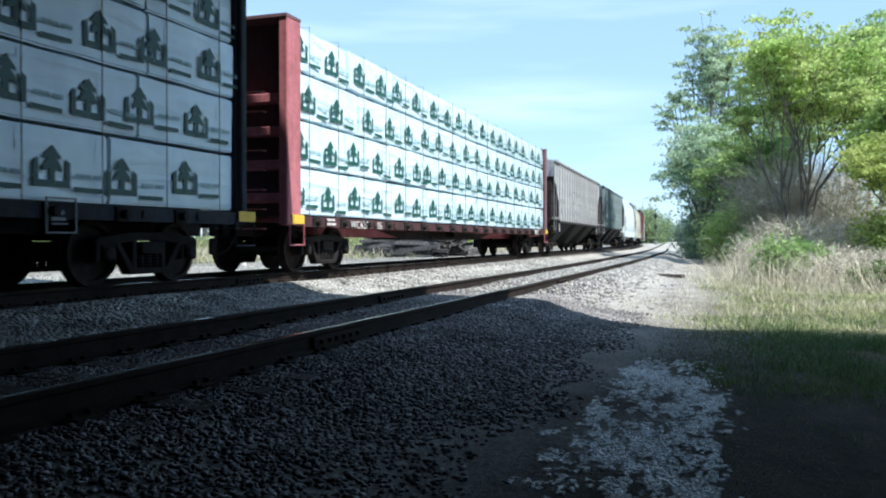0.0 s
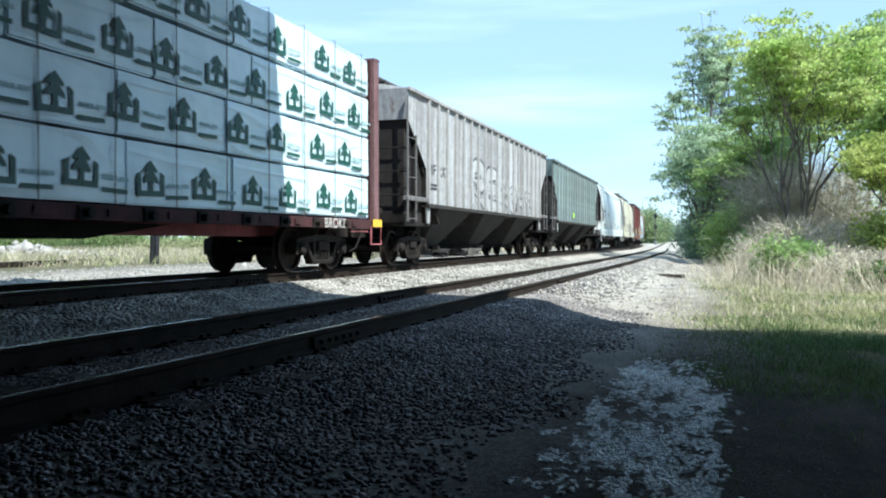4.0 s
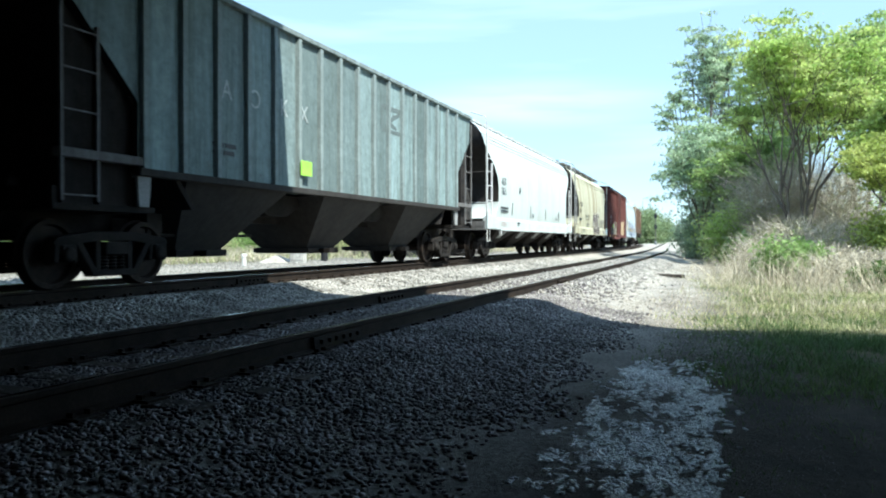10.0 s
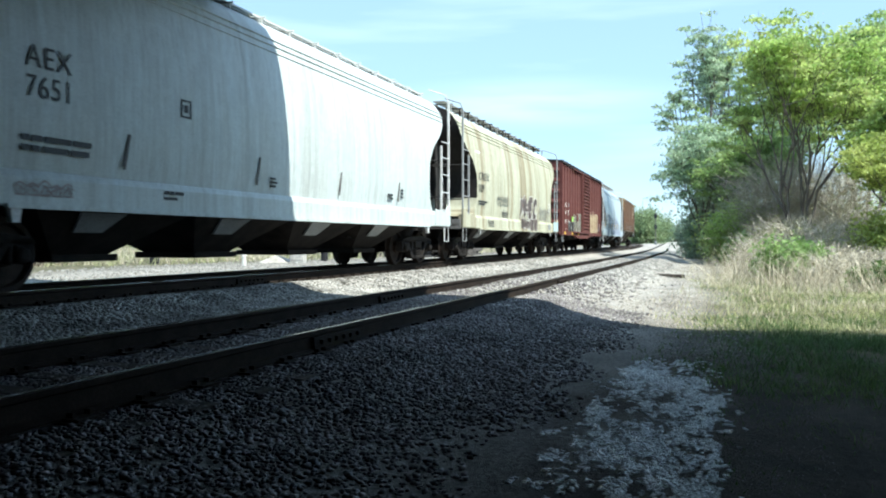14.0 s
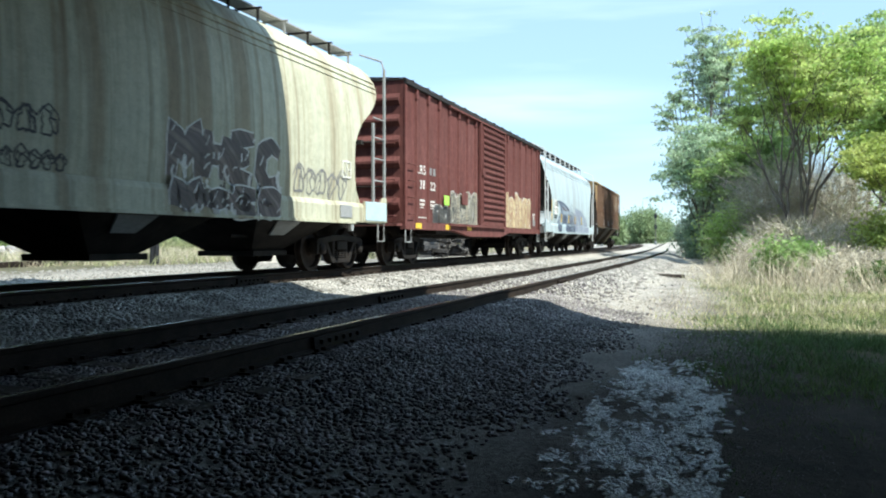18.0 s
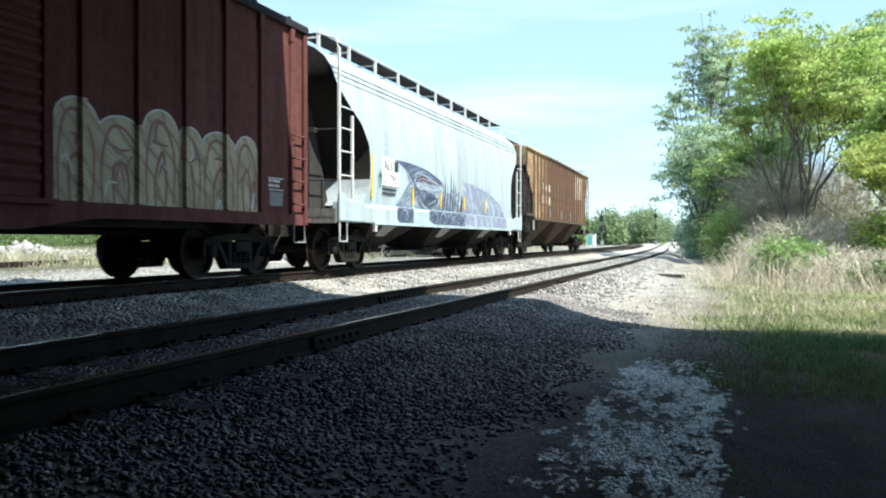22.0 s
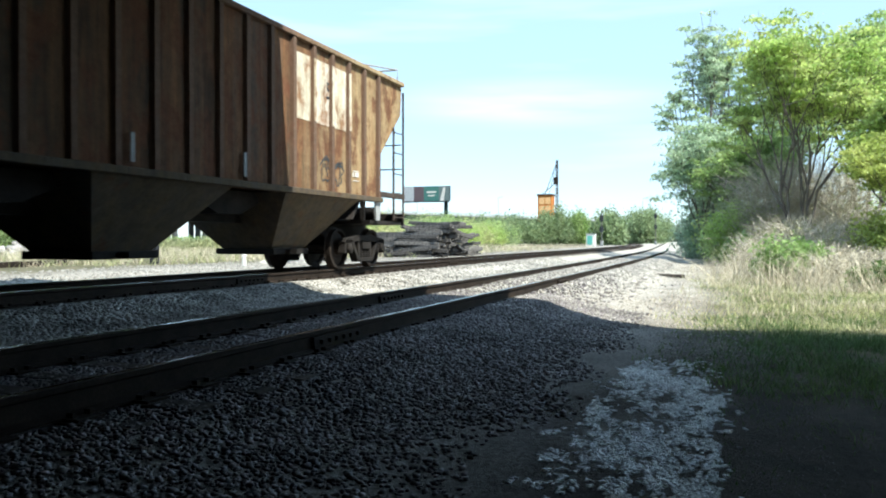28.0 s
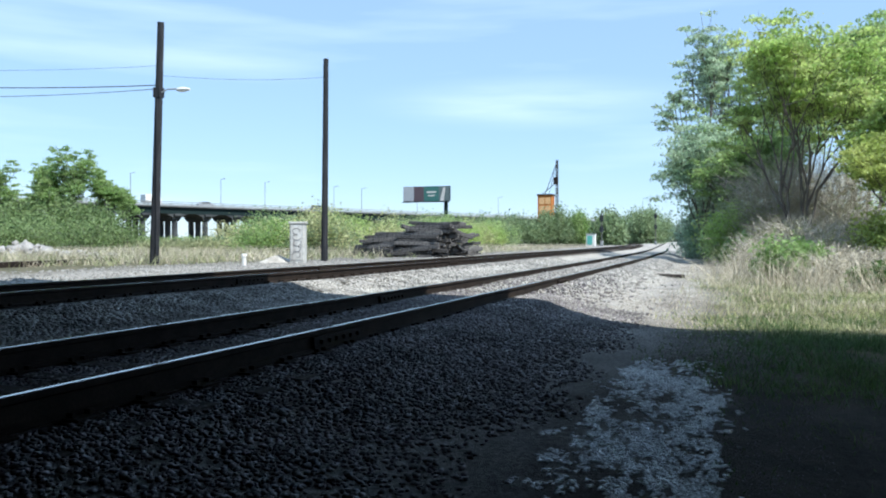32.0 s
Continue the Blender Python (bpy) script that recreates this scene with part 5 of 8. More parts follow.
# ---- boxcar ----
def boxcar(lead, length):
    car = thing("boxcar", "brown-red steel boxcar with louvred sliding door and graffiti", "boxcar", TRAIN)
    L, W, z0, z1 = length / 2, 1.5, 0.98, 4.62
    TARRED = plain("tarred_roof", (0.03, 0.028, 0.028), 0.8)
    part("body", flipped(box(B(), -L, L, -W, W, z0 + 0.1, z1)), OXIDE, car)
    for s in (-1, 1):
        bm = B()
        box(bm, -L - 0.01, L + 0.01, s * (W + 0.09), s * (W + 0.003), z1 - 0.1, z1 + 0.02)
        part("eave", soften(bm, 0.012), TARRED, car)
        bm = B()
        prism_y(bm, [(-L, 1.12), (L, 1.12), (L, 0.92), (2.6, 0.92), (1.4, 0.76), (-2.4, 0.76), (-4.0, 0.92), (-L, 0.92)], s * (W + 0.035), s * (W - 0.1))
        part("side_sill", flipped(bm), OXIDE, car)
        for e in (-1, 1):
            bm = B()
            box(bm, e * (L + 0.012), e * (L - 0.12), s * (W + 0.06), s * (W + 0.003), 0.92, z1 - 0.1)
            part("corner_post", soften(bm, 0.012), OXIDE, car)
            gi = mesh_of("grab_iron", flipped(tube(B(), [(e * (L - 0.14), s * (W + 0.05), 0), (e * (L - 0.14), s * (W + 0.11), 0), (e * (L - 0.58), s * (W + 0.11), 0), (e * (L - 0.58), s * (W + 0.05), 0)], 0.017)), OXIDE)
            for i in range(4):
                part("grab_iron", gi, OXIDE, car).matrix_basis = pose(0, 0, 1.3 + i * 0.42)
            step(car, PALEGREY, e * (L - 0.05), e * (L - 0.45), s * (W + 0.02), 0.6, 0.95)
    h = B()
    loft(h, [[(-0.06, 0.0, z), (-0.035, -0.055, z), (0.035, -0.055, z), (0.06, 0.0, z)] for z in (1.12, z1 - 0.35)])
    box(h, -0.07, 0.07, -0.07, -0.0, z1 - 0.35, z1 - 0.1)
    rib_me = mesh_of("side_post", flipped(h), OXIDE)
    d0, d1 = 6.62 - L, 9.8 - L
    for s in (-1, 1):
        for x in [-L + 0.83 + i * 0.9 for i in range(7)] + [10.4 - L + i * 1.02 for i in range(6)]:
            r = part("side_post", rib_me, OXIDE, car)
            r.matrix_basis = pose(x, s * (W - 0.002), 0, 0, 0, 0 if s < 0 else 180)
        door = part("door", flipped(box(B(), d0, d1, s * (W + 0.07), s * (W + 0.02), 1.14, z1 - 0.18)), OXIDE, car)
        h = B()
        loft(h, [[(x, 0.0, -0.07), (x, -0.055, -0.02), (x, -0.06, 0.03), (x, 0.0, 0.07)] for x in (d0 + 0.18, d1 - 0.14)])
        slat_me = mesh_of("door_slat", flipped(h), OXIDE)
        for i in range(16):
            q = part("door_slat", slat_me, OXIDE, door)
            q.matrix_basis = pose(0 if s < 0 else d0 + d1, s * (W + 0.068), 1.36 + i * 0.196, 0, 0, 0 if s < 0 else 180)
        for x in (d0 + 0.03, d1 - 0.03):
            part("door_edge", soften(box(B(), x - 0.07, x + 0.07, s * (W + 0.12), s * (W + 0.02), 1.12, z1 - 0.16), 0.01), OXIDE, door)
        bm = B()
        tube(bm, [(d0 + 0.1, s * (W + 0.14), 1.2), (d0 + 0.1, s * (W + 0.14), z1 - 0.3)], 0.02)
        box(bm, d0 - 0.02, d0 + 0.25, s * (W + 0.18), s * (W + 0.1), 2.75, 2.95)
        part("door_lock_rod", flipped(bm), OXIDE, door)
        for za, zb in ((1.06, 1.13), (z1 - 0.16, z1 - 0.1)):
            part("door_track", flipped(box(B(), d0 - 3.2, d1 + 0.1, s * (W + 0.12), s * (W + 0.04), za, zb)), OXIDE, car)
    for e in (-1, 1):
        for i in range(6):
            z = 1.55 + i * 0.52
            h = B()
            loft(h, [[(e * L, y, z - 0.15), (e * (L + 0.09), y, z - 0.03), (e * (L + 0.09), y, z + 0.03), (e * L, y, z + 0.15)] for y in (-W + 0.1, W - 0.1)])
            part("end_rib", flipped(h), OXIDE, car)
        part("end_platform", flipped(box(B(), e * (L + 0.35), e * L, -1.45, 1.45, 1.0, 1.06)), OXIDE, car)
        gi = mesh_of("end_rung", flipped(tube(B(), [(e * L, -1.3, 0), (e * (L + 0.14), -1.3, 0), (e * (L + 0.14), -0.85, 0), (e * L, -0.85, 0)], 0.017)), OXIDE)
        for i in range(5):
            part("end_rung", gi, OXIDE, car).matrix_basis = pose(0, 0, 1.25 + i * 0.45)
    rf = part("roof", flipped(loft(B(), [[(x, -W - 0.06, z1), (x, -W - 0.06, z1 + 0.05), (x, 0, z1 + 0.16), (x, W + 0.06, z1 + 0.05), (x, W + 0.06, z1)] for x in (-L - 0.03, L + 0.03)])), TARRED, car)
    for i in range(14):
        x = -L + 0.6 + i * (2 * L - 1.2) / 13
        part("roof_rib", flipped(loft(B(), [[(x - 0.05, y, z), (x + 0.05, y, z), (x + 0.03, y, z + 0.05), (x - 0.03, y, z + 0.05)] for y, z in ((-W - 0.04, z1 + 0.05), (0, z1 + 0.16), (W + 0.04, z1 + 0.05))])), TARRED, rf)
    part("underframe", flipped(box(B(), -L + 0.2, L - 0.2, -0.25, 0.25, 0.72, 1.1)), BLACKSTEEL, car)
    part("floor_frame", flipped(box(B(), -L + 2.9, L - 2.9, -1.35, 1.35, 0.82, 1.0)), BLACKSTEEL, car)
    sd = lambda z: W
    lettering("LRS", 0.24, PATCHWHITE, car, 0.92 - L, -W - 0.006, 2.38, 0, 1.15)
    bars(car, SMOKE, 1.9 - L, -W - 0.006, 2.6, [([0.16, 0.18], 0.2)])
    lettering("38", 0.23, PATCHWHITE, car, 1.12 - L, -W - 0.006, 2.0, 0, 1.2)
    lettering("22", 0.23, PATCHWHITE, car, 1.95 - L, -W - 0.006, 2.0, 0, 1.2)
    for x in (1.15, 1.95):
        bars(car, STENCIL_WHITE, x - L, -W - 0.006, 1.72, [([0.12, 0.2], 0.06), ([0.1, 0.2], 0.06), ([0.3], 0.02)])
    bars(car, STENCIL_WHITE, 0.95 - L, -W - 0.006, 1.25, [([0.8], 0.02)])
    part("placard", soften(box(B(), 2.94 - L, 3.35 - L, -W - 0.09, -W - 0.07, 1.64, 1.91), 0.004), LIME, car, "lime-green placard")
    part("placard_board", soften(box(B(), 4.62 - L, 5.22 - L, -W - 0.085, -W - 0.06, 1.72, 2.1), 0.004), OXIDE, car)
    for x in (0.75, 3.17, 5.3):
        part("reflector", flipped(box(B(), x - L, x - L + 0.42, -W - 0.045, -W - 0.036, 0.95, 1.09)), YELLOW, car)
    TAN = mural_material("tan_and_grey_spray", [(0.46, 0.37, 0.22), (0.56, 0.49, 0.33), (0.33, 0.25, 0.15), (0.55, 0.47, 0.3), (0.24, 0.17, 0.11)], 1.0, 7.0, 5.0)
    posts = [x for x in [-L + 0.83 + i * 0.9 for i in range(7)] + [10.4 - L + i * 1.02 for i in range(6)]]
    ASH = mural_material("ash_grey_spray", [(0.05, 0.05, 0.05), (0.11, 0.107, 0.1), (0.03, 0.03, 0.03), (0.17, 0.165, 0.15)], 0.7, 6.0, 7.0)
    CHALKY = mural_material("chalky_grey_spray", [(0.3, 0.28, 0.22), (0.1, 0.095, 0.08), (0.36, 0.34, 0.27), (0.05, 0.048, 0.045), (0.26, 0.245, 0.2)], 0.8, 6.0, 3.0)
    throw_up(car, 2.15 - L, 3.62 - L, 0.95, 1.75, sd, ASH, BLACKSPRAY, SILVER, 22, 2, posts)
    throw_up(car, 3.6 - L, 6.5 - L, 0.93, 2.2, sd, CHALKY, BLACKSPRAY, SILVER, 21, 4, posts)
    throw_up(car, 9.95 - L, 14.4 - L, 0.93, 2.5, sd, TAN, RUSTSPRAY, STENCIL_WHITE, 25, 6, posts)
    bars(car, STENCIL_WHITE, 14.75 - L, -W - 0.006, 1.75, [([0.5], 0.02), ([0.1, 0.24], 0.05), ([0.16, 0.16], 0.05), ([0.5], 0.02)])
    part("stencil_panel", soften(box(B(), 14.78 - L, 15.22 - L, -W - 0.012, -W - 0.003, 1.25, 1.5), 0.003), SMOKE, car, "grey stencilled panel")
    add_ends(car, length)
    brake_gear(car, -1.0)
    CARS.append((car, lead, length, 1.5, add_trucks(car, length, 1.5)))
    return car


boxcar(111.39, 16.05)

BLUEWHITE = weathered("faded_blue_white_paint", (0.43, 0.515, 0.545), (0.3, 0.36, 0.385), (0.28, 0.2, 0.14), 0.08, 0.25, 0.5, 0.06, grimy=0.35, runs=(0.34, 0.37, 0.385))
hop_h = round_hopper(128.85, 16.2, BLUEWHITE, "white round-sided covered hopper car with blue-grey mural", WHITEGEAR, True, [-4.4, 0.0, 4.4])
LH = 16.2 / 2
PALELINE = plain("pale_blue_spray", (0.4, 0.48, 0.56), 0.5)
part("patch", soften(box(B(), 2.3 - LH, 3.05 - LH, -1.515, -1.49, 2.24, 2.6), 0.003), PATCHWHITE, hop_h)
part("patch", soften(box(B(), 2.3 - LH, 3.3 - LH, -1.515, -1.49, 1.93, 2.25), 0.003), PATCHWHITE, hop_h)
part("patch", soften(box(B(), 3.0 - LH, 3.27 - LH, -1.517, -1.49, 2.3, 2.54), 0.003), STENCIL_DARK, hop_h)
lettering("AEX", 0.24, STENCIL_DARK, hop_h, 2.36 - LH, -1.518, 2.3, 0, 0.85)
lettering("21795", 0.22, STENCIL_DARK, hop_h, 2.36 - LH, -1.518, 1.99, 0, 0.92)
bars(hop_h, STENCIL_DARK, 2.3 - LH, -1.503, 1.88, [([0.1, 0.15, 0.35, 0.15], 0.06), ([0.1, 0.12, 0.35, 0.15], 0.06)])
PLUM = plain("dark_plum_spray", (0.07, 0.035, 0.05), 0.55)


def painted_field(material, xs, lows, tops, lift=0.0025):
    """A field of spray paint on the round side, between two curves."""
    bm = B()
    rows = []
    for x in np.linspace(xs[0], xs[-1], 40):
        a, b = float(np.interp(x, xs, lows)), float(np.interp(x, xs, tops))
        rows.append([bm.verts.new((x - LH, -barrel(z) - lift, z)) for z in np.linspace(a, b, 9)])
    for p0, p1 in zip(rows, rows[1:]):
        for i in range(8):
            bm.faces.new((p0[i], p1[i], p1[i + 1], p0[i + 1]))
    part("graffiti", bm, material, hop_h, "spray-painted mural in blue and plum")


# a sweeping wing on the left, a loop below it, a stand of blades, and a paler half beyond
NAVY = mural_material("navy_spray", [(0.03, 0.042, 0.08), (0.08, 0.11, 0.17), (0.045, 0.058, 0.105), (0.12, 0.155, 0.21)], 0.6, 5.0, 2.0)
STEELBLUE = mural_material("steel_blue_spray", [(0.15, 0.19, 0.26), (0.28, 0.35, 0.41), (0.19, 0.235, 0.31), (0.4, 0.46, 0.51)], 0.6, 6.0, 4.0)
LILAC = mural_material("lilac_grey_spray", [(0.16, 0.22, 0.3), (0.32, 0.39, 0.45), (0.2, 0.2, 0.29), (0.42, 0.48, 0.53)], 0.6, 6.0, 6.0)


def mural_lines(material, width, lift, side, *curves):
    for q in curves:
        bm = B()
        ribbon(bm, [(x - LH, z) for x, z in smooth_curve(q)], width, side, lift)
        part("graffiti_line", bm, material, hop_h)


painted_field(STEELBLUE, [3.9, 4.2, 4.6, 5.2, 6.0, 6.7, 7.0], [2.2, 1.75, 1.47, 1.47, 1.47, 1.47, 1.47], [2.5, 2.55, 2.55, 2.5, 2.38, 2.25, 2.0], 0.002)
painted_field(NAVY, [2.98, 3.4, 3.8, 4.3, 4.8, 5.4, 6.0, 6.6], [2.56, 2.5, 2.36, 2.1, 2.2, 2.3, 2.25, 2.2], [2.59, 2.62, 2.61, 2.59, 2.57, 2.52, 2.42, 2.3], 0.003)
painted_field(PLUM, [4.5, 4.9, 5.5, 6.1, 6.5], [2.2, 2.16, 2.16, 2.14, 2.16], [2.22, 2.34, 2.34, 2.28, 2.18], 0.0045)
painted_field(NAVY, [4.15, 4.5, 4.9, 5.3, 5.8], [2.1, 1.8, 1.5, 1.48, 1.48], [2.24, 2.1, 1.86, 1.66, 1.55], 0.0035)
painted_field(NAVY, [5.2, 5.5, 5.9, 6.3], [1.56, 1.54, 1.56, 1.7], [1.75, 1.92, 1.95, 1.82], 0.004)
painted_field(STEELBLUE, [3.2, 3.5, 3.9, 4.3], [1.47, 1.47, 1.47, 1.47], [1.5, 1.62, 1.95, 1.9], 0.0015)
painted_field(NAVY, [3.3, 3.6, 3.95, 4.15], [1.5, 1.62, 1.86, 2.06], [1.56, 1.74, 2.04, 2.2], 0.003)
painted_field(STEELBLUE, [6.6, 7.0, 7.6, 8.2, 8.7], [1.47] * 5, [1.9, 2.0, 2.0, 1.95, 2.1], 0.0015)
for i, (x, w, h) in enumerate(((6.72, 0.1, 2.3), (6.9, 0.12, 2.62), (7.12, 0.11, 2.4), (7.42, 0.17, 2.97), (7.66, 0.1, 2.66), (7.85, 0.12, 2.45), (8.15, 0.14, 2.2), (8.5, 0.16, 2.1))):
    painted_field(PLUM if i % 3 == 1 else NAVY, [x - w, x, x + 0.4 * w], [1.5, 1.5, 1.5], [1.55, h, 1.6], 0.0035 + 0.0003 * i)
painted_field(LILAC, [8.6, 9.2, 10.0, 10.7, 11.4, 12.2, 13.0, 13.7], [1.47] * 8, [2.42, 2.42, 2.38, 2.3, 2.25, 2.1, 1.9, 1.55], 0.002)
for i, (x, w, h) in enumerate(((8.95, 0.14, 2.2), (9.7, 0.2, 2.3), (10.75, 0.2, 2.6), (11.1, 0.2, 2.84), (11.5, 0.16, 2.4), (12.4, 0.2, 2.1))):
    painted_field(STEELBLUE, [x - w, x, x + 0.5 * w], [1.5, 1.5, 1.5], [1.55, h, 1.6], 0.0035 + 0.0003 * i)
mural_lines(PALELINE, 0.03, 0.008, barrel,
            [(3.0, 2.57), (3.6, 2.44), (4.1, 2.2), (4.5, 1.9), (4.9, 1.62), (5.3, 1.5)], [(4.35, 2.1), (4.5, 2.32), (4.9, 2.4), (5.6, 2.28), (6.3, 2.18), (6.62, 2.0), (6.6, 1.75), (6.4, 1.56)],
            [(4.9, 1.9), (5.0, 2.02), (5.4, 2.04), (5.9, 2.02), (6.3, 2.08)], [(4.85, 1.95), (4.95, 1.7), (5.2, 1.56), (5.5, 1.5)], [(3.25, 1.5), (3.6, 1.68), (3.9, 1.9), (4.1, 2.2)],
            [(3.6, 1.52), (4.1, 1.62), (4.6, 1.56), (5.0, 1.5)], [(6.9, 1.52), (6.95, 2.0), (6.9, 2.5)], [(7.3, 1.52), (7.34, 2.2), (7.42, 2.9)], [(7.72, 1.52), (7.76, 2.0), (7.66, 2.5)], [(8.0, 1.52), (8.2, 1.8), (8.6, 2.3)],
            [(3.0, 2.6), (4.2, 2.6), (5.3, 2.53), (6.2, 2.38), (6.7, 2.26)])
for k in range(6):                       # nested swirls
    mural_lines(PALELINE, 0.018, 0.0086, barrel, [(3.45 + 0.28 * k, 1.49), (3.85 + 0.26 * k, 1.75 + 0.02 * k), (4.25 + 0.22 * k, 2.26 - 0.03 * k), (5.0 + 0.12 * k, 2.46 - 0.1 * k), (5.8 + 0.1 * k, 2.32 - 0.1 * k), (6.3 - 0.06 * k, 2.0 - 0.06 * k), (6.0 - 0.1 * k, 1.7 - 0.02 * k)])
    mural_lines(NAVY, 0.03, 0.0084, barrel, [(3.3 + 0.3 * k, 1.5), (3.75 + 0.3 * k, 1.62 + 0.05 * k), (4.1 + 0.3 * k, 1.95), (4.7 + 0.3 * k, 1.85 - 0.03 * k), (5.0 + 0.3 * k, 1.5)])
mural_lines(NAVY, 0.045, 0.009, barrel, [(5.1, 2.0), (5.35, 1.9), (5.3, 1.75), (5.5, 1.7)], [(5.6, 1.95), (5.75, 1.76), (5.95, 1.86), (6.15, 1.72)], [(7.45, 2.2), (7.55, 2.05), (7.7, 2.18), (7.95, 2.0), (8.2, 2.1)], [(4.4, 1.75), (4.75, 1.86), (5.0, 1.8)])
mural_lines(STEELBLUE, 0.05, 0.008, barrel, [(8.8, 1.6), (9.3, 1.9), (9.6, 2.3)], [(9.2, 1.55), (9.9, 1.8), (10.4, 2.2)], [(10.0, 1.55), (10.6, 1.75), (10.9, 2.1)], [(11.4, 1.6), (12.0, 1.75), (12.5, 2.0)], [(12.2, 1.55), (12.8, 1.7), (13.2, 1.85)], [(8.7, 2.3), (9.6, 2.34), (10.5, 2.2)])
for x0, x1, material in ((3.15, 4.25, NAVY), (5.45, 8.7, NAVY), (8.7, 13.8, LILAC)):
    bm = B()
    rows = []
    for x in np.linspace(x0, x1, 24):
        f = (x - x0) / (x1 - x0)
        a, e = 1.08 + 0.1 * max(0.0, 1 - f * 8), 1.44
        rows.append([bm.verts.new((x - LH, -sillside(1.2) - 0.004, z)) for z in (a, (a + e) / 2, e)])
    for p0, p1 in zip(rows, rows[1:]):
        for i in range(2):
            bm.faces.new((p0[i], p1[i], p1[i + 1], p0[i + 1]))
    part("graffiti", bm, material, hop_h, "spray-painted mural in blue and plum")
mural_lines(PALELINE, 0.025, 0.008, sillside, *[[(x, 1.12), (x + 0.15, 1.34), (x + 0.4, 1.4), (x + 0.55, 1.22), (x + 0.35, 1.12)] for x in (3.3, 5.6, 6.3, 6.9, 7.5, 8.1)],
            [(4.3, 1.2), (4.6, 1.36), (5.1, 1.38), (5.5, 1.28), (5.2, 1.12), (4.6, 1.1), (4.3, 1.2)])
mural_lines(STEELBLUE, 0.04, 0.008, sillside, *[[(x, 1.12), (x + 0.2, 1.34), (x + 0.6, 1.38), (x + 0.8, 1.2), (x + 0.5, 1.14)] for x in (8.9, 9.9, 10.8, 11.7, 12.6)])
graffiti(hop_h, 2.05 - LH, 2.5 - LH, 1.85, 2.3, barrel, None, INK, 36, 2, 0.9, 0.022)
for x in (4.22, 6.42, 8.62, 11.0):
    part("reflector_strip", flipped(box(B(), x - LH, x - LH + 0.09, -1.52, -1.5, 1.56, 1.98)), YELLOW, hop_h)
part("yellow_edge", flipped(box(B(), 1.66 - LH, 1.74 - LH, -1.51, -1.49, 1.6, 2.6)), YELLOW, hop_h)

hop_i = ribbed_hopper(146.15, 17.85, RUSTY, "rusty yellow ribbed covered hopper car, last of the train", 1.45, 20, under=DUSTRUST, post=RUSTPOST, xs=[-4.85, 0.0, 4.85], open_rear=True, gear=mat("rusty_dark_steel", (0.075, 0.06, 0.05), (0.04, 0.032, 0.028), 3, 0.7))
LI = 17.85 / 2
CHALK = weathered("chalky_white_patch_paint", (0.6, 0.58, 0.5), (0.46, 0.38, 0.24), (0.24, 0.12, 0.06), 0.75, 0.7)
FADED = weathered("faded_cream_patch", (0.55, 0.5, 0.4), (0.3, 0.2, 0.1), (0.2, 0.09, 0.04), 0.4, 0.7)
for x0, x1, za, zb in ((3.35, 3.98, 2.98, 3.2), (3.35, 3.98, 2.36, 2.66), (4.18, 4.82, 2.36, 2.66), (4.18, 4.82, 2.93, 3.15), (5.04, 5.66, 2.3, 2.66), (5.04, 5.66, 2.9, 3.22), (12.55, 14.75, 2.95, 4.2)):
    part("paint_patch", flipped(box(B(), x0 - LI, x1 - LI, -1.446, -1.43, za, zb)), CHALK if x0 > 12 else FADED, hop_i, "faded white paint patch")
for i in range(20):
    x = -LI + 1.55 + i * (17.85 - 3.1) / 19
    if 12.6 < x + LI < 14.75:
        part("paint_patch", flipped(box(B(), x - 0.05, x + 0.05, -1.519, -1.512, 2.97, 4.18)), CHALK, hop_i)
lettering("AEX", 0.18, STENCIL_DARK, hop_i, 3.4 - LI, -1.45, 3.0, 0, 1.1)
lettering("220", 0.2, STENCIL_DARK, hop_i, 3.4 - LI, -1.45, 2.42, 0, 1.1)
lettering("47", 0.2, STENCIL_DARK, hop_i, 4.25 - LI, -1.45, 2.42, 0, 1.1)
lettering("5", 0.34, STENCIL_DARK, hop_i, 13.75 - LI, -1.45, 3.5, 0, 1.0)
graffiti(hop_i, 13.5 - LI, 14.6 - LI, 1.75, 2.4, flat, None, STENCIL_DARK, 51, 2, 0.5, 0.05, True)
bars(hop_i, STENCIL_WHITE, 15.0 - LI, -1.45, 2.15, [([0.3], 0.02), ([0.06, 0.16], 0.1), ([0.3], 0.02)])
for x in (5.0, 8.0, 10.72):
    part("reflector_strip", flipped(box(B(), x - LI - 0.03, x - LI + 0.05, -1.53, -1.515, 1.7, 2.1)), PALEGREY, hop_i)
bm = B()
tube(bm, [(LI - 0.1, -1.35, 4.62), (LI - 0.1, -1.35, 4.86), (LI - 0.1, 1.35, 4.86), (LI - 0.1, 1.35, 4.62)], 0.02)
tube(bm, [(LI - 0.1, -1.35, 4.86), (LI - 0.9, -0.9, 4.86), (LI - 0.9, 0.9, 4.86)], 0.02)
part("end_rail", flipped(bm), PALEGREY, hop_i)
bm = B()
box(bm, LI + 0.42, LI + 0.62, -0.16, 0.16, 0.98, 1.42)
box(bm, LI + 0.35, LI + 0.45, -0.1, 0.1, 0.9, 1.2)
tube(bm, [(LI + 0.5, 0.1, 1.0), (LI + 0.5, 0.25, 0.7), (LI + 0.4, 0.3, 0.5)], 0.025)
part("end_of_train_device", soften(bm, 0.015), BLACKSTEEL, hop_i)

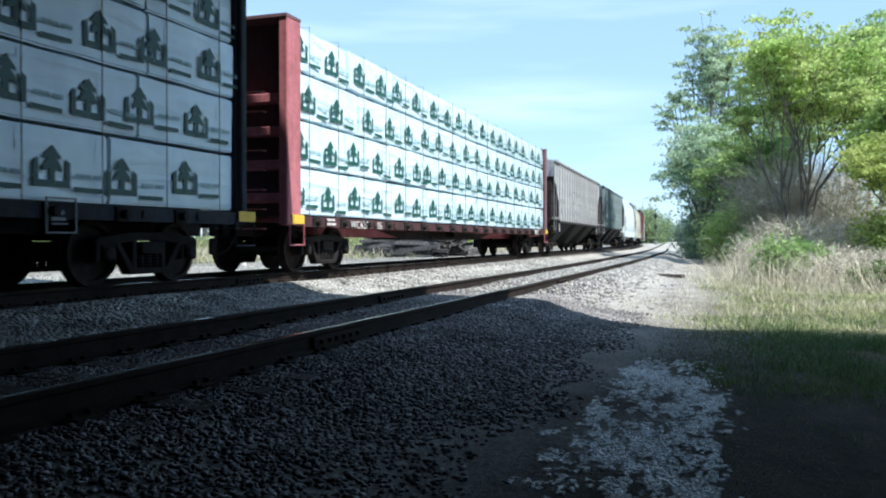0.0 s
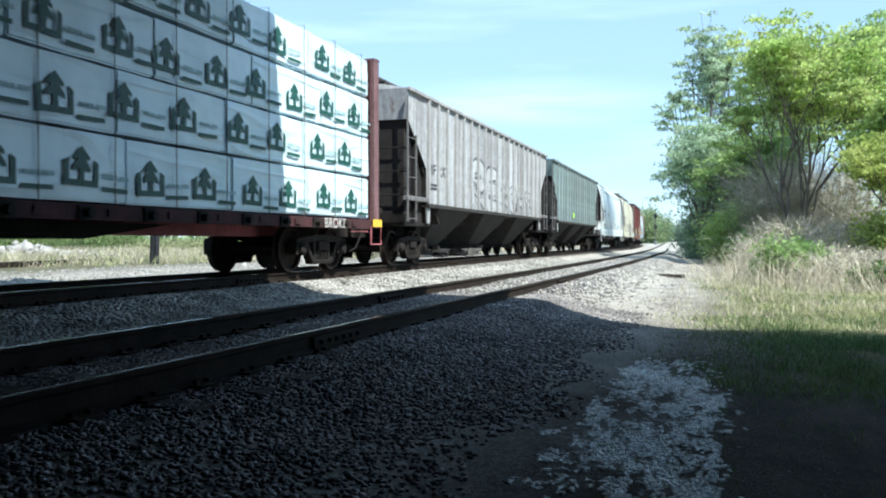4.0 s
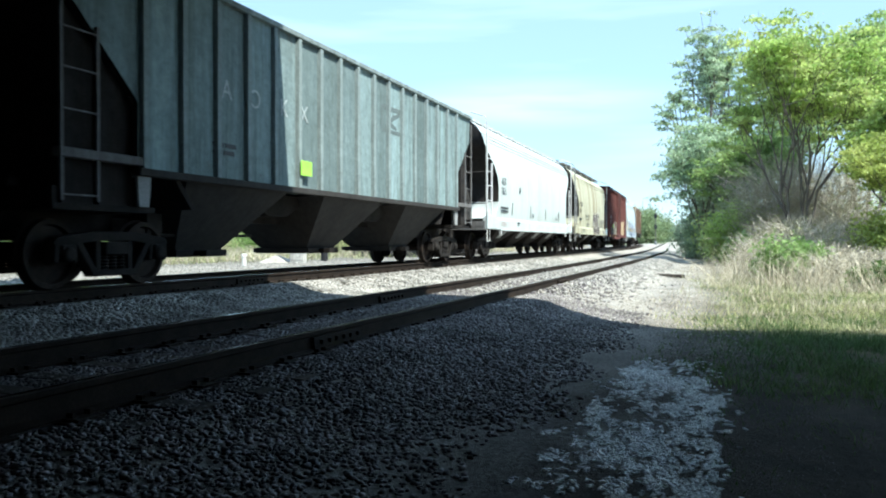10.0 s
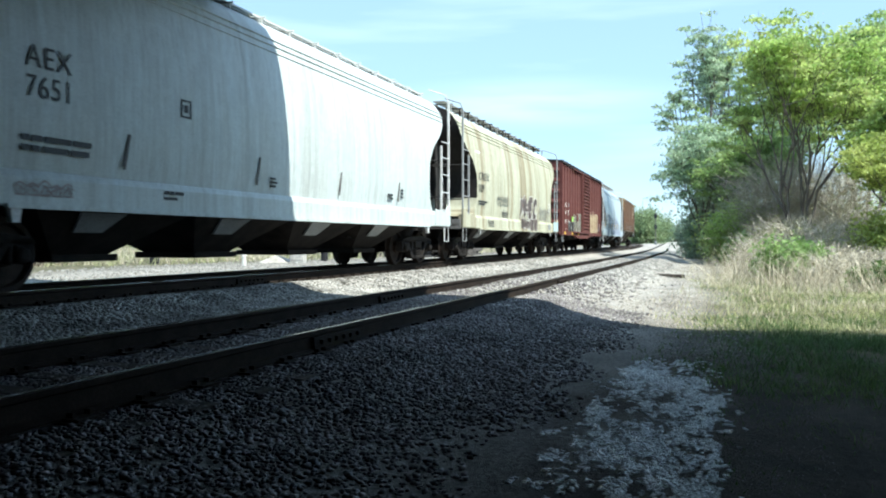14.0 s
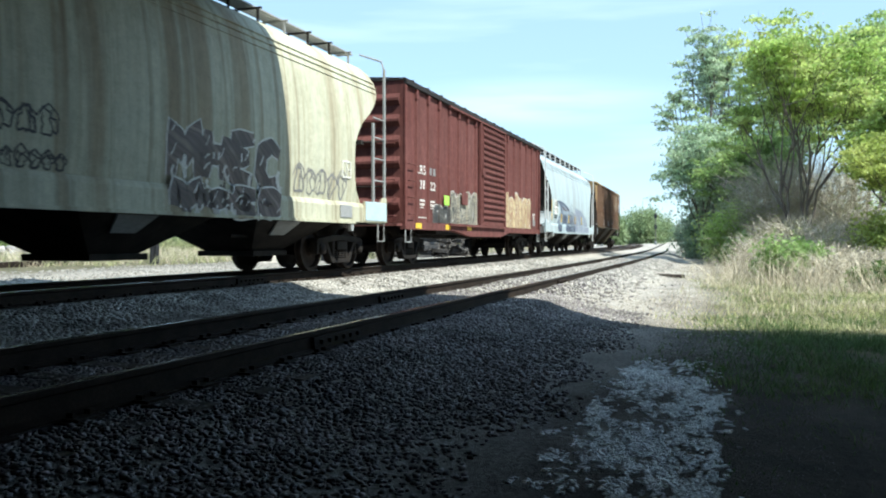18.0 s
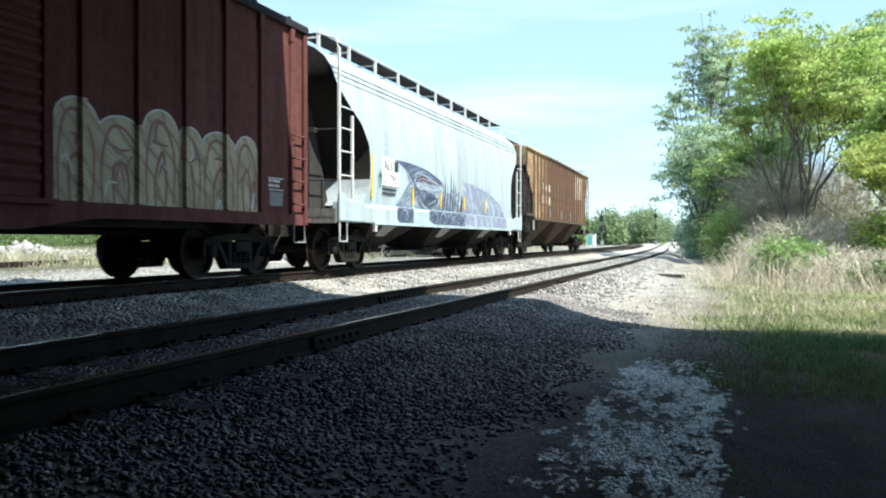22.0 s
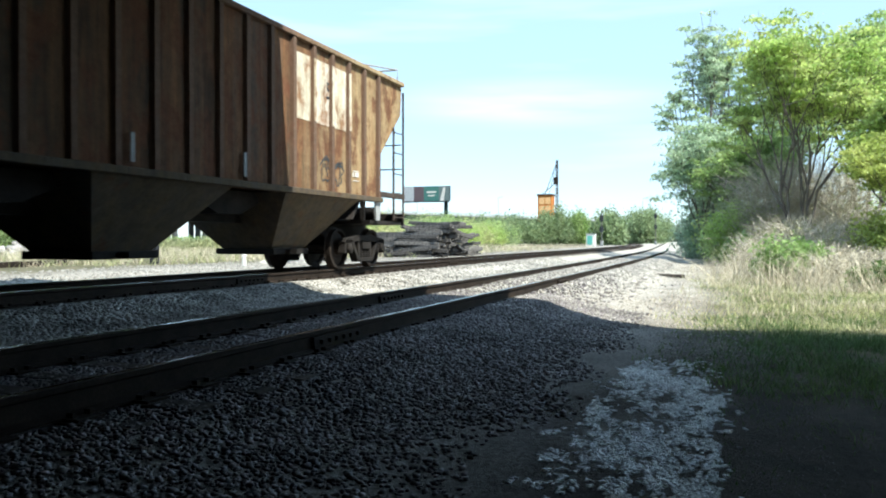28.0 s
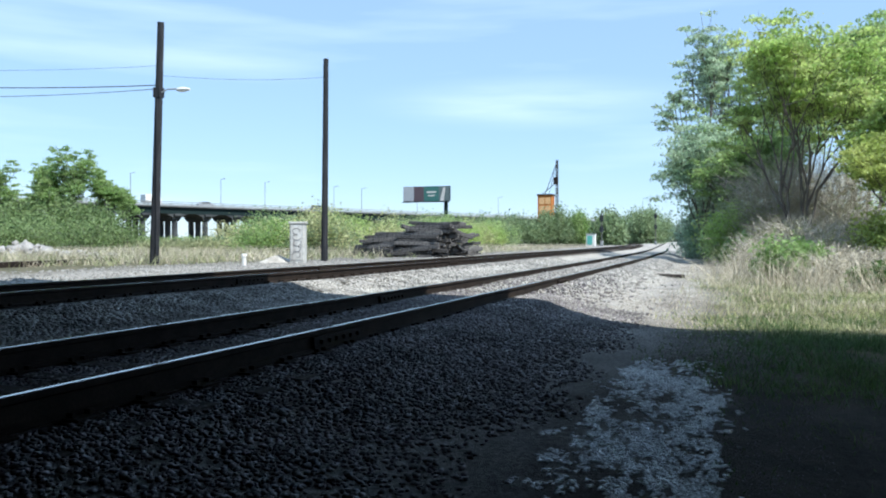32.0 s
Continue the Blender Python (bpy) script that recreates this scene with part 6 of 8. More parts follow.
# the last car's end stencil
part("end_patch", flipped(box(B(), -LI - 0.008, -LI + 0.1, -1.0, -0.45, 3.85, 4.2)), PATCHWHITE, hop_i)
bm = B()
for k, w in enumerate((0.12, 0.12, 0.12)):
    box(bm, -LI - 0.014, -LI - 0.006, -0.95 + 0.16 * k, -0.95 + 0.16 * k + w, 4.04, 4.14)
part("end_print", flipped(bm), STENCIL_DARK, hop_i)

# ---------------- tracks ----------------
RAIL_PROF = [(-0.034, -0.007), (-0.029, -0.0025), (-0.016, 0.0), (0.016, 0.0), (0.029, -0.0025), (0.034, -0.007), (0.034, -0.036), (0.009, -0.05), (0.009, -0.145), (0.07, -0.162), (0.07, -0.175), (-0.07, -0.175), (-0.07, -0.162), (-0.009, -0.145), (-0.009, -0.05), (-0.034, -0.036)]


def side_of(line, x, off):
    y, s = line(x)
    k = 1 / math.hypot(1, s)
    return x - off * s * k, y + off * k


def rail(line, z, off, x0, x1, parent):
    bm = B()
    xs = spread([x0, -8, 60, x1], [8.0, 1.0, 6.0])
    rings = []
    for x in xs:
        ring = []
        for dy, dz in RAIL_PROF:
            px, py = side_of(line, x, off + dy)
            ring.append((px, py, z + dz))
        rings.append(ring)
    loft(bm, rings)
    flipped(bm)
    for f in bm.faces:
        f.material_index = 1 if f.normal.z > 0.9 and f.calc_center_median().z > z - 0.0008 else 0
    me = mesh_of("rail", bm, RAIL)
    me.materials.append(RAILTOP)
    return part("rail", me, RAIL, parent, "rust-brown steel rail with polished head")


def make_tie():
    bm = B()
    box(bm, -0.115, 0.115, -1.3, 1.3, -0.19, 0.0)
    return mesh_of("tie", soften(bm, 0.012), TIE)


def make_plate():
    bm = B()
    box(bm, -0.1, 0.1, -0.17, 0.17, 0.0, 0.014)
    for sx in (-0.06, 0.06):
        for sy in (-0.09, 0.09):
            box(bm, sx - 0.014, sx + 0.014, sy - 0.02, sy + 0.02, 0.014, 0.04)
    return mesh_of("tie_plate", flipped(bm), RAIL)


def make_joint():
    bm = B()
    for s in (-1, 1):
        prism_x(bm, [(s * 0.012, -0.05), (s * 0.04, -0.052), (s * 0.045, -0.09), (s * 0.055, -0.155), (s * 0.012, -0.145)], -0.46, 0.46)
        for x in (-0.35, -0.2, -0.07, 0.07, 0.2, 0.35):
            box(bm, x - 0.018, x + 0.018, s * 0.042, s * 0.075, -0.115, -0.08)
    return mesh_of("joint_bar", flipped(bm), RAIL)


TIE_ME, PLATE_ME, JOINT_ME = make_tie(), make_plate(), make_joint()


def build_track(name, line, z, label, joints):
    tr = thing(name, label, "railway track", kind="structure")
    rng = random.Random(len(name))
    for s in (-1, 1):
        rail(line, z, s * GAUGE / 2, -200, 330, tr)
    for off, x in joints:
        px, py = side_of(line, x, off)
        j = part("joint_bar", JOINT_ME, RAIL, tr)
        j.matrix_basis = pose(px, py, z, 0, 0, math.degrees(math.atan(line(x)[1])))
    x = -3.0
    while x < 72:
        y, s = line(x)
        a = math.degrees(math.atan(s))
        t = part("tie", TIE_ME, TIE, tr)
        t.matrix_basis = pose(x, y + rng.uniform(-0.05, 0.05), z - 0.178 + rng.uniform(-0.012, 0.0), 0, 0, a + rng.uniform(-1.5, 1.5))
        if x < 30:
            for o in (-1, 1):
                px, py = side_of(line, x, o * GAUGE / 2)
                q = part("tie_plate", PLATE_ME, RAIL, tr)
                q.matrix_basis = pose(px, py, z - 0.178, 0, 0, a)
        x += 0.53 + rng.uniform(-0.03, 0.03)
    bm = B()
    behind = list(np.arange(-199.5, -3.4, 0.55))
    while x < 200 or behind:
        if x >= 200:
            x = behind.pop()
            y, s = line(x)
            box(bm, -0.115, 0.115, -1.3, 1.3, -0.19, 0.0, pose(x, y, z - 0.18, 0, 0, math.degrees(math.atan(s))))
            x = 200
            continue
        y, s = line(x)
        box(bm, -0.115, 0.115, -1.3, 1.3, -0.19, 0.0, pose(x, y, z - 0.18, 0, 0, math.degrees(math.atan(s))))
        x += 0.55
    tagged(part("far_ties", flipped(bm), TIE, tr), kind="stuff")


build_track("siding_track", siding, 0.0, "rusty siding track on grey ballast", [(-GAUGE / 2, 6.45), (GAUGE / 2, 11.25), (-GAUGE / 2, 16.8), (GAUGE / 2, 22.8), (-GAUGE / 2, 28.0), (GAUGE / 2, 34.0)])
build_track("main_track", main_line, ZM, "main railway track on grey ballast", [(-GAUGE / 2, 13.0), (GAUGE / 2, 19.0), (-GAUGE / 2, 25.0)])

# ---------------- the road bridge overhead, whose shade lies over the near ground ----------------
BRIDGE = mat("dark_bridge_concrete", (0.045, 0.043, 0.04), (0.075, 0.072, 0.067), 0.6, 0.9, 0, 12, 0.2, 0.01)
bridge = thing("overhead_road_bridge", "concrete road bridge spanning the tracks overhead", "bridge", kind="structure")
EDGE_Y, EDGE_X = [-30, -7.8, -6.4, -5.5, -4.7, -4.1, -3.3, 3, 11.2], [12.5, 9.8, 9.35, 9.12, 9.25, 9.5, 9.9, 11.4, 13.35]


def EDGE(y):
    return float(np.interp(y, EDGE_Y, EDGE_X))


def slab(ys, back, z0, z1, name):
    bm = B()
    loft(bm, [[(EDGE(y), y, z0), (EDGE(y), y, z1), (EDGE(y) - back, y, z1), (EDGE(y) - back, y, z0)] for y in ys])
    return part(name, flipped(bm), BRIDGE, bridge)


# deck reaches 130 m back, unseen, to block fill light from behind
slab(EDGE_Y, 130, 5.6, 7.2, "deck")
slab(EDGE_Y, 0.35, 7.2, 8.1, "parapet")
for k in range(12):
    bm = B()
    loft(bm, [[(EDGE(y) - 1.2 - 7 * k, y, 5.6), (EDGE(y) - 1.2 - 7 * k, y, 5.35), (EDGE(y) - 1.7 - 7 * k, y, 5.35), (EDGE(y) - 1.7 - 7 * k, y, 5.6)] for y in (-5, 11.05)])
    part("girder", flipped(bm), BRIDGE, bridge)
# side walls out of view, added to keep skylight from under the deck
for y0, y1, x1 in ((-6, -5, 8.9), (11.05, 11.9, 9.6)):
    part("shade_wall", flipped(box(B(), -118, x1, y0, y1, -1, 5.6)), BRIDGE, bridge)


# ---------------- loose stone, grass and leaves in bulk ----------------
def bulk_mesh(name, verts, nv, faces, material):
    """verts: (n, nv, 3); faces: a list of index tuples, all of one length, used for every piece."""
    n = len(verts)
    f = np.array(faces)
    idx = (np.arange(n)[:, None, None] * nv + f[None]).reshape(-1)
    me = bpy.data.meshes.new(name)
    me.vertices.add(n * nv)
    me.vertices.foreach_set("co", np.asarray(verts, dtype=np.float32).ravel())
    me.loops.add(len(idx))
    me.loops.foreach_set("vertex_index", idx.astype(np.int32))
    me.polygons.add(n * len(f))
    me.polygons.foreach_set("loop_start", np.arange(0, len(idx), f.shape[1], dtype=np.int32))
    me.update(calc_edges=True)
    me.materials.append(material)
    return me


CUBE_V = np.array([(x, y, z) for z in (-1, 1) for x, y in ((-1, -1), (1, -1), (1, 1), (-1, 1))], dtype=float)
CUBE_F = [(3, 2, 1, 0), (4, 5, 6, 7), (0, 1, 5, 4), (1, 2, 6, 5), (2, 3, 7, 6), (3, 0, 4, 7)]


OCTA_V = np.array([(1, 0, 0), (-1, 0, 0), (0, 1, 0), (0, -1, 0), (0, 0, 1), (0, 0, -1)], dtype=float) * 1.35
OCTA_F = [(0, 2, 4), (2, 1, 4), (1, 3, 4), (3, 0, 4), (2, 0, 5), (1, 2, 5), (3, 1, 5), (0, 3, 5)]


def turns(rng, n):
    q = rng.normal(size=(n, 4))
    q /= np.linalg.norm(q, axis=1)[:, None]
    w, x, y, z = q.T
    return np.stack([np.stack([1 - 2 * (y * y + z * z), 2 * (x * y - z * w), 2 * (x * z + y * w)], 1),
                     np.stack([2 * (x * y + z * w), 1 - 2 * (x * x + z * z), 2 * (y * z - x * w)], 1),
                     np.stack([2 * (x * z - y * w), 2 * (y * z + x * w), 1 - 2 * (x * x + y * y)], 1)], 1)


def stones(name, pts, size, material, rng, squash=1.0, blocky=False):
    """Crushed stones: jittered eight-sided pieces, or six-sided blocks."""
    n = len(pts)
    shape, faces = (CUBE_V, CUBE_F) if blocky else (OCTA_V, OCTA_F)
    v = shape[None] + 0.42 * rng.uniform(-1, 1, (n, len(shape), 3))
    v *= size[:, None, None] * rng.uniform(0.55, 1.0, (n, 1, 3))
    v = np.einsum("nij,nkj->nki", turns(rng, n), v)
    v[:, :, 2] *= squash
    return bulk_mesh(name, v + pts[:, None, :], len(shape), faces, material)


def scatter(rng, n, x0, x1, u0, u1, dense=None):
    """Points on the ground by distance and by offset from the siding."""
    x = rng.uniform(x0, x1, n)
    u = rng.uniform(u0, u1, n)
    y = np.array([siding(a)[0] for a in x]) + u
    keep = ((y < x * 1.16 + 1.5) | (x < 1.6)) & (np.abs(np.abs(u) - GAUGE / 2) > 0.085) & ((y > -0.18 * x - 1.0) | (x < 1.6))
    m = y - np.array([main_line(a)[0] for a in x])
    keep &= np.abs(np.abs(m) - GAUGE / 2) > 0.085
    if dense is not None:
        keep &= dense(x, y, u, rng.random(n))
    x, y = x[keep], y[keep]
    return np.stack([x, y, [ground_z(a, b) for a, b in zip(x, y)]], 1)


rng = np.random.default_rng(7)
def by_bed(name, pts, sizes, lift):
    """Old stained stone round the siding, fresh limestone on the main track's shoulder and, for sunlight, farther out.
    """
    u = pts[:, 1] - np.array([siding(a)[0] for a in pts[:, 0]])
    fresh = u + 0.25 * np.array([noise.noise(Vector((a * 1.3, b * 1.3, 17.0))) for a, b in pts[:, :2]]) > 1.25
    inner = np.abs(pts[:, 1] - np.array([main_line(a)[0] for a in pts[:, 0]])) < 1.2
    pts, sizes, fresh, u = pts[~inner], sizes[~inner], fresh[~inner], u[~inner]
    # more pale stones with distance, standing in for sunlit ballast past the bridge
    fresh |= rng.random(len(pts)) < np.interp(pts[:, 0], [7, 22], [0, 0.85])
    for label, k, material in (("crushed grey ballast stones", ~fresh, BALLAST), ("pale crushed limestone ballast, thicker where the sun falls", fresh, PALESTONE)):
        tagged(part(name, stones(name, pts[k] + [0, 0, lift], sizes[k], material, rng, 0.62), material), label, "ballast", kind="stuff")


near = scatter(rng, 135000, 1.6, 13.5, -4.0, 4.6, lambda x, y, u, r: (r < np.where(u > 0.9, 0.2, 1)) & (r < np.clip((u + 2.95) * 1.1 + 0.5 * np.array([noise.noise(Vector((a * 0.8, b * 0.8, 3.0))) for a, b in zip(x, y)]), 0.0, 1)))
by_bed("ballast_near", near, rng.uniform(0.008, 0.024, len(near)) * np.interp(near[:, 0], [2, 8], [1.0, 1.3]), 0.006)
shoulder = scatter(rng, 34000, 1.6, 15.0, 0.8, 4.1)
by_bed("ballast_shoulder", shoulder, rng.uniform(0.018, 0.042, len(shoulder)), 0.008)
back = scatter(rng, 13000, -14, 1.6, -2.6, 6.6, lambda x, y, u, r: (r < np.clip((u + 2.6) * 1.2, 0, 1)))
tagged(part("ballast_behind", stones("ballast_behind", back + [0, 0, 0.008], rng.uniform(0.015, 0.035, len(back)), BALLAST, rng), BALLAST),
       "crushed grey ballast stones", "ballast", kind="stuff")
mid = scatter(rng, 34000, 13, 40, -3.2, 8.0, lambda x, y, u, r: r < np.clip((u + 2.3) * 1.2, 0.03, 1))
by_bed("ballast_far", mid, rng.uniform(0.02, 0.045, len(mid)), 0.01)
PATHSTONE = mat("path_gravel_stone", (0.27, 0.25, 0.215), (0.52, 0.49, 0.43), 1.5, 0.85, 0, 50, 0.3, 0.004, island=0.3)
YARDSTONE = mat("dusty_yard_stone", (0.2, 0.195, 0.18), (0.36, 0.35, 0.32), 1.5, 0.85, 0, 50, 0.3, 0.004, island=0.3)
PALE = mat("pale_crushed_limestone", (0.68, 0.7, 0.72), (0.82, 0.83, 0.84), 2.0, 0.15, 0, 50, 0.3, 0.004, island=0.35)


def pale_patch(x, y, u, r):
    c = 0.54
    w = np.where(x < 7, 0.43, 0.35)
    n = np.array([0.4 * noise.noise(Vector((a * 0.9, b * 1.6, 2.0))) + 0.55 * noise.noise(Vector((a * 2.6, b * 5, 4.0))) + 0.6 * noise.noise(Vector((a * 6, b * 14, 8.0))) + 0.6 * noise.noise(Vector((a * 15, b * 32, 9.0))) for a, b in zip(x, y)])
    return (np.abs(y - c) < w * (0.95 + 0.6 * n)) & (n > -0.18 + 0.42 * r)


pl = scatter(rng, 140000, 2.8, 8.5, -4.4, -2.4, pale_patch)
tagged(part("limestone_chips", stones("limestone_chips", pl + [0, 0, 0.003], rng.uniform(0.004, 0.0175, len(pl)), PALE, rng, 0.3), PALE),
       "pale crushed limestone chips on the path", "gravel", kind="stuff")


def wheel_worn(x, y, u, r):
    n = np.array([noise.noise(Vector((a * 0.35, b * 1.6, 12.0))) + 0.6 * noise.noise(Vector((a * 1.5, b * 3, 14.0))) for a, b in zip(x, y)])
    return r < np.clip(0.35 + 0.8 * n, 0.03, 1) * np.clip((u + 4.8) / 1.6, 0, 1)


pl2 = scatter(rng, 60000, 8.6, 46, -4.8, -1.7, wheel_worn)
tagged(part("path_gravel", stones("path_gravel", pl2 + [0, 0, 0.002], rng.uniform(0.008, 0.024, len(pl2)), PATHSTONE, rng, 0.45), PATHSTONE),
       "pale gravel strewn over the track-side path", "gravel", kind="stuff")
yard = scatter(rng, 20000, 12, 62, 8.0, 17.0, lambda x, y, u, r: r < 0.35 + 0.65 * np.clip((14 - u) / 4, 0, 1))
tagged(part("yard_gravel", stones("yard_gravel", yard + [0, 0, 0.005], rng.uniform(0.015, 0.055, len(yard)), YARDSTONE, rng, 0.6), YARDSTONE),
       "loose grey gravel beyond the main track", "gravel", kind="stuff")
grit = scatter(rng, 10000, 2.4, 11.5, -4.6, -1.9, lambda x, y, u, r: (x > 8.5) | (np.abs(y - 0.5) > 0.5))
tagged(part("path_grit", stones("path_grit", grit, rng.uniform(0.002, 0.007, len(grit)), BALLAST, rng, 0.6), BALLAST),
       "fine grey grit trodden into the dirt path", "grit", kind="stuff")

def blades(name, pts, height, width, lean, material, rng):
    n = len(pts)
    a = rng.uniform(0, 2 * math.pi, n)
    d = np.stack([np.cos(a), np.sin(a), np.zeros(n)], 1)
    b = rng.uniform(0, 2 * math.pi, n)
    t = np.stack([np.cos(b) * lean * height * rng.random(n), np.sin(b) * lean * height * rng.random(n), height], 1)
    v = np.stack([pts - d * width[:, None], pts + d * width[:, None], pts + t * 0.55 + d * width[:, None] * 0.7, pts + t * 0.55 - d * width[:, None] * 0.7,
                  pts + t * [1.25, 1.25, 1.0] + d * width[:, None] * 0.15, pts + t * [1.25, 1.25, 1.0] - d * width[:, None] * 0.15], 1)
    return bulk_mesh(name, v, 6, [(0, 1, 2, 3), (3, 2, 4, 5)], material)


GREENGRASS = leafy("green_grass", (0.085, 0.17, 0.035), (0.17, 0.25, 0.07), 0.35)
LUSHGRASS = leafy("lush_grass", (0.075, 0.155, 0.05), (0.14, 0.21, 0.075), 0.4)
DRYGRASS = leafy("dry_grass", (0.44, 0.39, 0.27), (0.62, 0.56, 0.43), 0.25, 0.7)
YELLOWGRASS = leafy("yellowing_grass", (0.36, 0.41, 0.16), (0.56, 0.54, 0.3), 0.4)
LIMELEAF = leafy("spring_leaves", (0.37, 0.51, 0.14), (0.52, 0.6, 0.23), 0.62)
YELLOWLEAF = leafy("yellow_green_leaves", (0.33, 0.42, 0.1), (0.44, 0.49, 0.15), 0.55)
BLUELEAF = leafy("grey_green_leaves", (0.36, 0.48, 0.31), (0.48, 0.58, 0.41), 0.6)
DARKLEAF = leafy("dark_green_leaves", (0.24, 0.37, 0.115), (0.36, 0.47, 0.19), 0.6)
OLIVELEAF = leafy("olive_new_leaves", (0.24, 0.27, 0.12), (0.36, 0.36, 0.2), 0.4)
THICKLEAF = leafy("deep_green_leaves", (0.12, 0.185, 0.06), (0.2, 0.27, 0.1), 0.35)
FARLEAF = leafy("far_leaves", (0.17, 0.25, 0.12), (0.27, 0.34, 0.17), 0.4)
HAZELEAF = leafy("hazy_distant_leaves", (0.22, 0.3, 0.22), (0.3, 0.37, 0.27), 0.4)
TWIG = mat("grey_brown_twigs", (0.36, 0.33, 0.27), (0.56, 0.52, 0.43), 1.5, 0.9, 0, 20, 0.2, 0.005, island=0.3)


def plant_pts(rng, n, x0, x1, y_lo, y_hi, keep=None):
    x = rng.uniform(x0, x1, n)
    f = rng.random(n)
    lo, hi = y_lo(x), y_hi(x)
    y = lo + (hi - lo) * f
    if keep is not None:
        k = keep(x, y, rng.random(n))
        x, y = x[k], y[k]
    return np.stack([x, y, [ground_z(a, b) - 0.01 for a, b in zip(x, y)]], 1)


def tufty(x, y, r, s=0.6, cut=0.0):
    n = np.array([noise.noise(Vector((a * s, b * s, 9.0))) for a, b in zip(x, y)])
    return r < np.clip(0.5 + 1.4 * (n - cut), 0.03, 1)


def ragged(x, y, r, edge, soft, s=0.6, cut=0.0):
    """Tufts that thin out across an uneven edge."""
    n = np.array([noise.noise(Vector((a * 0.5, b * 0.9, 21.0))) for a, b in zip(x, y)])
    return tufty(x, y, r, s, cut) & (r * soft < edge + 0.9 * n - y)


g = plant_pts(rng, 90000, 7.0, 27, lambda x: -0.17 * x - 1.2, lambda x: 1.9 + 0.03 * (x - 8), lambda x, y, r: ragged(x, y, r, 0.8 + 0.02 * (x - 8), 3.2))
tagged(part("verge_grass", blades("verge_grass", g, rng.uniform(0.02, 0.085, len(g)), rng.uniform(0.002, 0.006, len(g)), 1.0, GREENGRASS, rng), GREENGRASS),
       "short green grass on the verge", "grass", kind="stuff")
g = plant_pts(rng, 26000, 6.6, 14, lambda x: -0.17 * x - 1.2, lambda x: 0.9 + 0.03 * (x - 8), lambda x, y, r: ragged(x, y, r, 0.35, 1.6, 0.8) & (r < (x - 6.2) * 0.45))
tagged(part("lush_grass", blades("lush_grass", g, rng.uniform(0.03, 0.11, len(g)), rng.uniform(0.003, 0.008, len(g)), 1.1, LUSHGRASS, rng), LUSHGRASS),
       "lush green grass on the verge", "grass", kind="stuff")
g = plant_pts(rng, 60000, 11.0, 30, lambda x: -0.17 * x - 1.2, lambda x: 2.1 + 0.03 * (x - 8), lambda x, y, r: ragged(x, y, r, 1.0 + 0.02 * (x - 8), 3.4, 0.9) & (r < (x - 10.2) * 0.5))
tagged(part("yellowing_grass", blades("yellowing_grass", g, rng.uniform(0.03, 0.13, len(g)), rng.uniform(0.003, 0.007, len(g)), 1.0, YELLOWGRASS, rng), YELLOWGRASS),
       "short yellowing grass on the sunny verge", "grass", kind="stuff")
g = plant_pts(rng, 6000, 3.5, 8, lambda x: -0.17 * x - 1.2, lambda x: 0.1 + 0 * x, lambda x, y, r: tufty(x, y, r, 1.2, 0.15))
tagged(part("sparse_grass", blades("sparse_grass", g, rng.uniform(0.015, 0.05, len(g)), rng.uniform(0.0012, 0.003, len(g)), 0.9, GREENGRASS, rng), GREENGRASS),
       "sparse grass blades on bare dirt", "grass", kind="stuff")
g = plant_pts(rng, 30000, 12, 50, lambda x: -0.18 * x - 1.5, lambda x: 2.3 + 0.012 * (x - 14), lambda x, y, r: ragged(x, y, r, 1.5 + 0.012 * (x - 14), 3.2, 0.5, -0.05))
hs = rng.uniform(0.12, 0.45, len(g)) * np.interp(g[:, 0], [12, 20, 27], [0.3, 0.6, 1.0])
tagged(part("dry_verge_grass", blades("dry_verge_grass", g, hs, rng.uniform(0.003, 0.008, len(g)), 0.8, DRYGRASS, rng), DRYGRASS),
       "tall straw-coloured dry grass beside the path", "dry grass", kind="stuff")
g = plant_pts(rng, 16000, 21, 46, lambda x: -0.18 * x - 2, lambda x: 1.3 + 0 * x, lambda x, y, r: ragged(x, y, r, 0.4, 1.8, 0.6, 0.02))
tagged(part("tall_dry_stalks", blades("tall_dry_stalks", g, rng.uniform(0.3, 1.15, len(g)), rng.uniform(0.004, 0.011, len(g)), 1.15, DRYGRASS, rng), DRYGRASS),
       "tall dry weed stalks", "dry grass", kind="stuff")
g = plant_pts(rng, 60000, 22, 120, lambda x: 15.5 + 0.03 * x, lambda x: x * 1.12 + 2, lambda x, y, r: tufty(x, y, r, 0.75, 0.02) & (y > 24 - 0.3 * (x - 24)))
tagged(part("dry_field_grass", blades("dry_field_grass", g, rng.uniform(0.12, 0.75, len(g)), rng.uniform(0.008, 0.02, len(g)), 1.2, DRYGRASS, rng), DRYGRASS),
       "straw-coloured dry grass across the field", "dry grass", kind="stuff")
g = plant_pts(rng, 34000, 22, 90, lambda x: 15.5 + 0.03 * x, lambda x: x * 1.12 + 2, lambda x, y, r: tufty(x, y, r, 0.5, 0.16) & (y > 22 - 0.3 * (x - 24)))
tagged(part("field_weeds", blades("field_weeds", g, rng.uniform(0.08, 0.6, len(g)), rng.uniform(0.01, 0.025, len(g)), 1.3, OLIVELEAF, rng), OLIVELEAF),
       "olive-green weeds among the dry field grass", "weeds", kind="stuff")


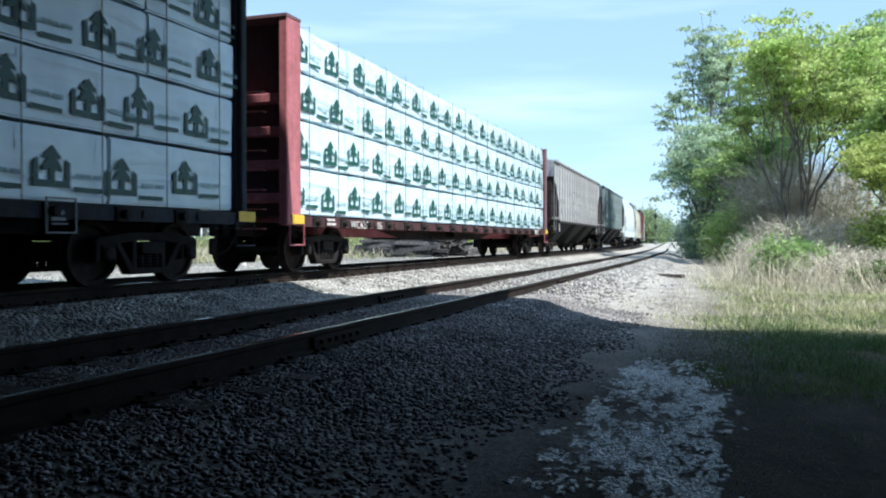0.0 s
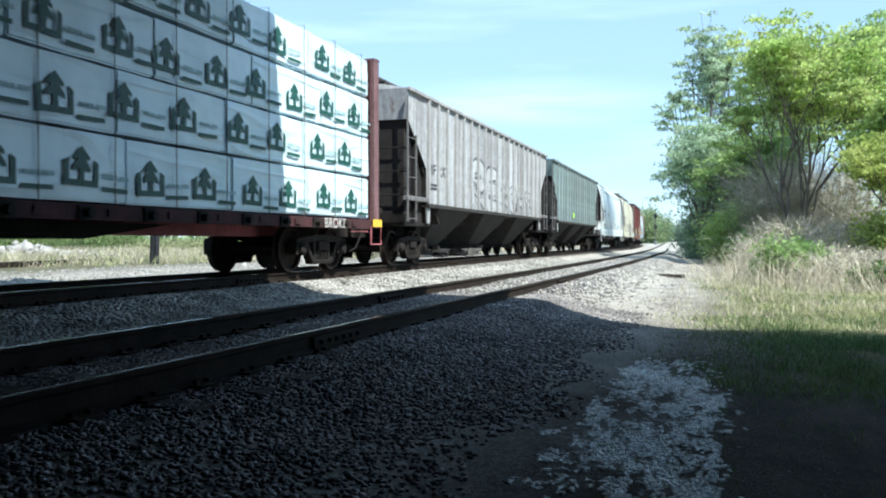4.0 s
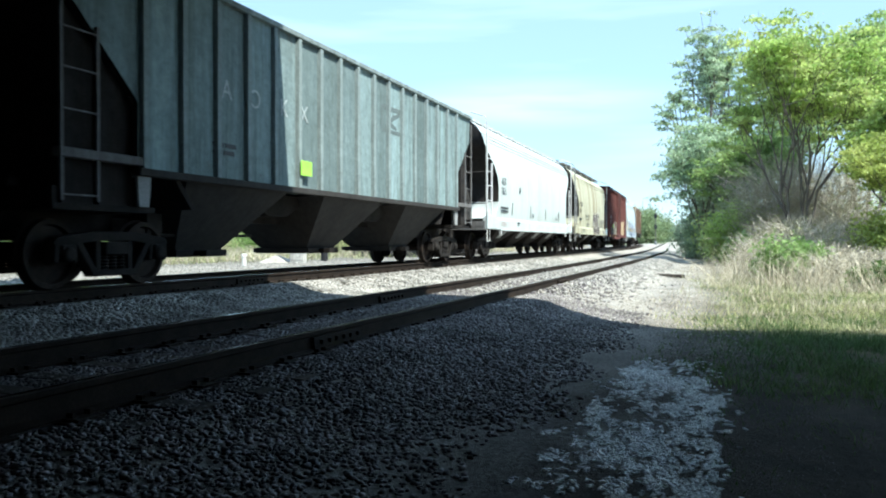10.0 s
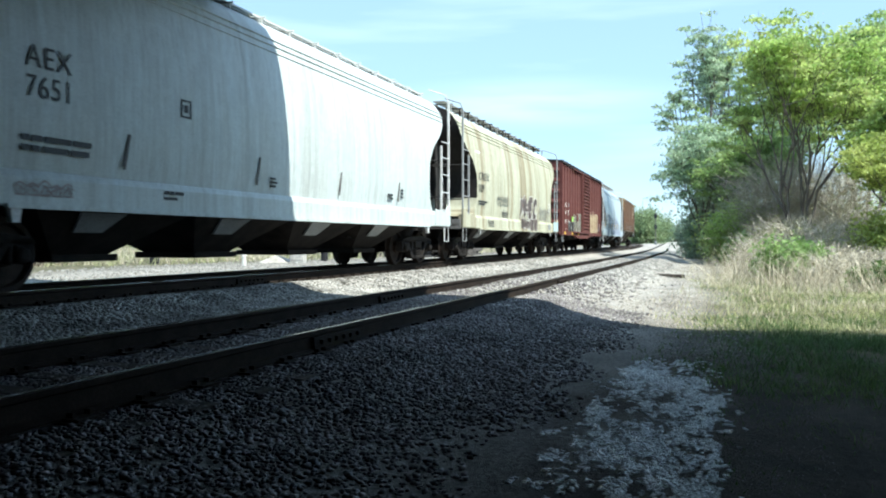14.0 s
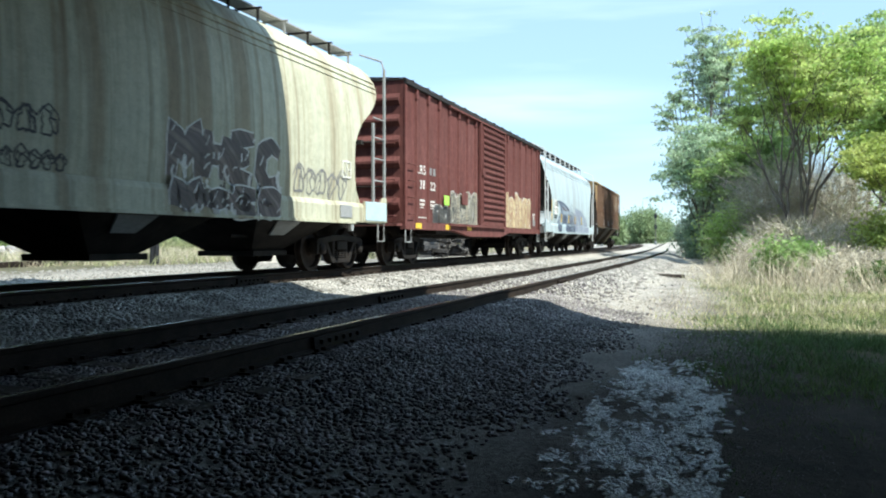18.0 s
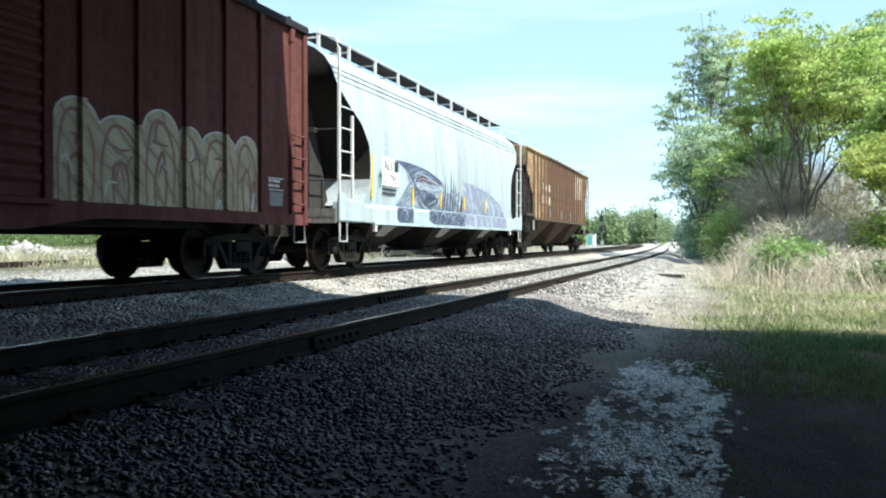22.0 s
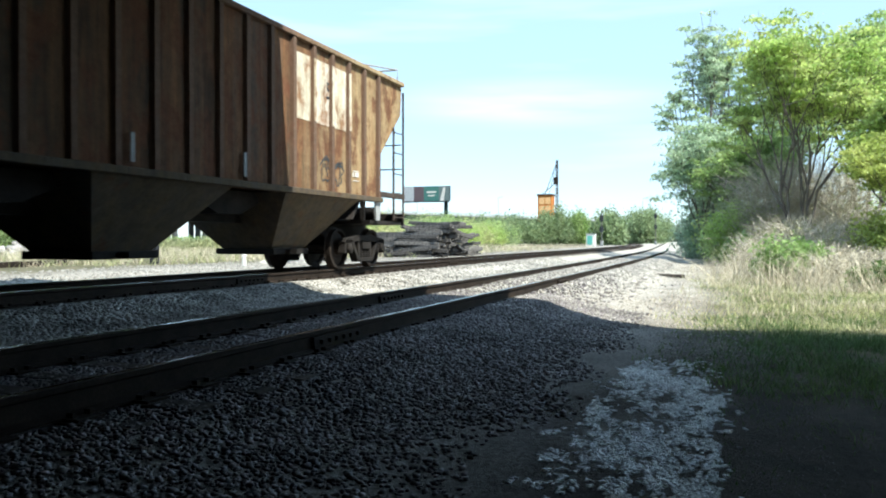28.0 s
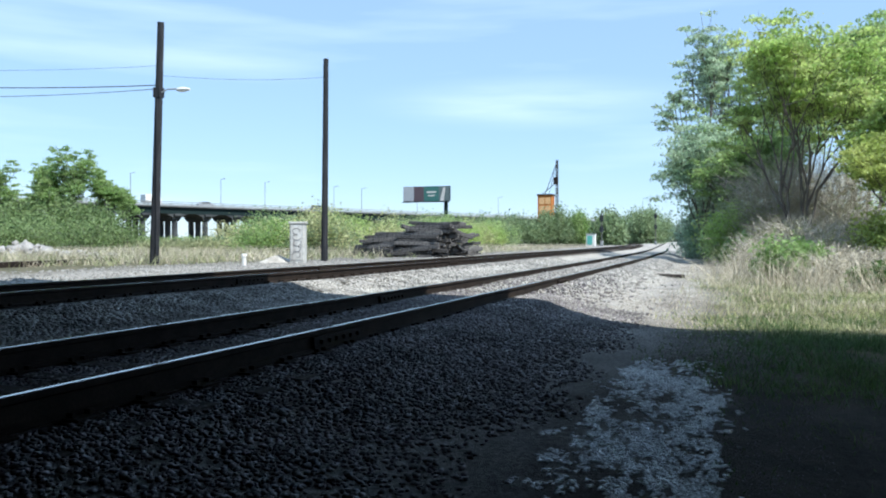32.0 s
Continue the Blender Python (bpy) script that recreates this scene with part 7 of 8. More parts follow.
def leaf_mesh(name, pts, size, material, rng, small=False):
    n = len(pts)
    r = turns(rng, n)
    a, b = r[:, :, 0] * size[:, None], r[:, :, 1] * size[:, None] * 0.55
    if small:
        return bulk_mesh(name, np.stack([pts - a * 1.1, pts - b * 1.3, pts + a + b], 1), 3, [(0, 1, 2)], material)
    return bulk_mesh(name, np.stack([pts - a, pts - b, pts + a, pts + b], 1), 4, [(0, 1, 2, 3)], material)


def grow(rnd, base, way, length, radius, depth, spread_a, out, tips):
    """Branching limbs: each a bent, tapered tube."""
    pts = [base]
    d = way.normalized()
    k = 4
    for i in range(k):
        d = (d + Vector((rnd.uniform(-0.18, 0.18), rnd.uniform(-0.18, 0.18), rnd.uniform(-0.05, 0.16)))).normalized()
        pts.append(pts[-1] + d * length / k)
    tube(out, pts, radius, 6 if radius > 0.03 else 4, radius * 0.55)
    if depth <= 2:
        tips += pts[2:]
    if depth == 0:
        return
    for i in range(rnd.choice((2, 3, 3))):
        ax = Vector((rnd.uniform(-1, 1), rnd.uniform(-1, 1), rnd.uniform(-0.3, 0.5))).normalized()
        nd = (Matrix.Rotation(rnd.uniform(0.45, 1.0) * spread_a, 3, d.cross(ax).normalized()) @ d)
        grow(rnd, pts[-1 if i < 2 else 3], nd, length * rnd.uniform(0.62, 0.86), radius * 0.6, depth - 1, spread_a, out, tips)


def tree(x, y, height, reach, stems, leaves, leaf, material, label, seed, leafsize=0.16, clump=0.55, depth=4, low=0.3, spread_a=0.75):
    rnd, rg = random.Random(seed), np.random.default_rng(seed)
    t = thing("tree", label, "tree", "trackside trees", at=pose(x, y, ground_z(x, y) - 0.05))
    bm, tips = B(), []
    for i in range(stems):
        a = 6.283 * i / stems + rnd.uniform(-0.4, 0.4)
        tilt = rnd.uniform(0.12, 0.42) if stems > 1 else 0.06
        grow(rnd, Vector((0.15 * math.cos(a) * (stems > 1), 0.15 * math.sin(a) * (stems > 1), 0)), Vector((math.sin(tilt) * math.cos(a), math.sin(tilt) * math.sin(a), 1)), height * 0.33, 0.036 * height / (1 + 0.35 * stems), depth, spread_a, bm, tips)
    tp = np.array([list(q) for q in tips])
    ext = np.percentile(np.hypot(tp[:, 0], tp[:, 1]), 95)
    sc = Matrix.Diagonal((reach / ext, reach / ext, height * 0.97 / tp[:, 2].max(), 1))
    bm.transform(sc)
    part("trunk", flipped(bm), BARK, t)
    tp = tp * [reach / ext, reach / ext, height * 0.97 / tp[:, 2].max()]
    tp = tp[tp[:, 2] > height * low]
    sprays = max(40, leaves // 34)                       # leaves hang in flat sprays round the twigs
    sp = tp[rg.integers(0, len(tp), sprays)] + rg.normal(size=(sprays, 3)) * clump * np.array([0.7, 0.7, 0.45])
    sp[:, 2] = np.clip(sp[:, 2], 0.2, height)
    c = sp[rg.integers(0, sprays, leaves)]
    p = c + rg.normal(size=(leaves, 3)) * clump * np.array([0.46, 0.46, 0.14])
    part("crown", leaf_mesh("crown", p, rg.uniform(0.65, 1.35, leaves) * leafsize, material, rg, True), material, t)
    return t


def shrub(x, y, w, h, leaves, material, label, seed, leafsize=0.1, group="trackside shrubs", deep=None, clumps=16):
    rg = np.random.default_rng(seed)
    s = thing("shrub", label, "shrub", group, at=pose(x, y, ground_z(x, y) - 0.05))
    bm = B()
    cs = []
    for i in range(clumps):
        a = rg.uniform(0, 6.283)
        r = w / 2 * math.sqrt(rg.random()) * 0.85
        top = Vector((r * math.cos(a), (deep or w) / 2 * r / (w / 2) * math.sin(a), h * rg.uniform(0.35, 0.95) * (1 - 0.45 * (2 * r / w) ** 2)))
        cs.append(top)
        tube(bm, [Vector((0.2 * top.x, 0.2 * top.y, 0)), top * 0.55 + Vector((0, 0, 0.05)), top], 0.012 + 0.006 * h, 4, 0.004)
    part("woody_tangle", flipped(bm), BARK, s)
    c = np.array([list(q) for q in cs])
    k = rg.integers(0, clumps, leaves)
    p = c[k] * np.column_stack([rg.uniform(0.75, 1.1, leaves), rg.uniform(0.75, 1.1, leaves), np.sqrt(rg.uniform(0.05, 1.1, leaves))])
    p = p + rg.normal(size=(leaves, 3)) * np.array([w * 0.11, (deep or w) * 0.11, h * 0.09])
    p[:, 2] = np.abs(p[:, 2])
    part("foliage", leaf_mesh("foliage", p, rg.uniform(0.6, 1.3, leaves) * leafsize, material, rg, True), material, s)
    return s


tree(42, -2.9, 13.3, 4.1, 5, 27000, 0.1, LIMELEAF, "multi-stemmed tree in fresh light-green spring leaf", 11, 0.105, 0.52, 5, 0.36, 0.8)
tree(60, 2.0, 17.6, 3.6, 3, 11000, 0.12, BLUELEAF, "tall thin tree with sparse grey-green leaves", 12, 0.125, 0.5, 4, 0.15, 0.75)
tree(55, 1.9, 9.6, 2.5, 4, 15000, 0.11, BLUELEAF, "small grey-green leafy tree beside the path", 14, 0.12, 0.75, 4, 0.1, 0.9)
tree(52, -0.8, 8.6, 2.6, 3, 15000, 0.11, DARKLEAF, "green leafy tree behind the brush", 15, 0.12, 0.6, 4, 0.05, 0.85)
tree(50, -6.6, 14.4, 4.0, 3, 20000, 0.11, DARKLEAF, "tall green tree at the wood's edge", 16, 0.125, 0.6, 4, 0.25, 0.8)
tree(33, -5.9, 5.8, 2.3, 4, 22000, 0.09, YELLOWLEAF, "yellow-green young tree at the wood's edge", 17, 0.085, 0.45, 4, 0.1, 0.85)
tree(66, -3.5, 14.5, 4.2, 2, 14000, 0.14, BLUELEAF, "tall grey-green tree deeper in the wood", 18, 0.15, 0.7, 4, 0.05, 0.8)
tree(38.5, -6.6, 8.2, 2.6, 3, 16000, 0.11, LIMELEAF, "light-green sapling clump at the wood's edge", 19, 0.1, 0.5, 4, 0.1, 0.85)
for i, (x, y, w, h, n, m, label) in enumerate([
        (50, 0.1, 3.4, 3.6, 12000, DARKLEAF, "dense green bush under the trees"), (46, -0.5, 4.4, 3.5, 18000, LIMELEAF, "bright green bush beside the path"), (57, 1.3, 4.6, 6.4, 26000, BLUELEAF, "tall grey-green bush under the trees"),
        (64, 0.2, 3.6, 5.5, 8000, BLUELEAF, "grey-green bush under the trees"), (56, -2.5, 5, 5.0, 8000, DARKLEAF, "dense green bush under the trees"), (42, -0.5, 2.2, 1.7, 6000, DARKLEAF, "dense green bush under the trees"),
        (27.5, -1.5, 2.0, 1.6, 7000, DARKLEAF, "dark green weed bush in the dry grass"), (32.5, -5.2, 3.0, 2.6, 9000, YELLOWLEAF, "yellow-green brush at the wood's edge"), (38, -1.9, 2.4, 1.9, 6000, YELLOWGRASS, "olive-green brush at the wood's edge"), (24, -3.6, 1.6, 0.8, 3000, GREENGRASS, "low green weeds in the dry grass"), (72, 2.9, 1.8, 2.0, 3000, LIMELEAF, "small bright bush at the path's far end"),
        (60, -9.5, 6, 5.5, 7000, LIMELEAF, "light-green brush in the wood"), (52, -11.0, 5, 5.0, 7000, DARKLEAF, "dense green brush in the wood"), (44, -9.0, 4, 4.0, 7000, LIMELEAF, "light-green brush in the wood"), (70, -6, 7, 6, 7000, DARKLEAF, "dense green brush in the wood")]):
    shrub(x, y, w, h, int(n * 0.6), m, label, 60 + i, 0.065 + 0.0009 * x, clumps=34)


def brush(x, y, w, h, twigs, seed):
    """A leafless thicket: crossing bent twigs and a few dead leaves."""
    rg = np.random.default_rng(seed)
    s = thing("brush_thicket", "tangled leafless grey-brown brush thicket", "brush", "brush under the trees", at=pose(x, y, ground_z(x, y) - 0.05))
    n = twigs
    a, r = rg.uniform(0, 6.283, n), np.sqrt(rg.random(n))
    base = np.stack([r * np.cos(a) * w * 0.4, r * np.sin(a) * w * 0.4, h * 0.75 * rg.random(n) ** 1.6], 1)
    out = np.stack([np.cos(a) * 0.6, np.sin(a) * 0.6, np.full(n, 0.5)], 1) + rg.normal(size=(n, 3)) * 0.6
    ln = h * rg.uniform(0.12, 0.34, n)
    mid, tip = base + out * ln[:, None] * 0.5, base + out * ln[:, None] + rg.normal(size=(n, 3)) * 0.08 * h
    tip[:, 2] = np.clip(tip[:, 2], 0.02, h)
    mid[:, 2] = np.clip(mid[:, 2], 0.02, h)
    d = rg.normal(size=(n, 3))
    d /= np.linalg.norm(d, axis=1)[:, None]
    k = rg.uniform(0.006, 0.02, n)[:, None] * d
    tagged(part("twig_tangle", bulk_mesh("twig_tangle", np.stack([base - k, base + k, mid + 0.7 * k, mid - 0.7 * k, tip + 0.2 * k, tip - 0.2 * k], 1), 6, [(0, 1, 2, 3), (3, 2, 4, 5)], TWIG), TWIG, s), kind="stuff")
    p = base[rg.integers(0, n, n)] + rg.normal(size=(n, 3)) * [w * 0.12, w * 0.12, h * 0.1]
    p[:, 2] = np.clip(np.abs(p[:, 2]), 0.02, h)
    leaf = OLIVELEAF if h > 1.6 else DRYGRASS
    tagged(part("dead_leaves", leaf_mesh("dead_leaves", p, rg.uniform(0.03, 0.075, n), leaf, rg, True), leaf, s), kind="stuff")


for i, (x, y, w, h, n) in enumerate([(33, -1.4, 3.4, 1.6, 2200), (36, -2.4, 4.0, 2.4, 2600), (29, -2.6, 2.6, 1.3, 1800), (41, -3.8, 4.0, 2.7, 2400), (45.5, -2.0, 4.4, 5.6, 5000), (45.5, -4.4, 4.6, 6.2, 5000), (26, -3.0, 2.4, 1.0, 1600), (30, -4.2, 2.6, 1.2, 1600), (33, -3.6, 3.0, 1.9, 2000)]):
    brush(x, y, w, h, n, 80 + i)

# weeds and woods across the tracks
for i in range(36):
    r2 = random.Random(900 + i)
    f = i / 35
    x = 50 + 125 * f + r2.uniform(-2, 2)
    y = 26.5 + 12 * f + f * f * 8 + r2.uniform(0, 5)
    shrub(x, y, r2.uniform(6, 9), r2.uniform(3.1, 4.3) + 1.5 * f, 4200, r2.choice((LIMELEAF, YELLOWGRASS, DARKLEAF, FARLEAF)), "overgrown green weeds and saplings beside the line", 900 + i, 0.09 + 0.06 * f, "overgrown embankment", 5.0, 26)
for i in range(56):
    r2 = random.Random(950 + i)
    x = 52 + 62 * r2.random()
    q = 0.6 + 0.6 * ((i * 0.618) % 1)
    y = max(33, x * q)
    shrub(x, y, r2.uniform(6, 10), (r2.uniform(2.2, 3.6) + 0.01 * x) * (0.42 if 0.66 < q < 0.87 else 1.1), 3000, THICKLEAF if q > 0.85 else r2.choice((OLIVELEAF, FARLEAF, DARKLEAF)), "low green bushes in the field", 950 + i, 0.12, "field bushes", None, 24)
for i in range(12):
    r2 = random.Random(990 + i)
    x = 55 + 22 * r2.random()
    y = x * (0.48 + 0.13 * ((i * 0.618) % 1)) + 2
    shrub(x, y, r2.uniform(5, 8), r2.uniform(3.0, 3.9), 4200, r2.choice((LIMELEAF, YELLOWGRASS, DARKLEAF)), "fresh green saplings and bushes in the field", 990 + i, 0.1, "field saplings", None, 26)
for i, (x, y, h, rr) in enumerate([(110, 106.5, 17.6, 5.0), (114, 102.4, 13.5, 3.6), (106, 120, 15.6, 5.0), (112, 112.5, 15.5, 4.2)]):
    tree(x, y, h, rr, 3, 15000, 0.2, DARKLEAF, "open-crowned green tree beyond the field", 120 + i, 0.18, 0.7, 4, 0.3, 0.85)
for i, (x, y, w, h) in enumerate([(100, 93, 9, 7.0), (99, 98, 12, 8.5), (97, 104, 13, 8.5), (95, 112, 13, 8.5), (92, 83, 7, 3.4), (90, 100, 13, 6.0), (88, 90, 11, 4.8)]):
    shrub(x, y, w, h, 6200, THICKLEAF, "dense green thicket below the trees beyond the field", 130 + i, 0.25, "field thicket", None, 26)
for i, (x, y, w, h, m) in enumerate([(228, 51.5, 8, 9.6, FARLEAF), (232, 47.5, 9, 11.5, FARLEAF), (236, 43, 9, 10.0, DARKLEAF), (222, 58, 15, 9.2, FARLEAF), (215, 66, 16, 9.0, FARLEAF), (210, 76, 16, 8.6, FARLEAF), (206, 86, 16, 8.0, FARLEAF), (170, 24.5, 6, 6.5, FARLEAF),
                                     (178, 25.8, 7, 8.0, FARLEAF), (236, 23.5, 9, 10.5, FARLEAF), (250, 26, 10, 11.5, FARLEAF), (300, 34, 13, 12.5, FARLEAF), (300, 27, 12, 13, FARLEAF), (500, 24, 22, 13, HAZELEAF), (505, 40, 24, 14, HAZELEAF), (510, 8, 24, 13, HAZELEAF)]):
    shrub(x, y, w, h, 8000, m, "distant green trees along the line", 140 + i, 0.32 if x < 400 else 0.6, "distant woods", None, 40)

# ---------------- far things across the tracks ----------------
STEELGREEN = plain("green_bridge_girder", (0.014, 0.026, 0.026), 0.7)
PIERCON = mat("dark_pier_concrete", (0.05, 0.055, 0.058), (0.09, 0.095, 0.095), 0.6, 0.9, 0, 8, 0.1, 0.01)
PALECON = mat("pale_concrete", (0.25, 0.27, 0.27), (0.33, 0.34, 0.34), 0.5, 0.85, 0, 8, 0.1, 0.01)
over = thing("highway_overpass", "long highway overpass on concrete piers, far across the field", "overpass")
ODIR = Vector((130, -50.4, 0)).normalized()
OANG = math.degrees(math.atan2(ODIR.y, ODIR.x))
over.matrix_basis = pose(160, 137.46, 0, 0, 0, OANG)
part("deck", flipped(box(B(), -640, 235, -5, 5, 8.95, 9.25)), PIERCON, over)
for yy in (-4.2, -1.4, 1.4, 4.2):
    part("girder", flipped(box(B(), -640, 235, yy - 0.2, yy + 0.2, 7.4, 8.95)), STEELGREEN, over)
for yy in (-4.9, 4.9):
    bm = B()
    box(bm, -640, 235, yy - 0.1, yy + 0.1, 9.25, 9.6)
    box(bm, -640, 235, yy - 0.05, yy + 0.05, 10.2, 10.36)
    box(bm, -640, 235, yy - 0.04, yy + 0.04, 9.84, 9.94)
    for i in range(291):
        box(bm, -640 + 3 * i - 0.05, -640 + 3 * i + 0.05, yy - 0.05, yy + 0.05, 9.6, 10.2)
    part("railing", flipped(bm), PALECON, over)
for x in [-630 + 26 * k for k in range(15)] + [k * 8.6 + 1.4 for k in range(-27, 27)]:
    pier = part("pier_cap", soften(prism_x(B(), [(-5, 7.4), (5, 7.4), (5, 6.9), (3.6, 5.6), (-3.6, 5.6), (-5, 6.9)], x - 1.0, x + 1.0), 0.05), PIERCON, over)
    part("haunch", flipped(prism_y(B(), [(x - 3.4, 7.42), (x + 3.4, 7.42), (x + 1.5, 6.8), (x + 0.9, 6.0), (x - 0.9, 6.0), (x - 1.5, 6.8)], -4.3, 4.3)), PIERCON, pier)
    for yy in (-3.2, 0, 3.2):
        bm = B()
        loft(bm, [[(x + 0.7 * math.cos(a), yy + 0.7 * math.sin(a), z) for a in np.linspace(0, 6.283, 11)[:-1]] for z in (-0.8, 6.1)])
        part("column", flipped(bm), PIERCON, pier)
for x in (2.8, 28.8, 43.4, 69.4, 81.1, 107.3, 153.4):
    bm = B()
    tube(bm, [(x, 4.9, 9.3), (x, 4.9, 13.0), (x, 4.9, 17.5)], 0.12, 6, 0.07)
    tube(bm, [(x, 4.9, 17.4), (x, 3.4, 17.5)], 0.05, 5)
    box(bm, x - 0.12, x + 0.12, 2.8, 3.5, 17.42, 17.56)
    part("lamp_post", flipped(bm), PALEGREY, over)


def car_shape(ln, h, cab0, cab1, w=1.8):
    bm = B()
    prism_y(bm, [(-ln / 2, 0.35), (ln / 2, 0.35), (ln / 2, 0.8), (ln * 0.27, 0.95), (cab1 * ln, h), (cab0 * ln, h), (-ln * 0.45, 0.95), (-ln / 2, 0.8)], -w / 2, w / 2)
    return soften(bm, 0.06, 2)


def road_vehicle(name, label, category, paint, ln, h, shape, s_end, speed, lane=-1.8):
    v = thing(name, label, category, "traffic on the overpass")
    if shape == "box":
        part("cargo_box", soften(box(B(), -ln / 2, ln * 0.22, -1.2, 1.2, 0.9, h), 0.05), PATCHWHITE, v)
        part("cab", soften(prism_y(B(), [(ln * 0.24, 0.5), (ln / 2, 0.5), (ln / 2, 1.4), (ln * 0.42, 2.3), (ln * 0.24, 2.3)], -1.05, 1.05), 0.06), paint, v)
    else:
        part("body", car_shape(ln, h, -0.32, 0.1), paint, v)
        part("window_band", flipped(prism_y(B(), [(-ln * 0.4, 0.98), (ln * 0.2, 0.98), (ln * 0.09, h - 0.08), (-ln * 0.31, h - 0.08)], -0.91, 0.91)), plain("tinted_glass", (0.03, 0.035, 0.04), 0.15), v)
    wm = B()
    lathe_y(wm, [(0.0, -0.12), (0.33, -0.12), (0.33, 0.12), (0.0, 0.12)], 0, 0, 14)
    wme = mesh_of("wheel", flipped(wm), STENCIL_DARK)
    for wx in (-ln * 0.3, ln * 0.31):
        for wy in (-0.85, 0.85):
            part("wheel", wme, STENCIL_DARK, v).matrix_basis = pose(wx, wy, 0.33)
    base = Matrix.Translation((160, 137.46, 9.25)) @ Matrix.Rotation(radians(OANG), 4, "Z")
    ROAD_TRAFFIC.append((v, [(t, base @ pose(s_end - speed * (32 - t), lane, 0)) for t in (0.0, 16.0, 32.0)]))


road_vehicle("suv", "dark sport utility vehicle on the overpass", "car", plain("dark_car_paint", (0.05, 0.055, 0.06), 0.3), 4.9, 1.8, "car", 57.1, 17.6)
road_vehicle("sedan", "silver-grey sedan on the overpass", "car", plain("grey_car_paint", (0.3, 0.32, 0.34), 0.3), 4.8, 1.5, "car", 19.8, 14.2)
road_vehicle("box_truck", "white box truck on the overpass", "truck", plain("white_cab_paint", (0.7, 0.7, 0.7), 0.4), 4.4, 2.7, "box", 4.6, 12.0)

# billboard
bb = thing("billboard", "large roadside billboard on one steel post", "billboard", at=pose(230, 88, -0.3))
part("post", flipped(tube(B(), [(0.6, -6.3, -0.5), (0.6, -6.3, 14.0)], 0.6, 12)), STEELGREEN, bb)
part("frame", soften(box(B(), 0.1, 1.0, -7.6, 7.3, 12.9, 17.4), 0.05), STEELGREEN, bb)
for y0, y1, c in ((3.8, 7.2, (0.4, 0.42, 0.44)), (0.6, 3.8, (0.1, 0.07, 0.08)), (-4.2, 0.6, (0.05, 0.16, 0.14)), (-7.5, -4.2, (0.12, 0.16, 0.16))):
    part("poster_panel", flipped(box(B(), 0.0, 0.09, y0, y1, 13.0, 17.3)), plain("poster_ink", c), bb)
part("poster_figure", flipped(prism_x(B(), [(-5.8, 13.0), (-4.6, 13.0), (-5.6, 17.0), (-6.4, 17.0)], -0.03, 0.0)), STENCIL_WHITE, bb)
part("poster_text", flipped(box(B(), -0.03, 0.0, -3.4, -0.4, 15.4, 15.9)), STENCIL_WHITE, bb)
part("poster_text", flipped(box(B(), -0.03, 0.0, -3.0, -0.8, 14.4, 14.8)), STENCIL_WHITE, bb)
part("catwalk", flipped(box(B(), -0.9, 0.1, -7.6, 7.3, 12.6, 12.8)), STEELGREEN, bb)

# orange tower with derrick
tw = thing("orange_tower", "orange steel plant tower with a lattice derrick", "tower", at=pose(300, 66.7, -0.3))
ORANGE = weathered("orange_plant_paint", (0.55, 0.2, 0.045), (0.35, 0.15, 0.05), (0.2, 0.09, 0.04), 0.4)
part("body", flipped(box(B(), -2.6, 2.6, -2.6, 2.6, 8.0, 17.8)), ORANGE, tw)
part("base", flipped(box(B(), -2.2, 2.2, -2.2, 2.2, -0.5, 8.0)), CONCRETE, tw)
for i in range(3):
    for j in range(2):
        part("panel", flipped(box(B(), -2.7, -2.6, -2.2 + j * 2.3, -0.3 + j * 2.3, 8.6 + i * 3.0, 11.0 + i * 3.0)), plain("faded_orange_panel", (0.72, 0.44, 0.2)), tw)
part("cornice", flipped(box(B(), -2.9, 2.9, -2.9, 2.9, 17.8, 18.3)), RAIL, tw)
bm = B()
for s in (-0.45, 0.45):
    for q in (-0.45, 0.45):
        tube(bm, [(q, -4.1 + s, 0), (q, -4.1 + s * 0.6, 31)], 0.1, 4)
for i in range(20):
    z = 1.5 * i
    tube(bm, [(-0.4, -4.5, z), (-0.4, -3.7, z + 1.5)], 0.06, 4)
    tube(bm, [(-0.4, -3.7, z), (-0.4, -4.5, z + 1.5)], 0.06, 4)
part("derrick_mast", flipped(bm), RAIL, tw)
bm = B()
tube(bm, [(0, -4.1, 30.5), (0, 0.4, 18.3)], 0.12, 5)
tube(bm, [(0, -4.1, 30.5), (0, -1.0, 18.3)], 0.08, 5)
box(bm, -0.6, 0.6, -4.2, -2.9, 22.0, 24.6)
tube(bm, [(0, -3.5, 22.5), (0, 1.5, 18.4)], 0.15, 5)
part("derrick_stays", flipped(bm), RAIL, tw)

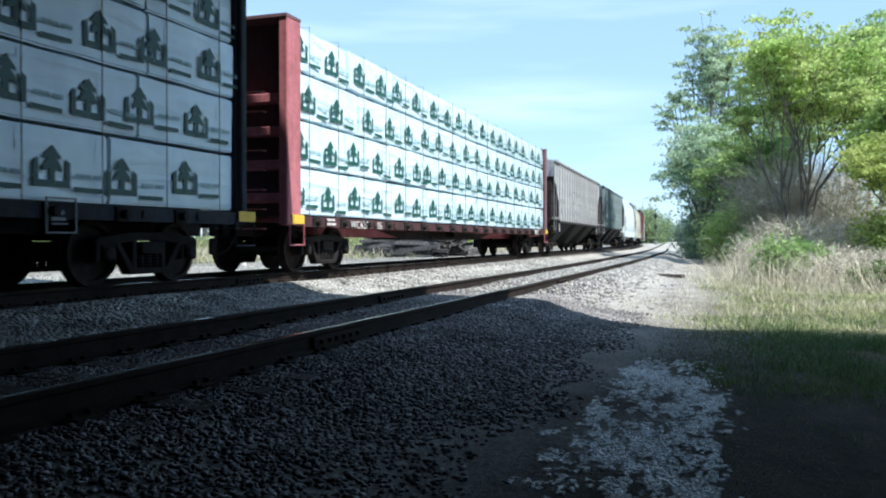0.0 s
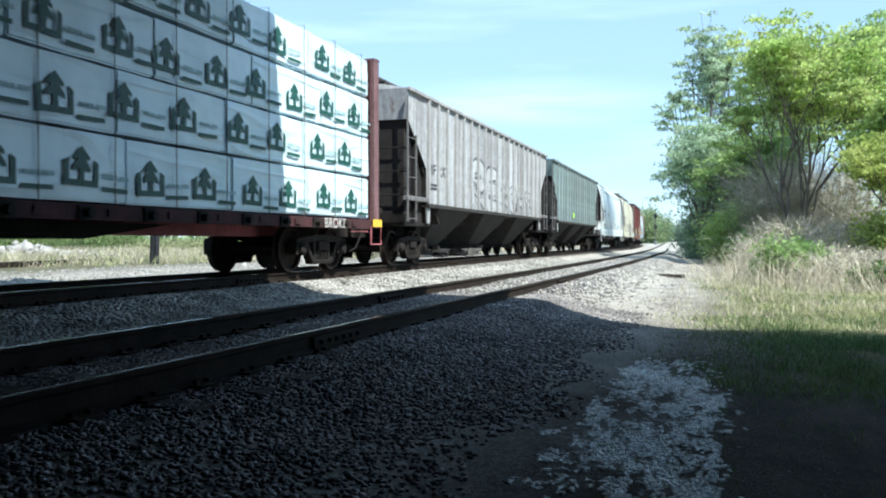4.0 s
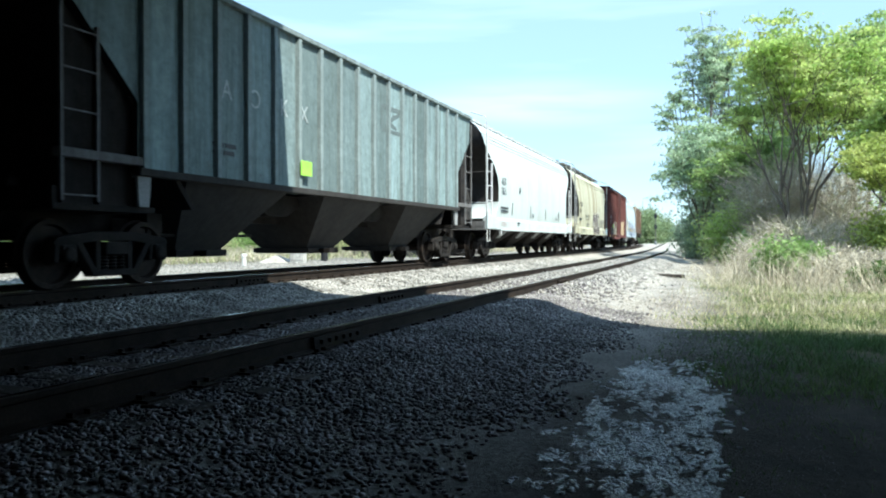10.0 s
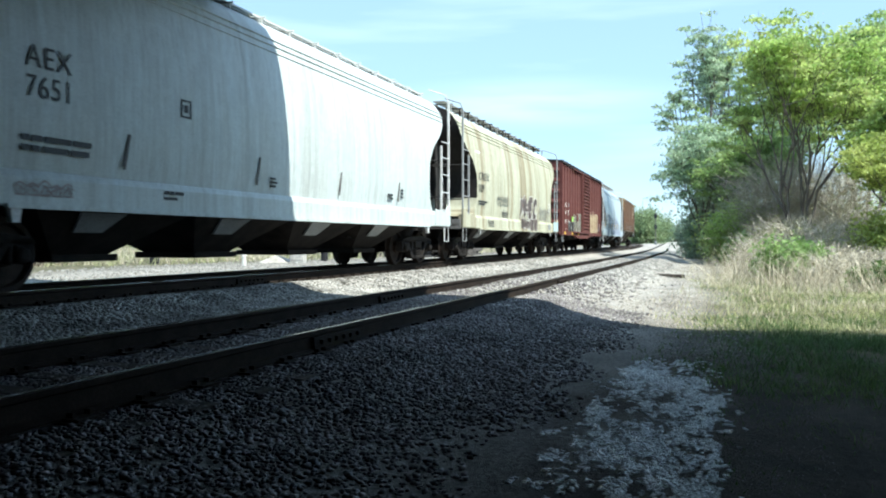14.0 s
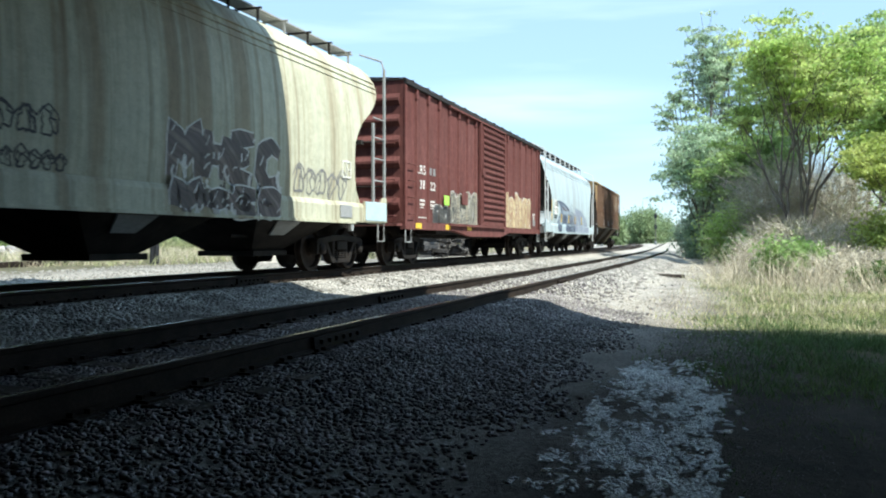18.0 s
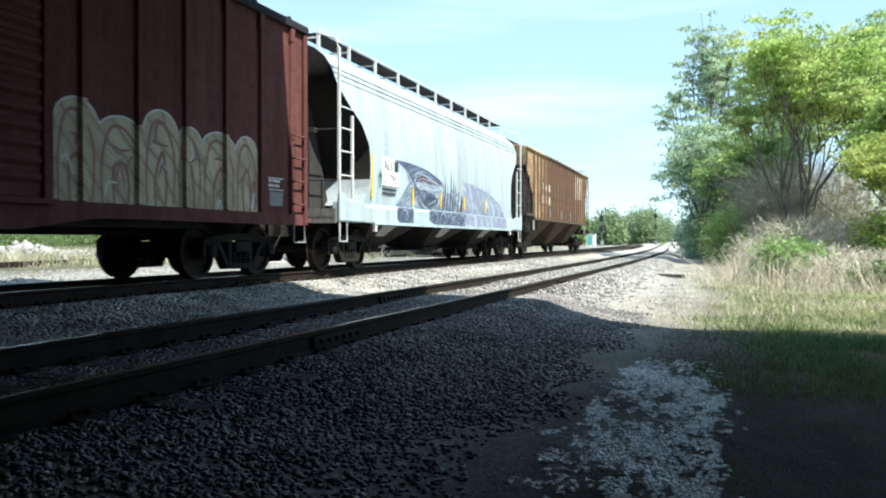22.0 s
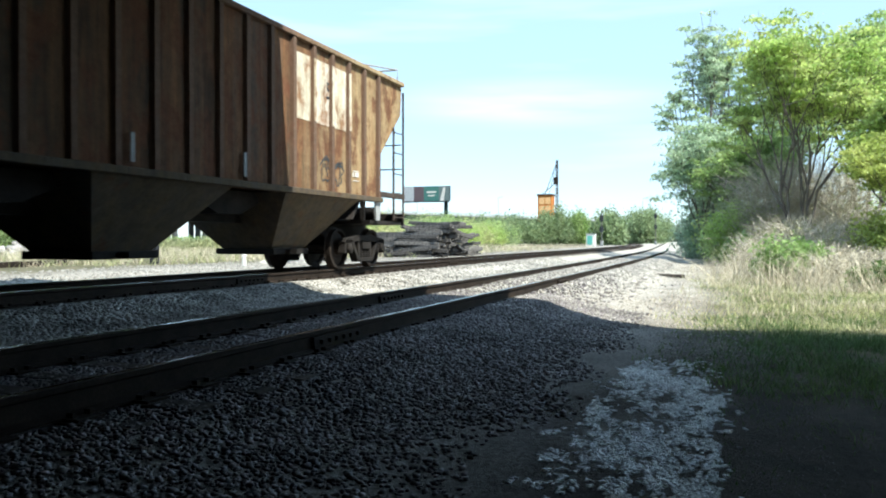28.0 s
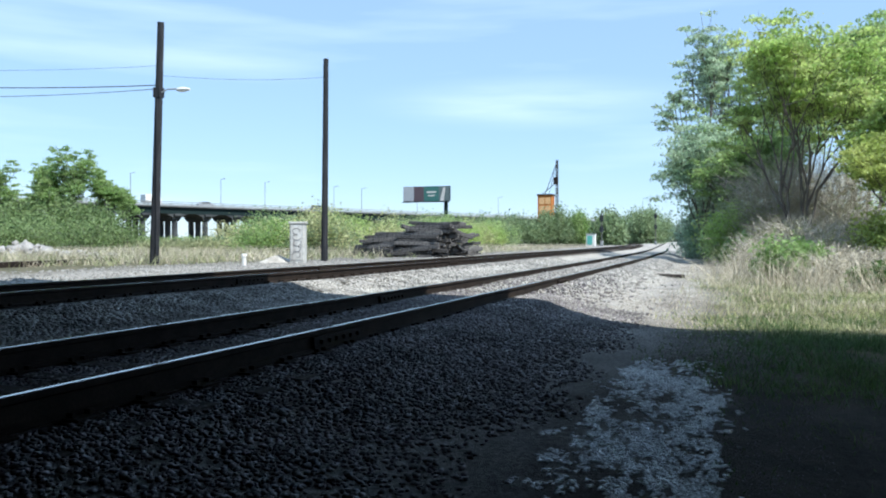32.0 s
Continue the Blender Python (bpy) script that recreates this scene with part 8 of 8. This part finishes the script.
# signals and the equipment cabinet by the line
for x, y, hz, heads in ((140, 21.5, 5.4, (4.7, 2.9)), (200, 18.0, 7.6, (6.9, 4.3))):
    sg = thing("railway_signal", "two-headed railway signal on a steel mast", "signal", "line signals", at=pose(x, y, ground_z(x, y)))
    part("mast", flipped(tube(B(), [(0, 0, 0), (0, 0, hz + 0.4)], 0.07, 8)), LADDERGREY, sg)
    part("base_case", soften(box(B(), -0.25, 0.25, -0.25, 0.25, 0, 0.9), 0.03), PALEGREY, sg)
    for z in heads:
        hd = part("signal_head", flipped(prism_x(B(), [(0.36 * math.cos(a), z + 0.62 * math.sin(a)) for a in np.linspace(0, 6.283, 15)[:-1]], -0.24, -0.16)), STENCIL_DARK, sg)
        for dz in (-0.35, 0, 0.35):
            part("hood", flipped(tube(B(), [(-0.5, 0, z + dz), (-0.2, 0, z + dz)], 0.11, 10)), STENCIL_DARK, hd)
    bm = B()
    for i in range(int(hz / 0.35)):
        box(bm, 0.1, 0.14, -0.2, 0.2, 0.4 + 0.35 * i, 0.43 + 0.35 * i)
    part("ladder", flipped(bm), PALEGREY, sg)
cb = thing("signal_cabinet", "white signal equipment hut with a green door panel", "equipment hut", at=pose(134, 22.3, ground_z(134, 22.3)))
part("hut", soften(box(B(), -0.65, 0.65, -0.7, 0.7, 0, 2.0), 0.03), PATCHWHITE, cb)
part("roof", soften(box(B(), -0.72, 0.72, -0.78, 0.78, 2.0, 2.1), 0.03), PALEGREY, cb)
part("door", flipped(box(B(), -0.68, -0.65, -0.3, 0.55, 0.3, 1.75)), plain("green_panel", (0.12, 0.42, 0.36)), cb)
fb = thing("low_road_bridge", "low dark road bridge far down the line", "bridge", at=pose(420, 26, 0))
part("deck", flipped(box(B(), -3, 3, -16, 12, 2.6, 4.3)), STEELGREEN, fb)
for yy in (-14, -5, 4, 11):
    part("pier", flipped(box(B(), -2, 2, yy - 0.7, yy + 0.7, -1, 2.6)), CONCRETE, fb)
bm = B()
mo = thing("gravel_mound", "pale gravel mound beside the far track", "gravel", at=pose(300, 20, -0.4))
loft(bm, [[(r * 14 * math.cos(a), r * 7 * math.sin(a) , (1 - r) ** 0.8 * 0.8) for a in np.linspace(0, 6.283, 25)[:-1]] for r in (1.0, 0.75, 0.5, 0.25, 0.05)])
part("heap", flipped(bm), YARDSTONE, mo)

# ---------------- poles, wires, cabinet and tie pile across the main track ----------------
def utility_pole(x, y, h, dx, dy, r, label):
    p = thing("utility_pole", label, "utility pole", "utility poles", at=pose(x, y, ground_z(x, y) - 0.1))
    bm = B()
    tube(bm, [(dx * k, dy * k, (h + 0.1) * k) for k in (0, 0.25, 0.5, 0.75, 1.0)], r, 12, r * 0.72)
    part("pole", with_sharp(mesh_of("pole", flipped(bm), POLEWOOD), 0.8), POLEWOOD, p)
    return p


p1 = utility_pole(28, 22.82, 10.0, 0, -0.38, 0.19, "leaning wooden utility pole with a street lamp arm")
bm = B()
tube(bm, [(0, -0.3, 7.15), (0, -0.7, 7.32), (0, -1.2, 7.3)], 0.03, 6)
part("lamp_arm", flipped(bm), PALEGREY, p1)
bm = B()
loft(bm, [[(w * math.cos(a) * 0.16, y, 7.26 + h * math.sin(a) * 0.1) for a in np.linspace(0, 6.283, 11)[:-1]] for y, w, h in ((-1.15, 0.3, 0.4), (-1.3, 0.9, 0.9), (-1.55, 1.0, 1.0), (-1.78, 0.5, 0.4))])
part("lamp_head", flipped(bm), plain("white_lamp_housing", (0.75, 0.74, 0.7), 0.4), p1, "white cobra-head lamp")
bm = B()
box(bm, -0.16, 0.16, -0.42, -0.1, 7.0, 7.4)
tube(bm, [(-0.17, -0.25, 0.3), (-0.17, -0.3, 6.9)], 0.03)
part("conduit", flipped(bm), POLEWOOD, p1)
tube_w = B()
tube(tube_w, [(0.22, 0.1, 0.0), (0.22, 0.22, 1.6), (0.2, -0.05, 2.4)], 0.02)
part("guard_wire", flipped(tube_w), PALEGREY, p1)
p2 = utility_pole(34, 18.06, 9.4, 0, -0.1, 0.16, "straight dark wooden utility pole")
p3 = utility_pole(26, 52, 11.0, 0, 0, 0.19, "wooden utility pole at the field's edge")


def wire(a, b, sag, r, label):
    bm = B()
    pts = [Vector(a).lerp(Vector(b), k / 16) - Vector((0, 0, sag * 4 * (k / 16) * (1 - k / 16))) for k in range(17)]
    tube(bm, pts, r, 5)
    w = tagged(part("overhead_wire", flipped(bm), STENCIL_DARK), label, "wire", "overhead wires")
    return w


wire((28, 22.56, 7.2), (26, 52, 9.9), 0.55, 0.022, "thick black cable strung from the lamp pole")
wire((28, 22.56, 7.05), (26, 52, 9.3), 0.7, 0.014, "thin black wire strung from the lamp pole")
wire((28, 22.5, 8.0), (26, 52, 10.7), 0.6, 0.007, "very thin wire strung from the lamp pole")
wire((28, 22.5, 7.6), (34, 17.98, 8.35), 0.15, 0.007, "very thin wire between two poles")

BOXGREY = weathered("pale_grey_box_paint", (0.5, 0.5, 0.47), (0.35, 0.33, 0.3), (0.25, 0.2, 0.15), 0.2)
eb = thing("trackside_cabinet", "tall pale grey metal cabinet tagged with graffiti", "cabinet", at=pose(31, 17.72, ground_z(31, 17.72), 0, 0, 18))
part("body", soften(box(B(), -0.3, 0.3, -0.31, 0.31, 0, 1.66), 0.02), BOXGREY, eb)
part("cap", soften(box(B(), -0.34, 0.34, -0.36, 0.36, 1.66, 1.76), 0.02), BOXGREY, eb)
part("door", soften(box(B(), -0.325, -0.3, -0.26, 0.26, 0.12, 1.58), 0.006), BOXGREY, eb)
bm = B()
for i in range(5):
    u0 = i * 1.3
    pts = [(-0.332, 0.2 * math.cos(u0 + k * 0.55) * (1 - 0.04 * k), 0.35 + 0.25 * i + 0.13 * math.sin(u0 + k * 0.55)) for k in range(9)]
    tube(bm, pts, 0.014, 4)
part("graffiti", flipped(bm), SMOKE, eb)
hp = thing("gravel_heap", "low heap of pale gravel beside the cabinet", "gravel", at=pose(31, 18.8, ground_z(31, 18.8) - 0.05))
bm = B()
loft(bm, [[(r * 1.0 * math.cos(a), r * 0.9 * math.sin(a), (1 - r) ** 0.9 * 0.36 + 0.03 * math.sin(5 * a)) for a in np.linspace(0, 6.283, 21)[:-1]] for r in (1.0, 0.75, 0.5, 0.25, 0.05)])
part("heap", flipped(bm), PATHSTONE, hp)
ms = thing("marker_stub", "short white capped stub post in the gravel", "post", at=pose(27, 17.8, ground_z(27, 17.8)))
part("post", flipped(tube(B(), [(0, 0, -0.05), (0, 0, 0.36)], 0.08, 10)), PATCHWHITE, ms)
part("cap", flipped(tube(B(), [(0, 0, 0.36), (0, 0, 0.46)], 0.12, 10, 0.1)), PATCHWHITE, ms)
ob = thing("old_rails", "old dark rails lying on the gravel", "rail", at=pose(24.5, 25.0, ground_z(24.5, 25), 0, 0, 9))
for k in range(2):
    part("rail", flipped(box(B(), -8, 4.2, -0.1 + 0.5 * k, 0.06 + 0.5 * k, 0.0, 0.19)), RAIL, ob)

bt = thing("broken_tie", "short dark broken tie lying on the gravel path", "tie", at=pose(26.9, 2.0, ground_z(26.9, 2.0), 0, 0, 62))
part("timber", soften(box(B(), -0.5, 0.5, -0.11, 0.11, -0.03, 0.1), 0.02), TIE, bt)
pile = thing("tie_pile", "tumbled stack of old dark railway ties", "tie pile", at=pose(44, 19.0, ground_z(44, 19) - 0.02))
r3 = random.Random(77)


OLDTIE = mat("weathered_grey_black_timber", (0.035, 0.033, 0.033), (0.15, 0.145, 0.14), 1.5, 0.9, 0, 25, 0.5, 0.01, (1, 8, 8), per_piece=0.45)
OLD_TIE_ME = mesh_of("old_tie", soften(box(B(), -0.115, 0.115, -1.3, 1.3, -0.19, 0.0), 0.015), OLDTIE)


def old_tie(x, y, z, rx, ry, rz):
    t = part("old_tie", OLD_TIE_ME, OLDTIE, pile)
    t.matrix_basis = pose(x, y, z + 0.19, rx, ry, rz)


for lay in range(11):
    for row in range(4):
        for k in range(2):
            if (lay > 7 and k == 0) or (lay > 5 and k == 0 and row < 1):
                continue
            old_tie(-0.75 + row * 0.32 + 0.05 * lay + r3.uniform(-0.12, 0.12), (0.75 if k == 0 else -1.7) - 0.1 * lay + r3.uniform(-0.5, 0.5), 0.185 * lay,
                    r3.uniform(-4, 4), r3.uniform(-5, 5), r3.uniform(-14, 14))
for k in range(110):
    f = k / 109
    h = 2.0 * (1 - f) ** 0.8
    old_tie(0.9 + 9.0 * f + r3.uniform(-0.5, 0.5), -2.6 + 1.5 * f + r3.uniform(-1.1, 1.5), h * r3.random(), r3.uniform(-14, 14), r3.uniform(-12, 12), 90 + r3.uniform(-40, 40))
rb = thing("rubble_heap", "grey rubble and brush heap in the field", "rubble", at=pose(34, 37.0, ground_z(34, 37)))
rg4 = np.random.default_rng(3)
pp = rg4.normal(size=(260, 3)) * [1.4, 2.2, 0.0]
pp[:, 2] = np.maximum(0, 0.9 - 0.25 * np.hypot(pp[:, 0], pp[:, 1] * 0.7)) * rg4.random(260)
for k in range(70):
    part("rubble_block", stones("rubble_block", pp[k:k + 1] + [0, 0, 0.1], rg4.uniform(0.12, 0.34, 1), CONCRETE, rg4, blocky=True), CONCRETE, rb)


# ---------------- the train's run ----------------
SPEED = [(0, 4.791), (6, 5.026), (11, 5.236), (16, 5.452), (21, 5.214), (26, 5.262), (32, 5.187)]
TT = np.linspace(0, 32, 321)
VV = np.interp(TT, [a for a, _ in SPEED], [v for _, v in SPEED])
RUN = np.concatenate([[0], np.cumsum((VV[1:] + VV[:-1]) / 2 * 0.1)])


def run_at(t):
    return float(np.interp(t, TT, RUN))


def car_pose(lead, length, reach, t):
    """A car rides on two trucks, reach from each end."""
    s = lead - run_at(t)
    a, b = on_main(s + reach), on_main(s + length - reach)
    d = b - a
    return pose(0, 0, 0) @ Matrix.Translation((a + b) / 2) @ Matrix.Rotation(math.atan2(d.y, d.x), 4, "Z")


def motions():
    whole = RUN[-1]
    turn = math.degrees(whole / 0.457)
    steps = math.ceil(turn / 84)
    times = [float(np.interp(whole * i / steps, RUN, TT)) for i in range(steps + 1)]
    for car, lead, length, reach, wheels in CARS:
        walk(car, [(t, car_pose(lead, length, reach, t)) for t in np.arange(0, 32.01, 1.0)])
        for w, x in wheels:
            walk(w, [(t, pose(x, 0, 0.457, 0, -turn * i / steps, 0)) for i, t in enumerate(times)])
    for ob, rows in ROAD_TRAFFIC:
        walk(ob, rows)


motions()
